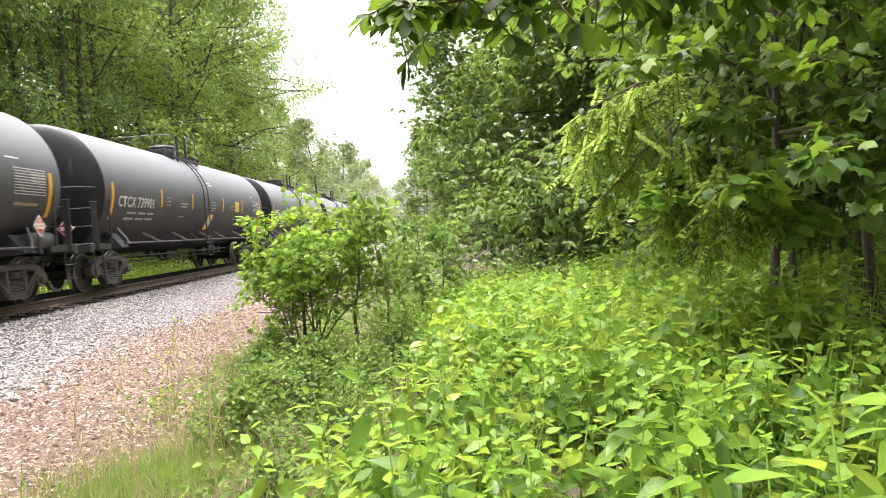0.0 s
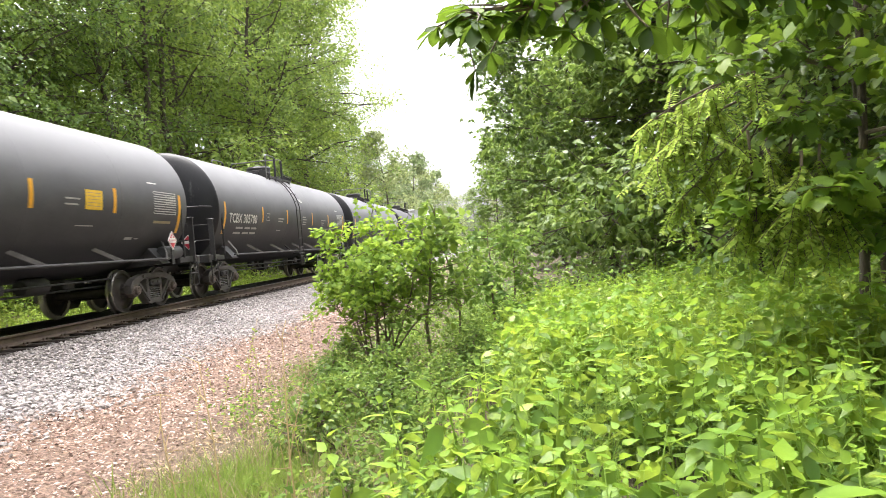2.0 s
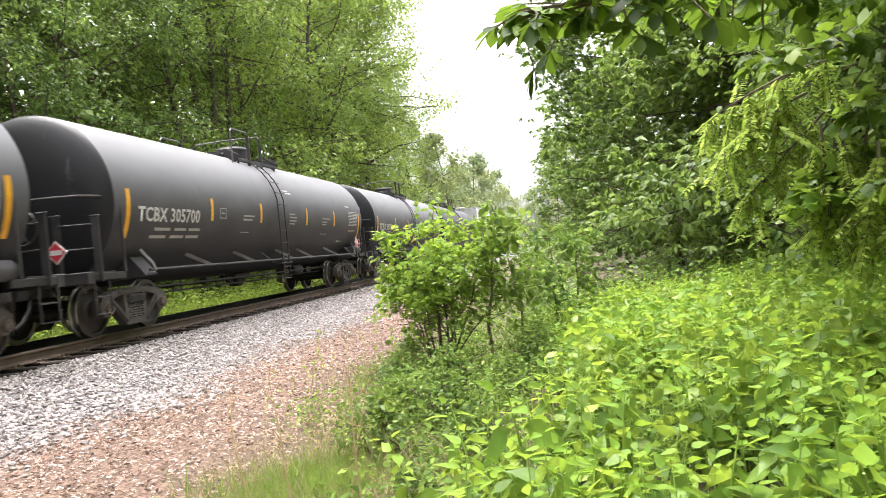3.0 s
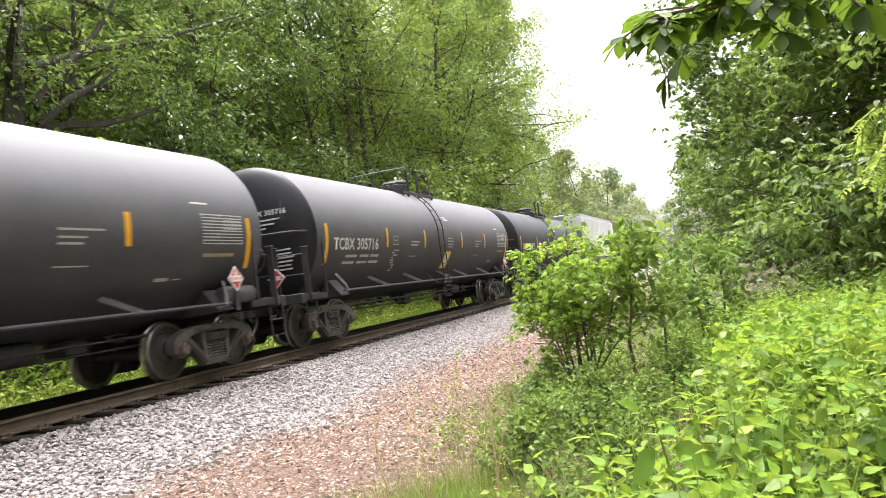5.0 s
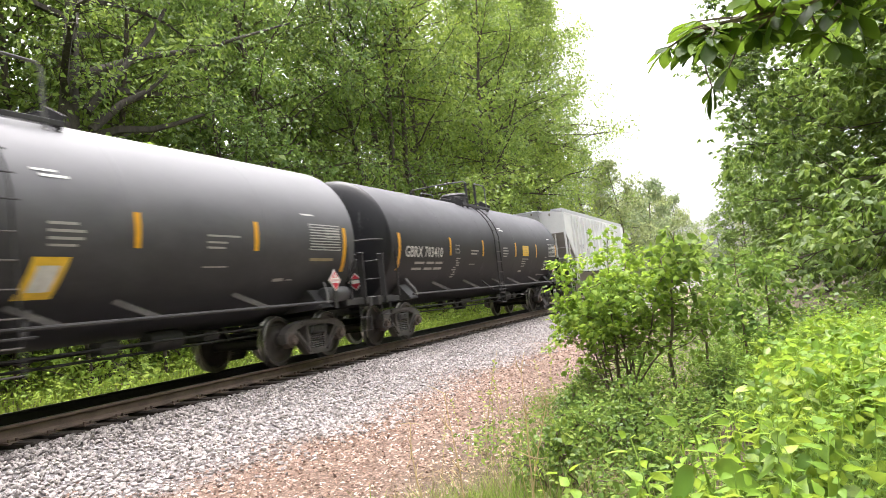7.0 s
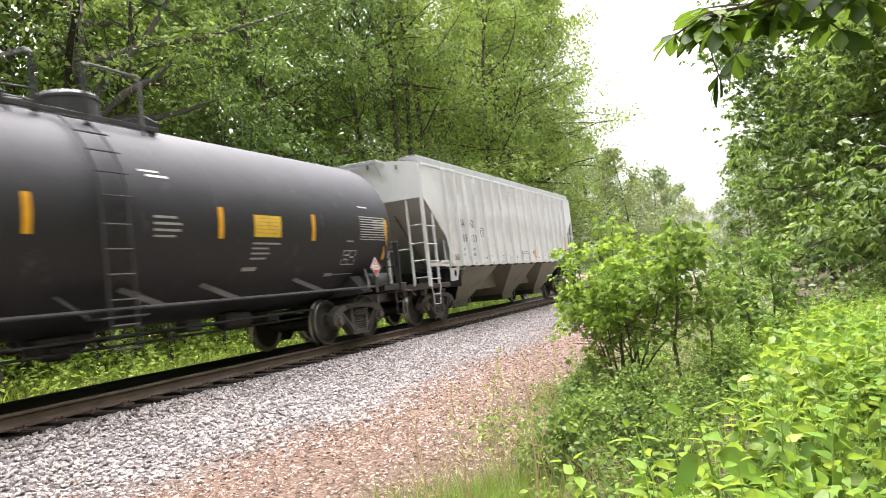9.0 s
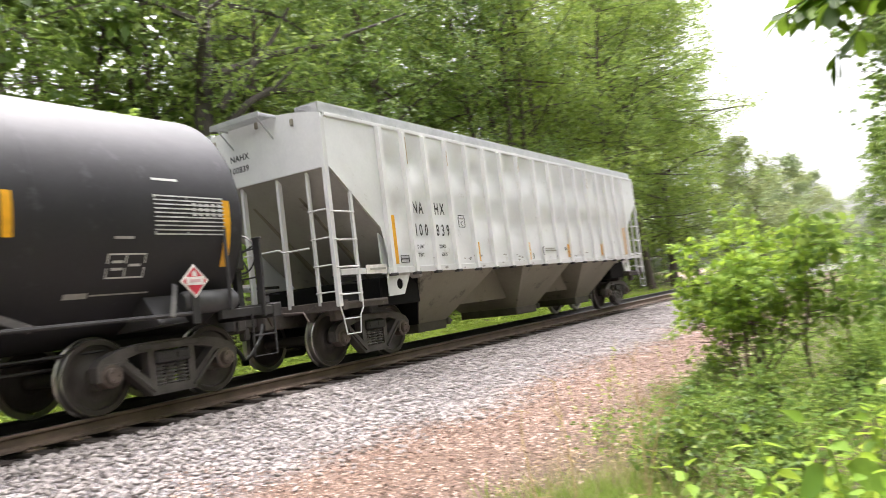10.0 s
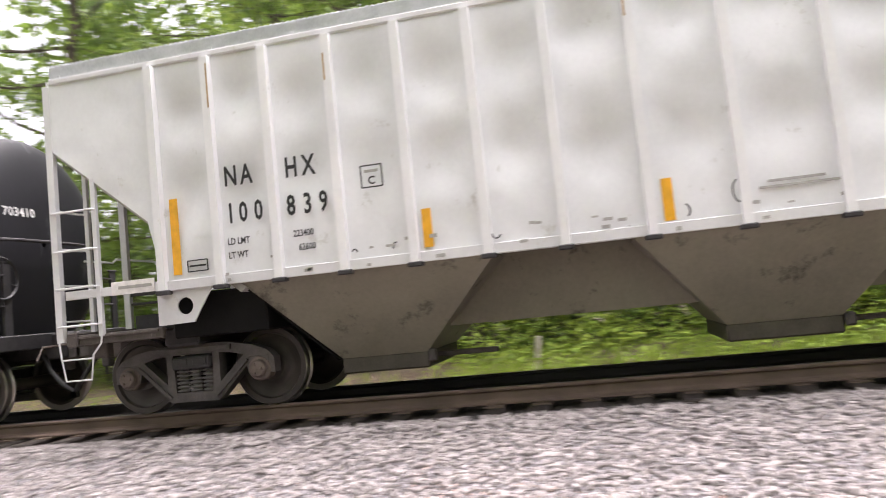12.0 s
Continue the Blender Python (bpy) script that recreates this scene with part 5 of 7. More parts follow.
def spray(rng, centres, n, spread, length, shape, droop=.35, width=1.0, flat=.6, vary=.3):
    """n leaves round each centre, facing mostly up, hanging a little."""
    c = np.repeat(np.asarray(centres, float), n, axis=0)
    off = np.clip(rng.normal(0, 1, c.shape), -1.7, 1.7) * np.array(spread)
    p = c + off
    d = unit(np.column_stack([rng.normal(0, 1, (len(p), 2)), rng.normal(-droop, .45, len(p))]) + .6 * unit(off))
    face = np.column_stack([rng.normal(0, flat, (len(p), 2)), np.ones(len(p))])
    return leaf_arrays(p, d, face, length * rng.uniform(1 - vary, 1 + vary, len(p)), shape, width)


def sprays(rng, tips, n, puff, length, shape, width=1.0, lean=.8, loose=.5, droop=.3, thick=.28):
    """Flat sprays of n leaves round each tip, tilted up and outward from the stem at x = y = 0."""
    tips = np.asarray(tips, float)
    out = unit(tips * np.array([1, 1, 0]) + rng.normal(0, .05, tips.shape))
    nrm = unit(np.array([0, 0, 1.0]) + out * lean + rng.normal(0, loose, tips.shape))
    a = unit(np.cross(nrm, rng.normal(0, 1, tips.shape)))
    b = np.cross(nrm, a)
    size = puff * rng.uniform(.6, 1.35, len(tips))
    rep = lambda q: np.repeat(q, n, axis=0)
    w = rng.uniform(0, 2 * np.pi, len(tips) * n)
    r = np.sqrt(rng.uniform(.02, 1, len(w)))[:, None]
    way = rep(a) * np.cos(w)[:, None] + rep(b) * np.sin(w)[:, None]
    p = rep(tips) + way * r * rep(size)[:, None] + rep(nrm) * (rng.normal(0, thick, len(w)) * rep(size))[:, None]
    p[:, 2] -= (r[:, 0] ** 2) * rep(size) * .35
    d = unit(way + rng.normal(0, .55, p.shape) + np.array([0, 0, -droop]))
    face = rep(nrm) + rng.normal(0, .42, p.shape)
    return leaf_arrays(p, d, face, length * rng.uniform(.65, 1.3, len(p)), shape, width)


def fans(rng, centres, n, spread, length, leaflets=6):
    """Hanging fans of leaflets, n round each centre."""
    c = np.repeat(np.asarray(centres, float), n, axis=0)
    off = np.clip(rng.normal(0, 1, c.shape), -1.6, 1.6) * np.array(spread)
    c = c + off
    axis = unit(np.column_stack([rng.normal(0, .6, (len(c), 2)), rng.normal(-.55, .25, len(c))]) + .4 * unit(off))
    side = unit(np.cross(axis, np.array([0, 0, 1.0])))
    outward = unit(c * np.array([1, 1, 0]) + 1e-3)
    size = length * rng.uniform(.75, 1.3, len(c))
    out = []
    for k in range(leaflets):
        a = (k / (leaflets - 1) - .5) * 3.4
        d = axis * math.cos(a * .8) + side * math.sin(a * .8) + rng.normal(0, .15, c.shape) + np.array([0, 0, -.18])
        face = np.column_stack([rng.normal(0, .4, (len(c), 2)), np.ones(len(c))]) + outward * .9
        out.append(leaf_arrays(c, d, face, size * (1.15 - .25 * abs(a) / 1.7), BLADE, .85))
    return merge(out)


# ---- trees ----
def crooked(rng, p, d, length, steps, wander, lift=0.0):
    pts, d = [np.array(p, float)], np.array(d, float)
    for _ in range(steps):
        d = unit(d + rng.normal(0, wander, 3) + np.array([0, 0, lift]))
        pts.append(pts[-1] + d * length / steps)
    return pts


def tree(name, label, seed, height, base, radius, limbs, leaves, leaf, mat, trunk_r=.17, shape=BLADE, droop=.35, top=.35, width=1.0, puff=.30, rise=.5, bark=None, twigs=6, category="tree", fan=False, keep=.6, lean=.8, loose=.5):
    """A tapered trunk, limbs that fork into twigs, and leaves round the twigs."""
    rng = np.random.default_rng(seed)
    wood = Geo()
    stem = crooked(rng, (0, 0, -.2), (0, 0, 1), height * .97, 9, .05)
    wood.tube(stem, [max(trunk_r * (1 - .9 * i / 9), .02) * (1.25 if i == 0 else 1) for i in range(10)], 8)
    tips = []
    for i in range(limbs):
        u = (i + .6) / limbs
        h = base + (height - base) * u
        k = min(h / (height * .97) * 9, 8.99)
        a, b = stem[int(k)], stem[int(k) + 1]
        p = a + (b - a) * (k - int(k))
        prof = math.sin(math.pi * min(.18 + .82 * u ** .8, 1)) ** .7 * (1 - top) + top * (1 - u)
        ln = radius * max(prof, .18) * rng.uniform(.75, 1.25)
        az = i * 2.4 + rng.normal(0, .4)
        el = rise * (.3 + u) + rng.normal(0, .18)
        limb = crooked(rng, p, (math.cos(az) * math.cos(el), math.sin(az) * math.cos(el), math.sin(el)), ln, 5, .16, -.02)
        r0 = max(trunk_r * (1 - u) * .42, .016)
        wood.tube(limb, [r0 * (1 - .16 * j) for j in range(6)], 4, False)
        for j in range(twigs):
            t = .28 + .72 * (j + rng.uniform(0, 1)) / twigs
            q = limb[int(t * 4.99)] + (limb[int(t * 4.99) + 1] - limb[int(t * 4.99)]) * (t * 4.99 - int(t * 4.99))
            d = unit(limb[5] - limb[0]) + rng.normal(0, .75, 3)
            tw = crooked(rng, q, unit(d), ln * rng.uniform(.22, .42) * (1.2 - .5 * t), 3, .25, -.03)
            wood.tube([tw[0], tw[3]], [.012, .004], 3, False)
            tips += tw[1:]
        tips += limb[3:]
    tips = np.array(tips)
    tips = tips[rng.random(len(tips)) < keep]
    per = max(int(leaves / len(tips)), 1)
    if fan:
        v, f = fans(rng, tips, max(per // 6, 1), (puff, puff, puff * .7), leaf)
    else:
        v, f = sprays(rng, tips, per, puff * 1.5, leaf, shape, width, lean, loose, droop)
    t = thing(name, label, category)
    part("trunk", wood, bark or BARK, t, smooth=60)
    part("crown", swift_mesh("crown", v, f, mat), None, t)
    return t


def plant_out(proto, rows, group="", back=1.0):
    """Copies of a tree at x, y, scale, turn, all set back and grown by one factor; the first takes the tree itself."""
    for i, (x, y, s, r) in enumerate(rows):
        x, y, s = x * back, y * back, s * back
        m = pose(x, y, ground_z(x, y) - .03, 0, 0, r) @ Matrix.Scale(s, 4)
        ob = proto if i == 0 else copy_thing(proto, m)
        if i == 0:
            ob.matrix_basis = m
        tagged(ob, group=group)


WOODS_BACK = 1.05
rnd = random.Random(21)
broad = tree("broadleaf_tree", "tall broadleaf tree with a dense green crown", 1, 17, 2.2, 4.9, 50, 20500, .148, LEAF_FAR, .20, puff=.34, twigs=7, top=.15, keep=.8)
ash = tree("woodland_tree", "slim woodland tree with mid green leaves", 2, 15, 1.8, 4.2, 48, 18500, .146, LEAF_FAR, .15, puff=.33, twigs=7, top=.15, keep=.8)
poplar = tree("poplar_tree", "tall tree with airy pale green crown", 3, 21, 2.4, 5.2, 54, 16500, .20, LEAF_POPLAR, .15, rise=.6, puff=.38, twigs=7, lean=1.0, top=.12, keep=.85)
backer = tree("wood_edge_tree", "tree inside the woods with dark green crown", 4, 17, .5, 5.2, 26, 2000, .50, LEAF_FAR, .2, puff=.6, twigs=3, keep=.9, top=.2)
sapling = tree("understorey_sapling", "young understorey tree with bright leaves", 5, 4.6, .25, 1.9, 18, 1750, .147, LEAF_HICKORY, .05, puff=.22, droop=.5, twigs=4)
plant_out(broad, [(-18.9, 14.2, 1.05, 20), (-17.3, 25.4, 1.16, 80), (-16.5, -3.0, .95, 140), (-17.4, -14.2, 1.0, 310), (-15.8, 78.9, 1.16, 100)], "trees beyond the track", WOODS_BACK)
plant_out(ash, [(-16.4, 20.5, 1.0, 0), (-16.5, 30.9, 1.22, 130), (-17.1, 8.9, .95, 160), (-16.9, 3.5, 1.0, 210), (-17.4, -8.3, 1.05, 270), (-17.4, 71.9, 1.16, 60), (-16.0, 88.8, 1.10, 10)], "trees beyond the track", WOODS_BACK)
plant_out(poplar, [(-18.9, 33.5, 1.0, 310), (-16.6, 43.3, 1.2, 200), (-17.6, 63.4, 1.2, 10), (-16.1, 39.3, 1.15, 250), (-17.2, 53.1, 1.15, 33), (-16.3, 35.3, 1.22, 0), (-16.8, 48.3, 1.15, 100), (-17.8, 58.2, 1.25, 190), (-18.5, 27.2, 1.1, 290), (-18.8, 17.6, .9, 45), (-18.0, 67.2, 1.3, 240), (-19.1, 5.9, .95, 30)], "trees beyond the track", WOODS_BACK)
plant_out(backer, [(-22.5 - 5 * (k % 2) + rnd.uniform(-1, 1), -17 + k * 3.1 + rnd.uniform(-1, 1), rnd.uniform(.78, 1.0) * (1.35 if k > 14 else 1), rnd.uniform(0, 360)) for k in range(32)] + [(-20.8, 9.0, .85, 15), (-21.2, 13.5, 1.0, 115), (-20.6, 18.5, .95, 215), (-20.5, 3.5, .7, 300), (-20.8, -6, .7, 80), (-25.0, 6, 1.05, 100), (-24.6, -9, .8, 40), (-24.8, 14, 1.2, 70), (-21.8, 16.2, 1.15, 33), (-22.5, 11.2, 1.1, 133), (-23.5, 19.5, 1.25, 233), (-28, 9, 1.2, 60), (-19.5, -13.5, .8, 10), (-21, -17.5, .95, 200), (-23, -13, 1.0, 300), (-20, -21, .9, 90), (-24, -3, .9, 45), (-18.8, .6, .75, 15), (-20.6, -1.6, .9, 105), (-21.6, 2.6, .95, 195), (-19.3, -4.2, .8, 285), (-23, .4, 1.0, 330), (-25.5, -1.8, 1.1, 60), (-18.6, 6.4, .8, 150), (-21.5, 23, 1.1, 170), (-24.5, 26, 1.3, 20), (-21.0, 29.5, 1.15, 260)], "woods beyond the track", WOODS_BACK)
plant_out(sapling, [(-16.2 + rnd.uniform(-.7, .5), -16 + k * 1.75 + rnd.uniform(-.6, .6), rnd.uniform(.5, 1.05), rnd.uniform(0, 360)) for k in range(40)], "saplings beyond the track", WOODS_BACK)


# slim tall trees with bare lower trunks
tulip = tree("tulip_tree", "tall slim tree with a long bare trunk and high crown", 12, 23, 11.5, 3.6, 26, 7500, .17, LEAF_POPLAR, .24, rise=.6, puff=.38, twigs=6, top=.2, keep=.85)
plant_out(tulip, [(-16.0, 31.6, 1.0, 0), (-16.0, 32.9, .95, 140), (-16.2, 37.2, 1.05, 60), (-17.2, 1.2, .9, 10)], "tall trees beyond the track", WOODS_BACK)
sumac = tree("sumac_tree", "small bright feathery-leaved tree at the wood's edge", 15, 6.6, 1.2, 2.3, 22, 4200, .17, LEAF_LOCUST, .06, puff=.26, rise=.5, twigs=5, top=.2, fan=True, keep=.7)
plant_out(sumac, [(-14.9, 13.0, 1.0, 0), (-14.8, 15.2, .92, 120), (-14.9, 17.4, .85, 240), (-15.0, 10.6, 1.05, 60)], "small bright trees beyond the track")


cottonwood = tree("cottonwood_tree", "tall spreading tree with pale rustling leaves", 9, 23, 7.0, 5.8, 50, 18000, .20, LEAF_POPLAR, .24, top=.12, rise=.6, puff=.38, lean=1.1, keep=.85)
plant_out(cottonwood, [(-14.3, 47.0, 1.0, 70), (-15.3, 56.0, 1.1, 200), (-14.5, 41, .95, 310)], "trees beyond the track", WOODS_BACK)


distant = tree("distant_tree", "distant round-topped tree with haze in its leaf colour", 10, 16, 1.0, 5.2, 30, 4400, .44, LEAF_HAZE, .2, top=.1, puff=.55, keep=.85)
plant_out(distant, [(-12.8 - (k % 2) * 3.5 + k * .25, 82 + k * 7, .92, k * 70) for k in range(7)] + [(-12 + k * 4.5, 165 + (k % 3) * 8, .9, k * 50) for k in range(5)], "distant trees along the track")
elder = tree("old_tree", "old tree with dark trunk and long bare limbs", 14, 17, 6.5, 4.5, 20, 4600, .105, LEAF_BUSH, .44, top=.2, puff=.34, bark=OLD_BARK)
plant_out(elder, [(-16.9, 15.2, 1.07, 0)])
g = Geo()
for pts in (((0, 0, 7.2), (.2, 1.0, 8.4), (.4, 2.0, 9.6), (.5, 2.9, 11.0)), ((0, .1, 6.7), (.3, .9, 7.5), (.5, 1.7, 8.0), (.6, 2.4, 8.6)), ((0, 0, 8.2), (.0, 2.3, 9.3), (.1, 4.6, 10.1), (.6, 6.9, 11.2), (1.0, 8.6, 12.0))):
    g.tube(pts, [.13, .10, .075, .05, .03][: len(pts)], 7)
part("bare_limb", g, OLD_BARK, elder, "long bare dark limb", 60)


def thicket(name, label, seed, n, x0, x1, y0, y1, top, leaf, mat, per=12):
    """Undergrowth too dense to count: leaves in clumps on thin stems."""
    rng = np.random.default_rng(seed)
    c = ground_points(rng, n, x0, x1, y0, y1)
    c[:, 2] += top * rng.uniform(.05, 1, n) ** 1.2
    v, f = spray(rng, c, per, (.32, .32, .25), leaf, BLADE, .4, 1.05)
    t = thing(name, label, "undergrowth", kind="stuff")
    part("leaves", swift_mesh("leaves", v, f, mat), None, t, kind="stuff")
    g = Geo()
    for x, y, z in c[::4]:
        g.tube([(x + rng.normal(0, .1), y + rng.normal(0, .1), ground_z(x, y) - .05), (x, y, z)], [.012, .005], 4, False)
    part("stems", g, TWIG, t, kind="stuff")


thicket("far_undergrowth", "dense undergrowth at the foot of the woods", 71, 3400, -22.5, -17.2, -30, 66, 3.8, .21, LEAF_FAR)

thicket("deep_undergrowth", "deep undergrowth inside the far woods", 72, 1000, -31.0, -24.0, -40, 60, 5.0, .5, LEAF_FAR, 14)
thicket("trackside_brush", "low brush along the ditch beyond the shrub", 77, 260, -3.0, .3, 16.5, 48, 1.5, .12, LEAF_HICKORY, 16)

# woods on the near side
wall_tree = tree("hickory_tree", "leafy tree at the wood's edge with hanging broad leaves", 6, 12.5, .75, 3.4, 60, 37000, .168, LEAF_HICKORY, .11, top=.5, puff=.30, rise=.35, twigs=7, fan=True, keep=.75)
plant_out(wall_tree, [(3.5, 14.6, 1.0, 0), (4.6, 17.2, 1.0, 75), (3.1, 22.0, 1.0, 140), (2.3, 31.0, .95, 60), (6.2, 13.6, 1.0, 220), (.9, 43.0, .9, 300), (-.7, 58, .85, 20)], "trees beside the weeds")
# copies behind and beside the camera are unseen, added to block light
plant_out(copy_thing(backer, pose(0, 0, 0)), [(9.5 + 4 * (k % 2) + rnd.uniform(-1, 1), -14 + k * 4.2, rnd.uniform(.8, 1.0), rnd.uniform(0, 360)) for k in range(11)] + [(2, -12, .9, 0), (-4, -15, .9, 50), (4, -8, .8, 77), (6.2, 17, .85, 33), (5.0, 21, .8, 133), (8.5, 16, .9, 233), (4.5, 27, .9, 10), (7.5, 29, .95, 100), (10, 24, 1, 190), (3.5, 37, .8, 70), (2.5, 50, .8, 20), (6.3, 20, .9, 90)], "woods behind the weeds")
thicket("bank_brush", "low brush between the weeds and the near woods", 79, 230, -.6, 4.0, 11.5, 19, .7, .11, LEAF_HICKORY, 16)
thicket("near_undergrowth", "shaded undergrowth inside the near woods", 73, 1300, 2.6, 13.0, 9.5, 30, 2.6, .17, LEAF_HICKORY)
# unseen crowns, added to block sky light over the right bank
canopy = tree("canopy_tree", "tall tree out of view, added to shade the weeds", 8, 14, 5.0, 5.2, 30, 9000, .30, LEAF_FAR, .16, top=.15, puff=.5, keep=.95, lean=.3)
plant_out(canopy, [(6.5, 7.2, 1.0, 0), (8.0, 12.4, 1.05, 90), (6.8, 1.5, .95, 200), (1.5, -6.5, 1.0, 300), (10.5, 7, 1.1, 40)], "canopy trees over the weeds")
young = tree("young_tree", "young tree with thin trunk and small shaded leaves", 7, 5.4, 1.7, 1.9, 26, 3800, .115, LEAF_BUSH, .042, shape=OVATE, puff=.26, twigs=5, width=1.1, rise=.25, lean=.5, loose=.35)
plant_out(young, [(3.72, 7.7, 1.0, 0), (4.9, 6.9, 1.1, 120), (3.4, 10.4, 1.1, 230), (5.6, 8.8, 1.2, 300), (5.0, 11.2, 1.3, 60), (4.6, 5.2, 1.0, 200)], "young trees beside the weeds")


# ---- maples with long boughs of large lobed leaves ----
def maple_tree(seed, trunk, r, boughs):
    """A slender leaning trunk; each bough runs from the trunk to a far end, with flat tiers of leaves."""
    rng = np.random.default_rng(seed)
    t = thing("young_maple", "young maple with long boughs of large lobed leaves", "tree", "maples beside the weeds")
    stem = [np.array(p, float) for p in trunk]
    part("trunk", Geo().tube(stem, [r * (1 - .12 * i) for i in range(len(stem))], 9), BARK, t, smooth=60)
    for start, end, wide, n, size in boughs:
        a, b = np.array(start, float), np.array(end, float)
        mid = (a + b) / 2 + np.array([0, 0, .12])
        wood = Geo().tube([a, (a + mid) / 2 + rng.normal(0, .04, 3), mid, (mid + b) / 2 + rng.normal(0, .04, 3), b], [.020, .016, .012, .008, .004], 5)
        side = unit(np.cross(b - a, (0, 0, 1)))
        pts, d, face, ln = [], [], [], []
        for i in range(n):
            u = .25 + .75 * (i + rng.random()) / n
            q = (a + (mid - a) * u * 2) if u < .5 else mid + (b - mid) * (u * 2 - 1)
            m = 1 if i % 2 else -1
            w = side * m * rng.uniform(.2, 1) + unit(b - a) * .5 + np.array([0, 0, rng.normal(-.05, .12)])
            tip = q + w * wide * rng.uniform(.3, 1) * (1.2 - .6 * u)
            wood.tube([q, (q + tip) / 2 + np.array([0, 0, .03]), tip], [.005, .004, .002], 4, False)
            for k in range(int(rng.integers(7, 12))):
                pts.append(q + (tip - q) * (.25 + .75 * k / 10) + rng.normal(0, .04, 3))
                d.append(unit(w + rng.normal(0, .6, 3)) + np.array([0, 0, -.35]))
                face.append(np.array([0, 0, 1.0]) + rng.normal(0, .38, 3))
                ln.append(size * rng.uniform(.42, .95))
        part("bough", wood, TWIG, t, smooth=60)
        v, f = leaf_arrays(np.array(pts), np.array(d), np.array(face), np.array(ln), MAPLE, 1.05)
        # upper boughs and the second maple get the leaf with painted shade
        part("leaves", swift_mesh("leaves", v, f, LEAF_TIER if b[2] < 2.3 and seed == 81 else LEAF_TIER_SHADED), None, t)
    t.matrix_basis = pose(0, 0, 0)


def maples():
    boughs = [((2.9, 6.3, 2.0), (1.65, 5.2, 1.80), .42, 16, .17), ((2.9, 6.3, 1.95), (1.45, 5.0, 1.62), .40, 16, .17), ((2.9, 6.3, 2.35), (1.85, 5.1, 2.2), .45, 16, .16),
              ((2.9, 6.25, 2.7), (1.30, 4.9, 2.62), .5, 20, .15), ((2.9, 6.3, 1.95), (2.0, 4.6, 1.72), .45, 16, .17), ((2.9, 6.3, 1.7), (1.9, 5.1, 1.42), .40, 14, .16), ((2.9, 6.3, 1.6), (2.5, 5.2, 1.40), .45, 14, .16), ((2.95, 6.3, 2.6), (2.35, 4.3, 2.4), .5, 18, .15),
              ((2.95, 6.3, 2.2), (3.5, 4.9, 2.0), .5, 16, .16), ((2.9, 6.3, 3.0), (1.7, 4.6, 2.85), .5, 18, .15), ((2.9, 6.3, 1.75), (2.1, 5.7, 1.52), .35, 10, .16), ((2.95, 6.3, 3.1), (2.9, 4.7, 3.0), .5, 16, .15)]
    maple_tree(81, [(2.84, 6.36, ground_z(2.84, 6.36) - .1), (2.88, 6.33, .9), (2.95, 6.33, 1.9), (2.95, 6.23, 2.85), (2.90, 6.1, 4.2)], .048, boughs)
    boughs = [((3.77, 6.48, 1.9), (1.92, 3.7, 1.84), .42, 15, .15), ((3.77, 6.48, 2.3), (2.6, 4.3, 2.2), .5, 18, .16), ((3.7, 6.46, 2.6), (2.9, 4.2, 2.75), .5, 18, .15), ((3.77, 6.5, 1.8), (2.6, 4.2, 1.62), .5, 16, .17),
              ((3.65, 6.45, 2.8), (3.9, 4.6, 2.8), .5, 16, .15), ((3.77, 6.5, 1.8), (4.4, 5.3, 1.7), .5, 14, .16), ((3.6, 6.4, 3.2), (2.2, 4.7, 3.2), .5, 16, .15)]
    maple_tree(82, [(3.82, 6.46, ground_z(3.82, 6.46) - .1), (3.78, 6.46, 1.16), (3.77, 6.48, 1.86), (3.68, 6.46, 2.6), (3.5, 6.4, 4.0)], .050, boughs)


maples()


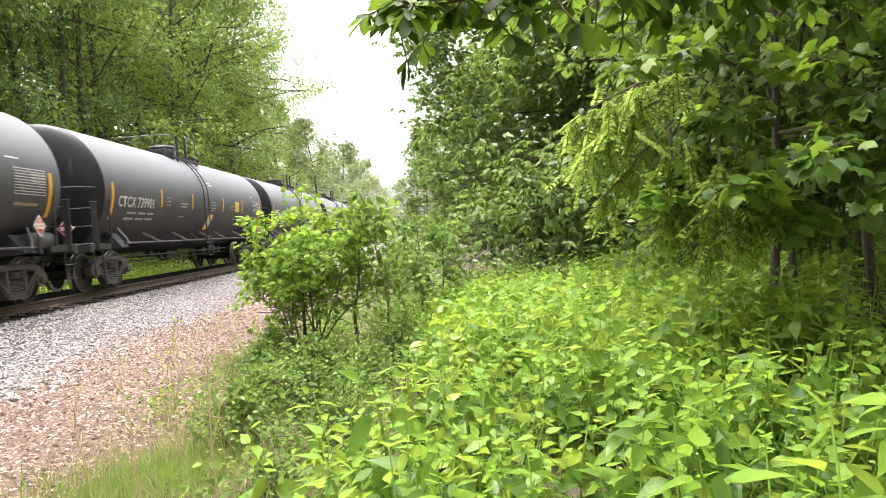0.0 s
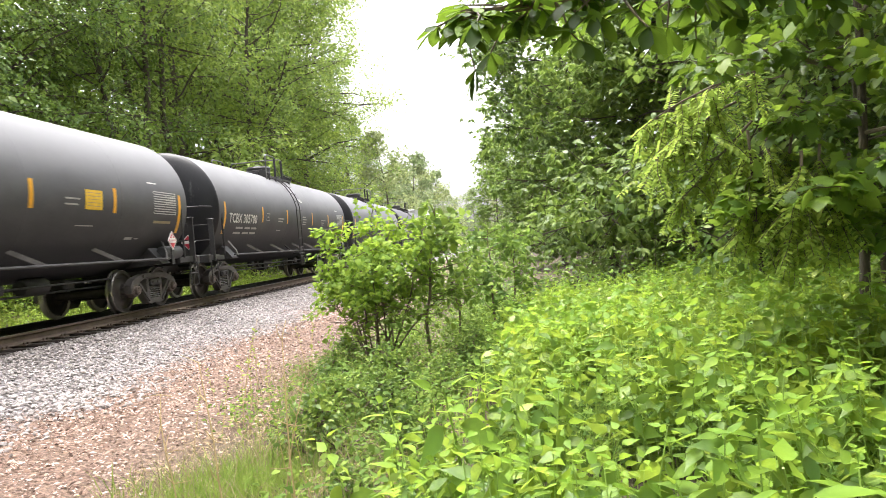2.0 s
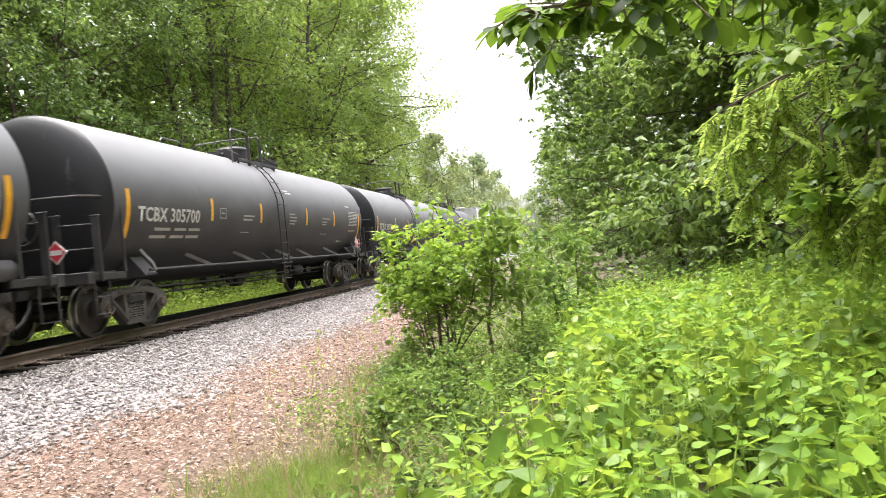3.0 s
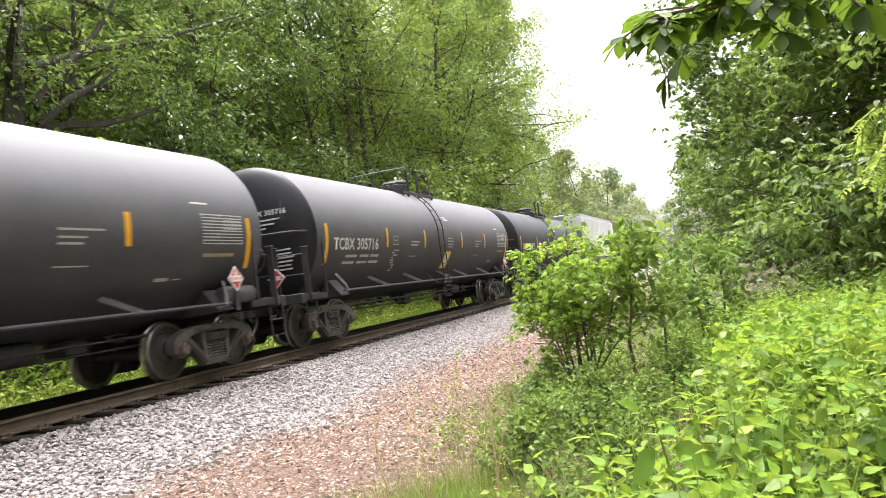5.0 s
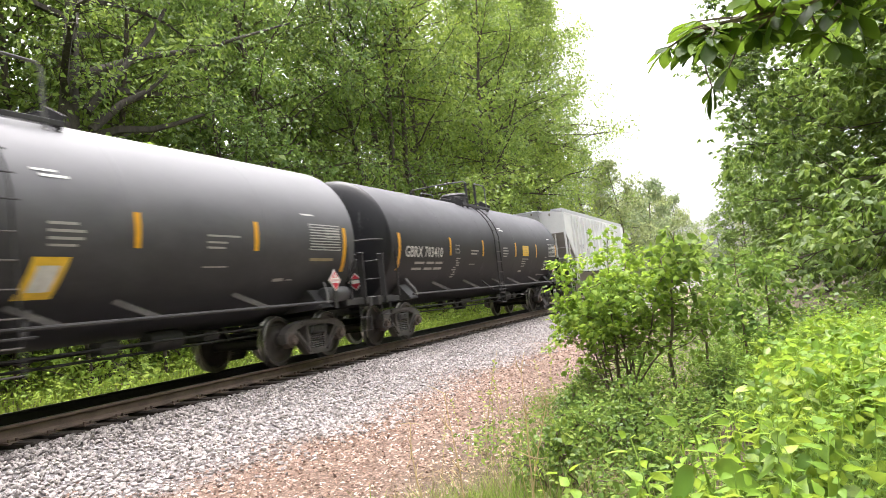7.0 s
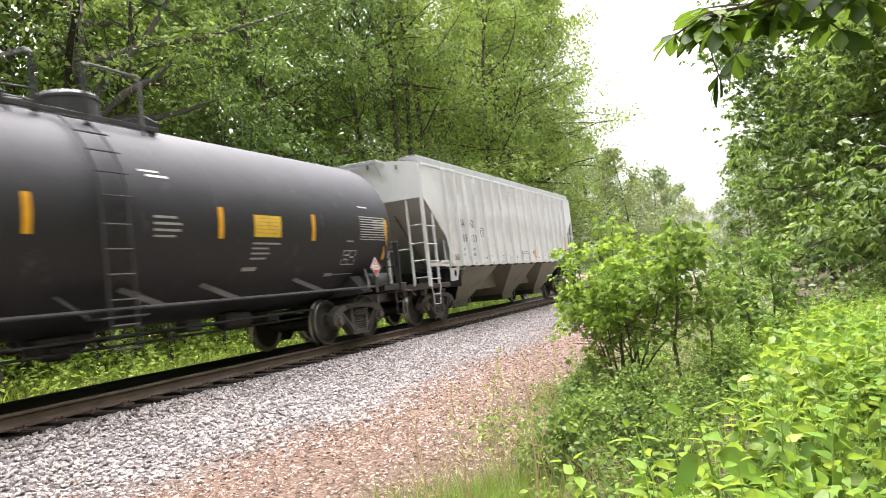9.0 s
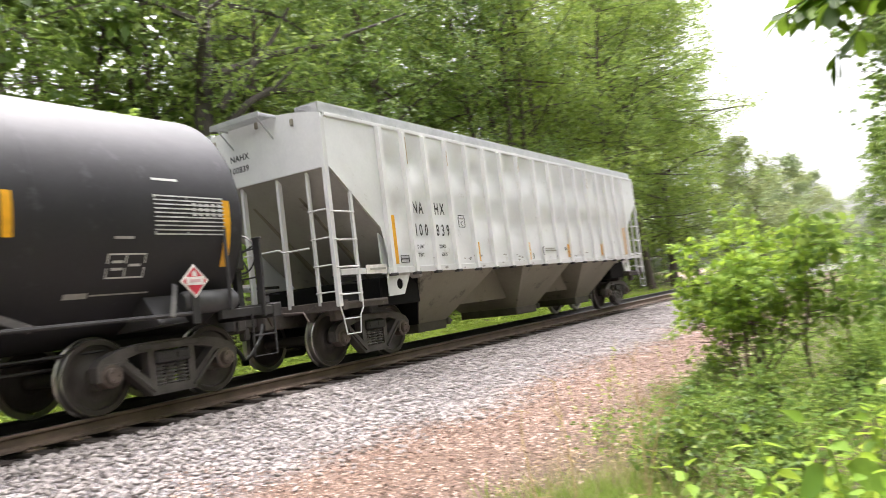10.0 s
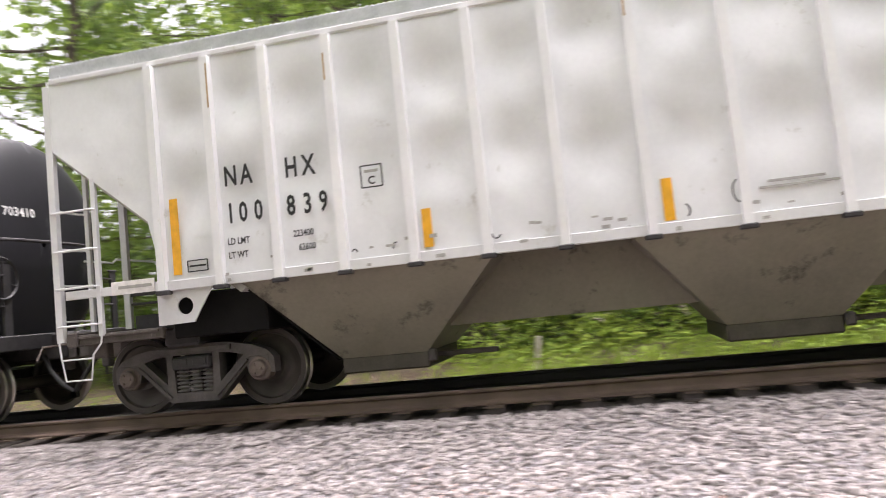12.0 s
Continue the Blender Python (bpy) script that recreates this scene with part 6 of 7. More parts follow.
# ---- the shrub between camera and train ----
def shrub():
    rng = np.random.default_rng(31)
    t = thing("maple_shrub", "many-stemmed shrub with lobed bright green leaves", "shrub")
    tips = []
    for i in range(15):
        a, lean = i * 2.4, rng.uniform(.10, .50)
        st = crooked(rng, (rng.normal(0, .12), rng.normal(0, .12), -.05), (math.cos(a) * lean, math.sin(a) * lean, 1), rng.uniform(1.35, 2.15), 7, .08)
        wood = Geo().tube(st, [.015 - .0015 * j for j in range(8)], 5)
        for j in range(3, 8):
            for _ in range(2):
                d = rng.normal(0, 1, 3) * np.array([1, 1, .30]) + np.array([math.cos(a), math.sin(a), .1]) * .7
                tw = crooked(rng, st[j], unit(d), rng.uniform(.22, .50) * (1.25 - .1 * j), 3, .2)
                wood.tube(tw, [.008, .006, .005, .003], 4, False)
                tips += [tw[2], tw[3]]
        tips.append(st[7])
        part("stem", wood, TWIG, t, smooth=60)
    tips = np.array(tips)
    tips = tips[tips[:, 2] > .72 + .35 * rng.random(len(tips))]
    high = tips[:, 2] > 1.45 + rng.normal(0, .22, len(tips))
    for name, pick, mat in (("leaves", ~high, LEAF_MAPLE), ("young_leaves", high, LEAF_TOP)):
        v, f = sprays(rng, tips[pick], 26, .20, .072, LOBED, .9, .35, .35, .4, .2)
        part(name, swift_mesh(name, v, f, mat), None, t, "yellow-green young leaves" if mat is LEAF_TOP else "")
    t.matrix_basis = pose(-1.70, 8.9, ground_z(-1.70, 8.9))
    # the sapling beside it has one crooked stem
    t2 = thing("sapling", "slender crooked sapling with sparse leaves beside the shrub", "tree")
    st = [np.array(p) for p in ((0, 0, -.05), (.04, 0, .35), (.02, .02, .7), (.10, .02, 1.05), (.13, 0, 1.4), (.20, .03, 1.75), (.24, .02, 2.05))]
    wood, tips = Geo().tube(st, [.024, .022, .019, .016, .012, .008, .004], 6), []
    for j in range(22):
        k = 2 + (j % 4) + rng.random()
        q = st[int(k)] + (st[min(int(k) + 1, 6)] - st[int(k)]) * (k - int(k))
        a = j * 2.4
        tw = crooked(rng, q, (math.cos(a), math.sin(a), .25), rng.uniform(.35, .85) * (1.25 - .12 * k), 4, .15)
        part("twig", Geo().tube(tw, [.008, .006, .005, .004, .002], 4, False), TWIG, t2, smooth=60)
        tips += tw[2:]
    part("stem", wood, TWIG, t2, smooth=60)
    v, f = sprays(rng, tips, 9, .15, .095, OVATE, 1.1, .6, .4, .3, .2)
    part("leaves", swift_mesh("leaves", v, f, LEAF_SAPLING), None, t2)
    t2.matrix_basis = pose(-1.06, 8.6, ground_z(-1.06, 8.6))
    for x, y, s, a in ((-.25, 9.8, .82, 90), (-.75, 10.4, .85, 200), (.0, 11.0, .8, 300)):
        copy_thing(t2, pose(x, y, ground_z(x, y), 0, 0, a) @ Matrix.Scale(s, 4))


shrub()

bush = tree("low_bush", "low dark green bush growing in the verge", 35, .78, .06, .52, 16, 1500, .062, LEAF_BUSH, .011, puff=.10, bark=TWIG, twigs=5, category="bush")
plant_out(bush, [(-1.55, 5.5, .85, 0), (-1.2, 6.4, 1.0, 70), (-1.75, 6.9, .8, 140), (-.9, 5.2, .75, 210), (-1.35, 7.5, 1.1, 300), (-2.0, 7.9, .9, 33), (-.75, 7.3, .9, 95), (-1.1, 4.3, .6, 180), (-.5, 8.3, 1.0, 250), (-2.2, 9.6, .9, 15)], "low bushes in the verge")

# ---- tall weeds ----
def weed_arrays(rng, height):
    """One weed: pairs of ovate leaves up a stem, small pale ones at the top."""
    pts, d, ln, young = [], [], [], []
    n = int(rng.integers(8, 12))
    bend = rng.normal(0, .12, 2)
    big = rng.uniform(.85, 1.2)
    for i in range(n):
        u = .20 + .80 * i / (n - 1)
        c = np.array([bend[0] * u * u, bend[1] * u * u, height * u])
        a = i * 1.57 + rng.normal(0, .35)
        size = .182 * big * (1.0 - .55 * max(u - .55, 0) / .45) * rng.uniform(.7, 1.25)
        for m in (0, math.pi):
            if i < n - 2 and rng.random() < .12:
                continue
            up = rng.normal(-.28, .45) + (.9 if i == n - 1 else .35 if i == n - 2 else 0)
            w = a + m + rng.normal(0, .25)
            pts.append(c + np.array([math.cos(w), math.sin(w), 0]) * rng.uniform(.01, .045))
            d.append((math.cos(w), math.sin(w), up))
            ln.append(size)
            young.append(i >= n - 2)
    stem = [np.array([bend[0] * u * u, bend[1] * u * u, height * u]) for u in (0, .35, .7, 1)]
    return np.array(pts), np.array(d), np.array(ln), np.array(young), stem


def weed_place(rng, n, x0, x1, y0, y1):
    """Free places on the bank; few in the deep shade of the trees."""
    out = []
    while len(out) < n:
        x, y = rng.uniform(x0, x1), rng.uniform(y0, y1)
        edge = (-.45 if y < 4.2 else -.18) + .22 * math.sin(y * 1.3)
        if x < edge or math.hypot(x, y) < 1.35 or (math.hypot(x, y) < 1.8 and rng.random() < .5):
            continue
        if (x > 1.9 + .22 * y or y > 11.5 + x) and rng.random() < .85:
            continue
        if noise.noise(Vector((x * .9, y * .9, 3))) < -.42:
            continue
        out.append((x, y))
    return out


def weeds():
    rng = np.random.default_rng(41)
    protos = []
    for i in range(9):
        p, d, ln, young, stem = weed_arrays(rng, rng.uniform(.58, .98))
        face = np.tile((0, 0, 1.0), (len(p), 1)) + rng.normal(0, .5, (len(p), 3))
        t = thing("tall_weed", "tall green weed with paired ovate leaves", "weed", "weeds along the bank")
        part("stem", Geo().tube(stem, [.0055, .005, .004, .0025], 5), STEM, t, smooth=60)
        for name, pick, mat in (("leaves", ~young, LEAF_WEED), ("young_leaves", young, LEAF_YOUNG)):
            v, f = leaf_arrays(p[pick], d[pick], face[pick], ln[pick], BROAD)
            part(name, swift_mesh(name, v, f, mat), None, t, "pale young leaves" if mat is LEAF_YOUNG else "")
        protos.append((t, p, d, ln, young, stem))
    for k, (x, y) in enumerate(weed_place(rng, 290, -.6, 2.9, 1.3, 4.6)):
        m = pose(x, y, ground_z(x, y) - .02, rng.normal(0, 5), rng.normal(0, 5), rng.uniform(0, 360)) @ Matrix.Scale(rng.uniform(.75, 1.1), 4)
        if k < 9:
            protos[k][0].matrix_basis = m
        else:
            copy_thing(protos[k % 9][0], m)
    # tall ones at the near edge
    for k, (x, y, top) in enumerate(((.96, 1.76, 1.26), (1.22, 2.0, 1.15), (.72, 1.95, 1.02), (1.3, 1.55, 1.10), (-.62, 3.2, 1.02), (-.80, 3.36, .97), (-.29, 3.45, 1.05), (-.42, 3.05, .88), (.35, 2.2, .95))):
        b = protos[(k * 2 + 1) % 9]
        copy_thing(b[0], pose(x, y, ground_z(x, y) - .02, 0, 0, k * 77) @ Matrix.Scale((top - .1) / b[5][-1][2], 4))
    # the rest of the bank, too many to count: the same weed, and goldenrod with narrow leaves
    old, fresh, slim, stems = [], [], [], Geo()
    for k, (x, y) in enumerate(weed_place(rng, 2900, -.8, 8.0, 3.6, 16.0)):
        if y < 4.6 and x < 2.9:
            continue
        o = np.array([x, y, ground_z(x, y)])
        if noise.noise(Vector((x * .7, y * .7, 21))) + rng.normal(0, .25) > (.12 if x < 2.4 else .45):
            h = rng.uniform(.45, .80)
            lean = rng.normal(0, .08, 2)
            n = int(rng.integers(11, 17))
            u = np.linspace(.25, 1, n)
            w = np.arange(n) * 2.4 + rng.normal(0, .4, n)
            p = o + np.column_stack([lean[0] * u * u, lean[1] * u * u, h * u])
            d = np.column_stack([np.cos(w), np.sin(w), .15 + .9 * (u - .4)])
            slim.append(leaf_arrays(p, d, np.tile((0, 0, 1.0), (n, 1)) + rng.normal(0, .4, (n, 3)), .10 * (1.15 - .55 * u) * rng.uniform(.8, 1.2, n), BLADE, .62))
            if y < 9:
                stems.tube([o, o + np.array([lean[0], lean[1], h])], [.005, .0025], 4, False)
            continue
        _, p, d, ln, young, stem = protos[k % 9]
        a, s = rng.uniform(0, 6.28), rng.uniform(.60, 1.10) * (1 - .24 * min(max((y - 5.0) / 3.0, 0), 1))
        r = np.array([[math.cos(a), -math.sin(a), 0], [math.sin(a), math.cos(a), 0], [0, 0, 1]])
        face = np.tile((0, 0, 1.0), (len(p), 1)) + rng.normal(0, .5, (len(p), 3))
        shape = BROAD if y < 6 and x < 4 else OVATE if y < 11 else BLADE
        for chunk, pick in ((old, ~young), (fresh, young)):
            chunk.append(leaf_arrays((p[pick] @ r.T) * s + o, d[pick] @ r.T, face[pick], ln[pick] * s, shape, 1.0 if y < 8 else 1.1))
        if y < 9:
            stems.tube([(r @ q) * s + o for q in stem], [.0055, .005, .004, .0025], 4, False)
    t = thing("weed_bank", "dense bank of tall green weeds", "weeds", kind="stuff")
    part("leaves", swift_mesh("leaves", *merge(old), LEAF_WEED), None, t, kind="stuff")
    part("young_leaves", swift_mesh("young_leaves", *merge(fresh), LEAF_YOUNG), None, t, "pale young leaves", kind="stuff")
    part("goldenrod_leaves", swift_mesh("goldenrod_leaves", *merge(slim), LEAF_VERGE), None, t, "narrow yellow-green leaves", kind="stuff")
    part("stems", stems, STEM, t, kind="stuff")
    # short plants under the weeds
    c = np.array([(x, y, ground_z(x, y)) for x, y in weed_place(rng, 2400, -.7, 5.0, 1.2, 8.0)])
    c[:, 2] += rng.uniform(.03, .30, len(c))
    v, f = spray(rng, c, 10, (.10, .10, .07), .062, BLADE, .0, 1.0, .8)
    tagged(new("weed_understorey", swift_mesh("weed_understorey", v, f, LEAF_DITCH)), "short leafy plants under the weeds", "plants", kind="stuff")


weeds()


# ---- grass and low plants ----
def blades(rng, pts, height, width, lean=.35):
    n = len(pts)
    a = rng.uniform(0, 6.28, n)
    h = height * rng.uniform(.5, 1.2, n)
    side = np.column_stack([np.cos(a), np.sin(a), np.zeros(n)]) * (width * rng.uniform(.6, 1.3, n))[:, None]
    b = rng.uniform(0, 6.28, n)
    tip = np.column_stack([np.cos(b), np.sin(b), np.zeros(n)]) * (h * rng.uniform(.05, lean * 2, n))[:, None]
    up = np.column_stack([np.zeros(n), np.zeros(n), h])
    v = np.stack([pts - side, pts + side, pts + up * .6 + tip * .4 + side * .7, pts + up * .6 + tip * .4 - side * .7, pts + up + tip + side * .1, pts + up + tip - side * .1], 1)
    f = np.array([(0, 1, 2, 3), (3, 2, 4, 5)])[None] + (np.arange(n) * 6)[:, None, None]
    return v.reshape(-1, 3), f.reshape(-1, 4)


def grass_field(name, label, rng, pts, height, width, mat, lean=.35):
    v, f = blades(rng, pts, height, width, lean)
    return tagged(new(name, swift_mesh(name, v, f, mat)), label, "grass", kind="stuff")


def grounds():
    rng = np.random.default_rng(51)
    edge = lambda x, y: (x > -2.3 + .5 * edge_wobble(y * .7 + 2) + rng.normal(0, .25, len(x)))
    near = ground_points(rng, 2800, -3.6, 1.5, 1.6, 16, edge)
    near = near[(np.hypot(near[:, 0], near[:, 1]) > 1.2) & ((near[:, 0] > -1.2) | (near[:, 1] > 5.5))]
    near = near[np.array([noise.noise(Vector((x * .8, y * .8, 9))) for x, y, _ in near]) > rng.uniform(-.35, .35, len(near))]
    grass_field("verge_grass", "low mixed green grass along the verge", rng, near, .13, .004, GRASS)
    tall = ground_points(rng, 1600, -2.4, -.1, 3.2, 11)
    tall = tall[np.array([noise.noise(Vector((x * .9, y * .9, 15))) for x, y, _ in tall]) > rng.uniform(-.2, .4, len(tall))]
    grass_field("tall_grass", "loose tall grass among the verge plants", rng, tall, .36, .0035, GRASS, .3)
    between = np.array([(x, y, ground_z(x, y)) for x, y in weed_place(rng, 7500, -.6, 4.0, 1.3, 11.0)])
    grass_field("weed_grass", "fine pale green grass between the weeds", rng, between, .42, .0035, GRASS, .35)
    c = np.array([(-2.3, 4.9), (-2.0, 5.2), (-1.8, 5.5), (-2.2, 4.55), (-1.65, 5.0), (-1.95, 4.75)])
    k = rng.integers(0, len(c), 3000)
    p = c[k] + rng.normal(0, .24, (3000, 2))
    grass_field("grass_clump", "bright green grass clump at the dirt's edge", rng, np.array([(x, y, ground_z(x, y)) for x, y in p]), .17, .0035, GRASS, .5)
    c = np.vstack([rng.uniform((-2.5, 3.2), (-.8, 5.4), (18, 2)), rng.uniform((-2.7, 6.6), (-1.7, 9.5), (14, 2))])
    k = rng.integers(0, len(c), 1500)
    p = c[k] + rng.normal(0, .16, (1500, 2))
    grass_field("dry_grass", "thin dry straw-coloured stalks", rng, np.array([(x, y, ground_z(x, y)) for x, y in p]), .34, .0028, DRY_GRASS, .5)
    far = ground_points(rng, 24000, -17.6, -10.7, -16, 40)
    far = far[np.array([noise.noise(Vector((x * .55, y * .55, 31))) for x, y, _ in far]) > rng.uniform(-.5, .15, len(far))]
    bare = lambda p: (p[:, 1] < -.18 * (-9.2 - p[:, 0]) * 1.0 - 2.2 + .8 * edge_wobble(p[:, 0] * 1.7)) & (rng.random(len(p)) < .88)
    far = far[~bare(far)]
    grass_field("far_verge_grass", "bright grass beyond the track", rng, far, .34, .014, LEAF_VERGE)
    # low leafy plants in the ditch and beyond the track
    c = np.vstack([ground_points(rng, 900, -1.9, -.1, 5.6, 14), ground_points(rng, 260, -2.9, -1.6, 6, 16), ground_points(rng, 90, -1.3, -.4, 2.6, 5.4)])
    c = c[np.array([noise.noise(Vector((x * 1.1, y * 1.1, 5))) for x, y, _ in c]) > rng.uniform(-.45, .25, len(c))]
    c[:, 2] += rng.uniform(.03, .55, len(c)) ** 1.3 * np.clip((c[:, 0] + 3.0) / 1.2, .3, 1)
    v, f = spray(rng, c, 26, (.085, .085, .09), .055, BLADE, .2, 1.1)
    tagged(new("ditch_plants", swift_mesh("ditch_plants", v, f, LEAF_DITCH)), "low leafy plants in the ditch", "plants", kind="stuff")
    c = ground_points(rng, 3600, -19.0, -11.6, -18, 42)
    c = c[(c[:, 0] < -13.2) | (rng.random(len(c)) < .6)]
    c = c[~bare(c)]
    c[:, 2] += rng.uniform(.1, .95, len(c)) * np.clip((-11.6 - c[:, 0]) / 2.4, .35, 1)
    v, f = spray(rng, c, 12, (.20, .20, .16), .12, BLADE, .1, 1.1)
    tagged(new("far_verge_plants", swift_mesh("far_verge_plants", v, f, LEAF_VERGE)), "leafy plants on the verge beyond the track", "plants", kind="stuff")
    # fallen leaves, bark and chips on the dirt strip
    keep = lambda x, y: (x > -5.3 + edge_wobble(y) + rng.normal(0, .3, len(x))) & (x < -2.2 + .5 * edge_wobble(y * .7 + 2) + rng.normal(0, .5, len(x))) & (rng.uniform(0, 1, len(x)) < np.clip(9 / (2 + np.abs(y - 4)), .15, 1))
    c = ground_points(rng, 120000, -6.4, -.8, -8, 30, keep)
    c[:, 2] += rng.uniform(.004, .025, len(c))
    w = np.column_stack([rng.normal(0, 1, (len(c), 2)), rng.normal(0, .25, len(c))])
    face = np.column_stack([rng.normal(0, .6, (len(c), 2)), np.ones(len(c))])
    v, f = leaf_arrays(c, w, face, rng.uniform(.018, .065, len(c)), BLADE, .8)
    tagged(new("leaf_litter", swift_mesh("leaf_litter", v, f, LITTER)), "dry reddish leaf litter on the dirt strip", "litter", kind="stuff")
    # straw lying on the verge
    c = ground_points(rng, 5200, -2.9, -.5, 2.0, 11)
    c[:, 2] += .02
    w = np.column_stack([rng.normal(0, 1, (len(c), 2)), rng.normal(.1, .15, len(c))])
    v, f = leaf_arrays(c, w, np.tile((0, 0, 1.0), (len(c), 1)), rng.uniform(.08, .30, len(c)), BLADE, .05)
    c2 = ground_points(rng, 7000, -17.5, -11.2, -18, -2)
    c2[:, 2] += .03
    w = np.column_stack([rng.normal(0, 1, (len(c2), 2)), rng.normal(.15, .2, len(c2))])
    v2, f2 = leaf_arrays(c2, w, np.tile((0, 0, 1.0), (len(c2), 1)), rng.uniform(.15, .45, len(c2)), BLADE, .07)
    tagged(new("far_straw", swift_mesh("far_straw", v2, f2, DRY_GRASS)), "dry straw on bare tan soil beyond the track", "straw", kind="stuff")
    tagged(new("fallen_straw", swift_mesh("fallen_straw", v, f, DRY_GRASS)), "fallen dry straw on the verge", "straw", kind="stuff")
    # single dry stalks
    for x, y, h, lean in ((-1.35, 3.25, 1.15, -9), (-1.05, 3.3, 1.2, -6), (-1.75, 3.6, .95, -12), (-1.5, 4.4, .9, 5)):
        r = np.random.default_rng(int(-x * 100))
        st = crooked(r, (0, 0, 0), (math.sin(radians(lean)), .1, 1), h, 6, .04)
        s = thing("dry_stalk", "thin dry weed stalk standing in the verge", "stalk", "dry stalks")
        g = Geo().tube(st, [.006, .005, .005, .004, .004, .003, .002], 5)
        for q in st[3:]:
            for _ in range(2):
                g.tube(crooked(r, q, unit(r.normal(0, 1, 3) + np.array([0, 0, 1.2])), .10, 2, .2), [.003, .002, .0015], 4)
        part("stalk", g, DRY, s)
        s.matrix_basis = pose(x, y, ground_z(x, y))


grounds()


def stake():
    t = thing("marker_stake", "weathered pale wooden stake leaning in the grass", "stake")
    part("post", Geo().bar((0, 0, -.2), (0, .16, .85), .09, .05, (1, 0, 0), .01), STAKE_WOOD, t)
    t.matrix_basis = pose(-13.2, -1.45, ground_z(-13.2, -1.45))


stake()


def sprigs():
    """Thin yellow-green weeds standing single along the edge of the dirt."""
    rng = np.random.default_rng(57)
    protos = []
    for i in range(3):
        st = crooked(rng, (0, 0, 0), (rng.normal(0, .12), rng.normal(0, .12), 1), .62, 6, .06)
        t = thing("verge_sprig", "thin weed with small yellow-green leaves at the dirt's edge", "weed", "sprigs along the dirt")
        part("stalk", Geo().tube(st, [.0045, .004, .0035, .003, .0025, .002, .0015], 5), DRY, t, smooth=60)
        n = 18
        u = rng.uniform(.4, 1, n)
        p = np.array([st[min(int(k * 6), 5)] + (st[min(int(k * 6), 5) + 1] - st[min(int(k * 6), 5)]) * (k * 6 - min(int(k * 6), 5)) for k in u])
        d = np.column_stack([rng.normal(0, 1, (n, 2)), rng.normal(.5, .3, n)])
        v, f = leaf_arrays(p, d, np.tile((0, 0, 1.0), (n, 1)) + rng.normal(0, .4, (n, 3)), .036 * rng.uniform(.6, 1.3, n), BLADE, .8)
        part("leaves", swift_mesh("leaves", v, f, LEAF_VERGE), None, t)
        protos.append(t)
    spots = [(rng.uniform(-3.1, -2.2), y, rng.uniform(.6, 1.25)) for y in np.linspace(6.2, 9.6, 15)] + [(-2.75, 5.9, .8), (-2.5, 4.4, .5), (-2.65, 4.1, .45), (-1.5, 4.6, 1.0), (-1.25, 4.2, .9)]
    for k, (x, y, s) in enumerate(spots):
        m = pose(x, y, ground_z(x, y) - .01, 0, 0, k * 71) @ Matrix.Scale(s, 4)
        if k < 3:
            protos[k].matrix_basis = m
        else:
            copy_thing(protos[k % 3], m)


sprigs()


# ---- branches hanging into view near the camera ----
def overhead_branch():
    rng = np.random.default_rng(61)
    t = thing("overhanging_branch", "low hickory branch with broad leaflets overhead", "branch")
    wood = Geo()
    limb = [np.array(p) for p in ((2.8, 3.4, 2.80), (1.9, 3.05, 2.60), (1.15, 2.8, 2.49), (.52, 2.60, 2.42), (-.08, 2.51, 2.37))]
    wood.tube(limb, [.035, .028, .02, .012, .006], 6)
    pts, d, ln = [], [], []

    def fan(q, way, size):
        """Five leaflets from one stalk."""
        way = unit(way)
        side = unit(np.cross(way, (0, 0, 1)))
        for k, (a, s) in enumerate(((0, 1.1), (.7, 1.0), (-.7, 1.0), (1.5, .7), (-1.5, .7))):
            pts.append(q)
            d.append(way * math.cos(a) + side * math.sin(a) + np.array([0, 0, -.35]))
            ln.append(size * s * rng.uniform(.85, 1.15))

    for i in range(len(limb) - 1):
        for j in range(36 if i > 1 else 27):
            q = limb[i] + (limb[i + 1] - limb[i]) * rng.uniform(0, 1)
            w = unit(np.array([rng.normal(-.2, .8), rng.normal(-.1, .6), rng.normal(.0, .40)]))
            tw = crooked(rng, q, w, rng.uniform(.10, .32), 3, .2, -.08)
            wood.tube(tw, [.006, .005, .004, .003], 4, False)
            fan(tw[-1], tw[-1] - tw[-2], .104)
            if rng.random() < .6:
                fan(tw[2], rng.normal(0, 1, 3) + np.array([0, 0, -.3]), .096)
    tw = crooked(rng, limb[-1], (.15, 0, -1), .20, 3, .1)
    wood.tube(tw, [.005, .004, .003, .003], 4, False)
    fan(tw[-1], np.array([-.3, -.2, -.8]), .095)
    fan(tw[1], np.array([.6, -.3, -.5]), .09)
    fan(limb[-1], np.array([-.8, -.1, -.1]), .11)
    part("limb", wood, TWIG, t, smooth=60)
    p = np.array(pts)
    v, f = leaf_arrays(p, np.array(d), np.tile((0, 0, 1.0), (len(p), 1)) + rng.normal(0, .35, (len(p), 3)), np.array(ln), LEAFLET, .95)
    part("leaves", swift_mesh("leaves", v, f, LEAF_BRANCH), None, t)


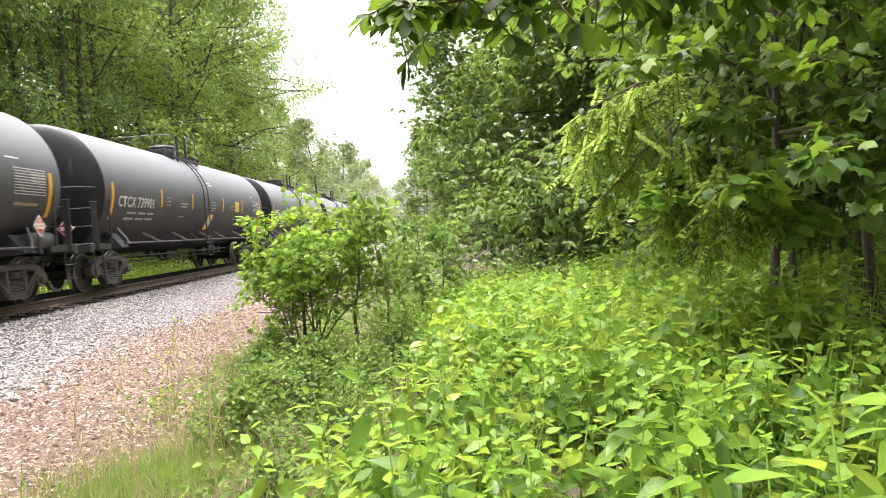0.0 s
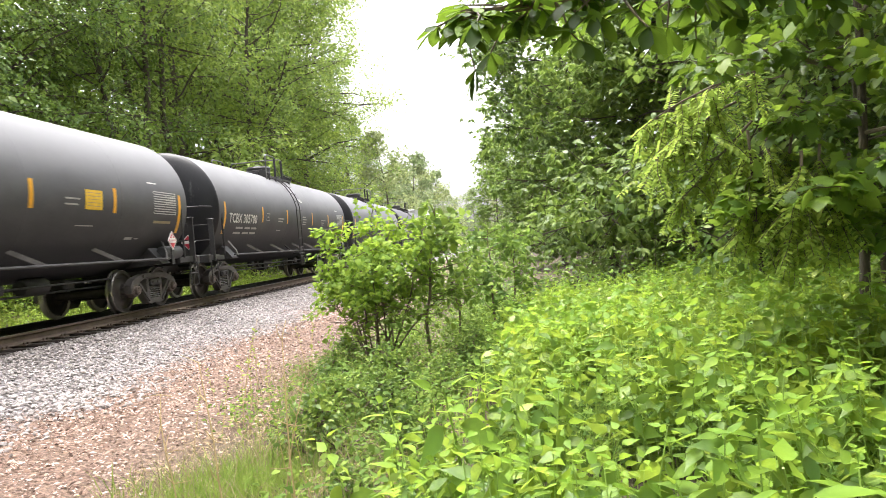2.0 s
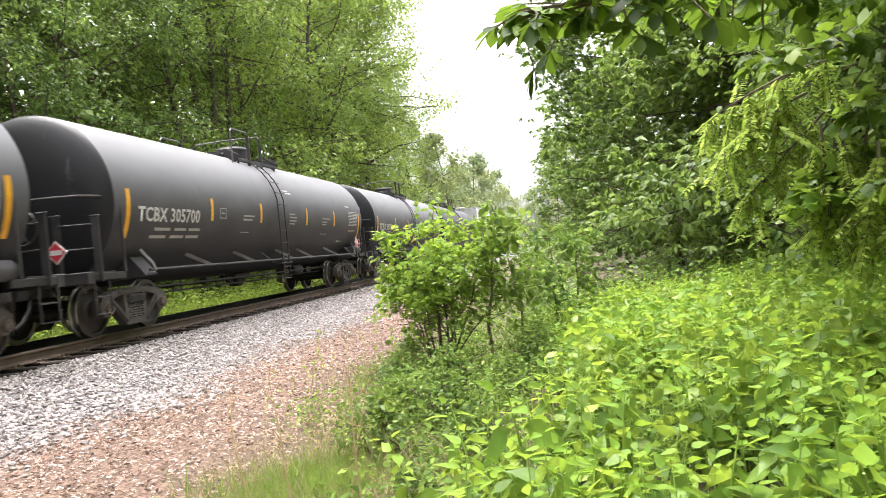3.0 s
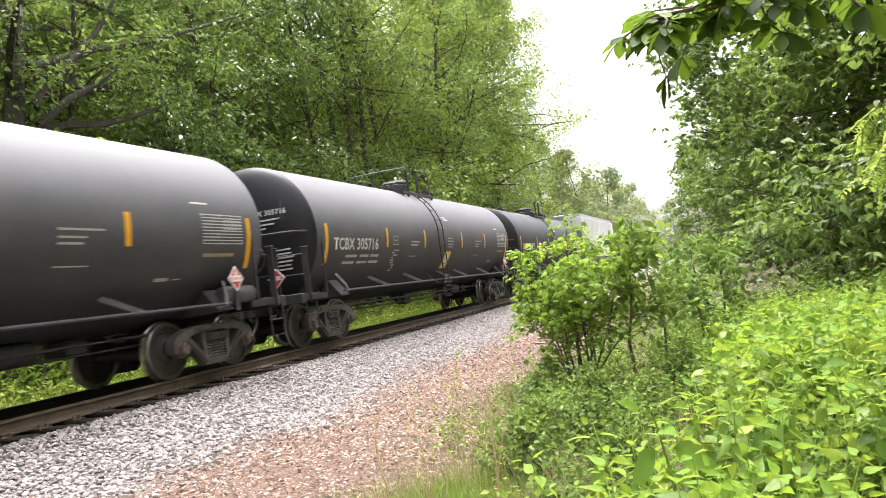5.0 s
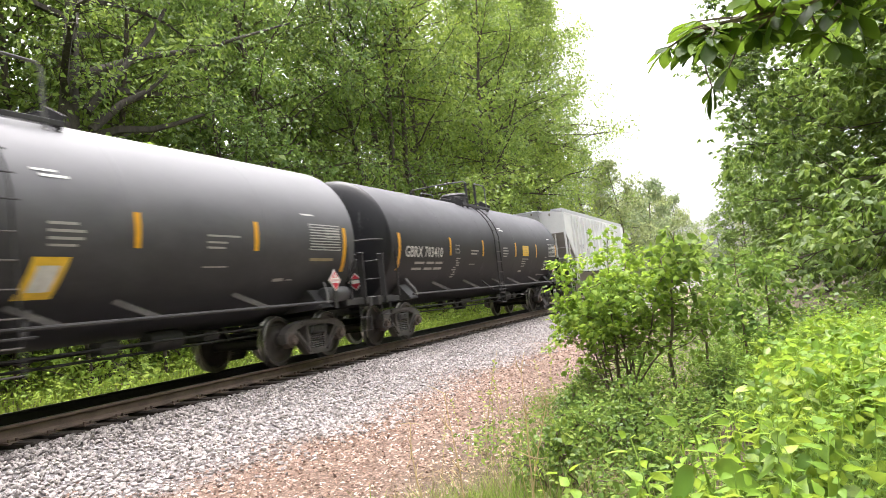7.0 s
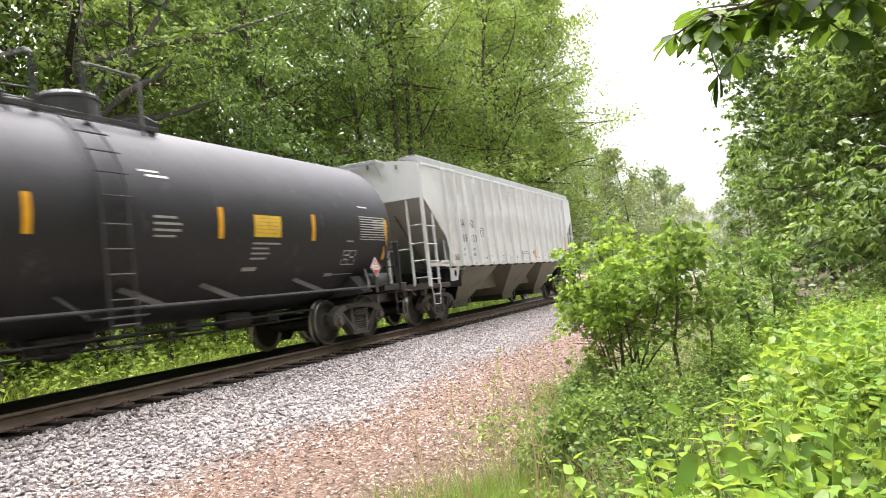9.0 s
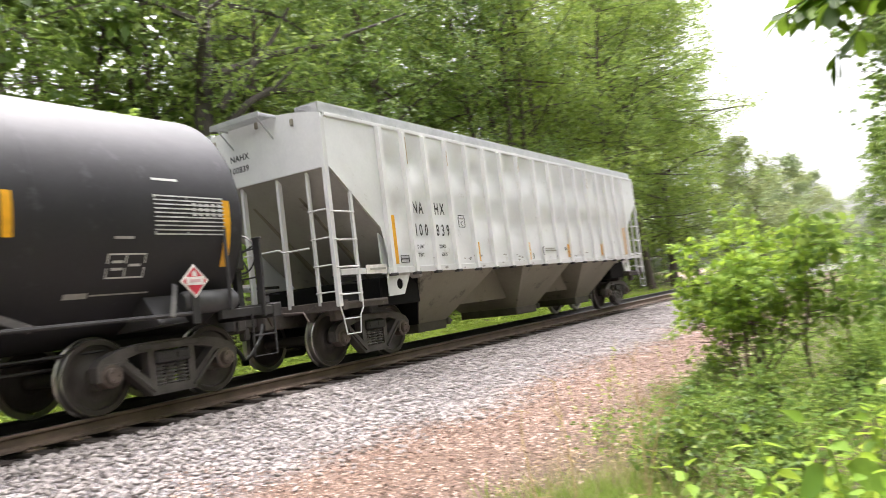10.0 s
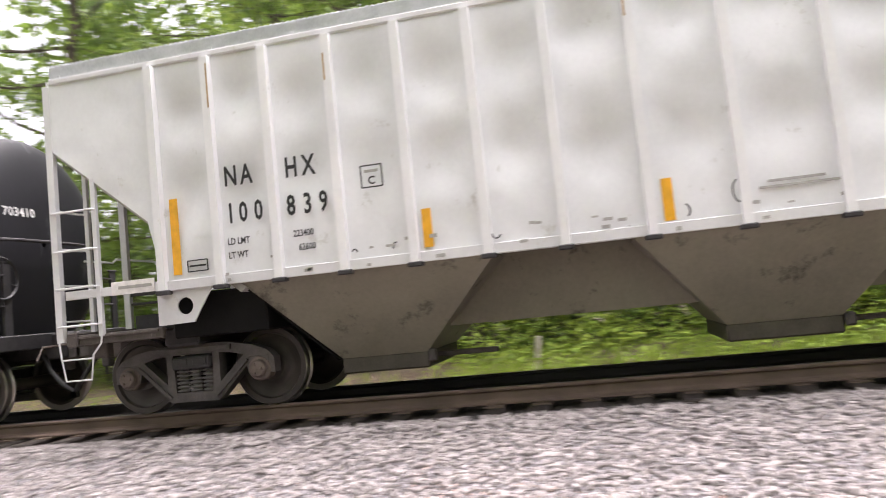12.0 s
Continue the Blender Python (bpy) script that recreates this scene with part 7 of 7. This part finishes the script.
def locust_branch():
    rng = np.random.default_rng(63)
    t = thing("locust_branch", "drooping branches of a locust tree with feathery leaves", "branch")
    wood, ch = Geo(), []
    for (x, y, z), (dx, dy, dz), ln in (((1.65, 5.5, 2.60), (-.8, -.1, -.1), .65), ((1.75, 5.6, 2.45), (-.8, -.1, -.25), .75), ((1.85, 5.6, 2.30), (-.6, -.2, -.5), .75), ((1.95, 5.5, 2.25), (-.4, -.15, -.8), .7),
                                       ((1.72, 5.3, 2.20), (-.15, -.2, -.9), .65), ((1.85, 5.3, 2.10), (-.2, -.2, -.9), .65), ((2.05, 5.4, 2.15), (-.2, -.25, -.9), .65), ((1.95, 5.0, 2.0), (-.25, -.1, -.8), .5), ((2.1, 5.8, 2.7), (-.8, -.1, .0), .9), ((2.15, 5.2, 2.05), (-.2, -.2, -.9), .55)):
        br = crooked(rng, (x, y, z), unit(np.array([dx, dy, dz])), ln, 6, .10, -.08)
        wood.tube(br, [.012, .010, .008, .007, .005, .004, .003], 5)
        for q in br[1:]:
            for _ in range(6):
                w = unit(rng.normal(0, .5, 3) + np.array([-.20, -.25, -.95]))
                rachis = crooked(rng, q, w, rng.uniform(.26, .42), 5, .08, -.12)
                wood.tube(rachis, .0025, 3, False)
                base, tip = rachis[0], rachis[-1]
                ax = unit(tip - base)
                side = unit(np.cross(ax, rng.normal(0, .3, 3) + np.array([0, 0, 1])))
                ps = np.array([base + (tip - base) * (k / 12) for k in range(1, 13) for _ in (0, 1)])
                ds = np.array([side * m + ax * .35 + np.array([0, 0, -.25]) for k in range(1, 13) for m in (1, -1)])
                ch.append(leaf_arrays(ps, ds, np.tile((0, 0, 1.0), (24, 1)) + rng.normal(0, .45, (24, 3)), rng.uniform(.045, .066, 24), BLADE, 1.0))
    v, f = merge(ch)
    part("limb", wood, TWIG, t, smooth=60)
    part("leaves", swift_mesh("leaves", v, f, LEAF_LOCUST), None, t)


overhead_branch()
locust_branch()


# ---- the train rolls by ----
ROLLED = ((0, -11.441), (0.5, -7.700), (1, -3.958), (1.5, -0.215), (2, 3.529), (2.5, 7.275), (4.5, 22.270), (5, 26.030), (5.5, 29.796), (6, 33.563), (6.5, 37.328), (7, 41.093), (9, 56.166), (9.5, 59.941), (10, 63.705), (10.5, 67.463), (11, 71.208), (11.5, 74.943), (12, 78.674))


def rolled(t):
    for (t0, a), (t1, b) in zip(ROLLED, ROLLED[1:]):
        if t <= t1:
            return a + (b - a) * (t - t0) / (t1 - t0)
    return ROLLED[-1][1]


def motions():
    turn_rows = [k * .08 for k in range(151)]
    for car, y0 in CARS:
        walk(car, [(t, pose(TRACK_X, y0 - s, RAIL_Z)) for t, s in ROLLED])
        for ob in car.children_recursive:
            if ob.name.startswith("wheelset"):
                x, y, z = ob.location
                walk(ob, [(t, pose(x, y, z, math.degrees(rolled(t) / WHEEL_R) % 360)) for t in turn_rows])


motions()
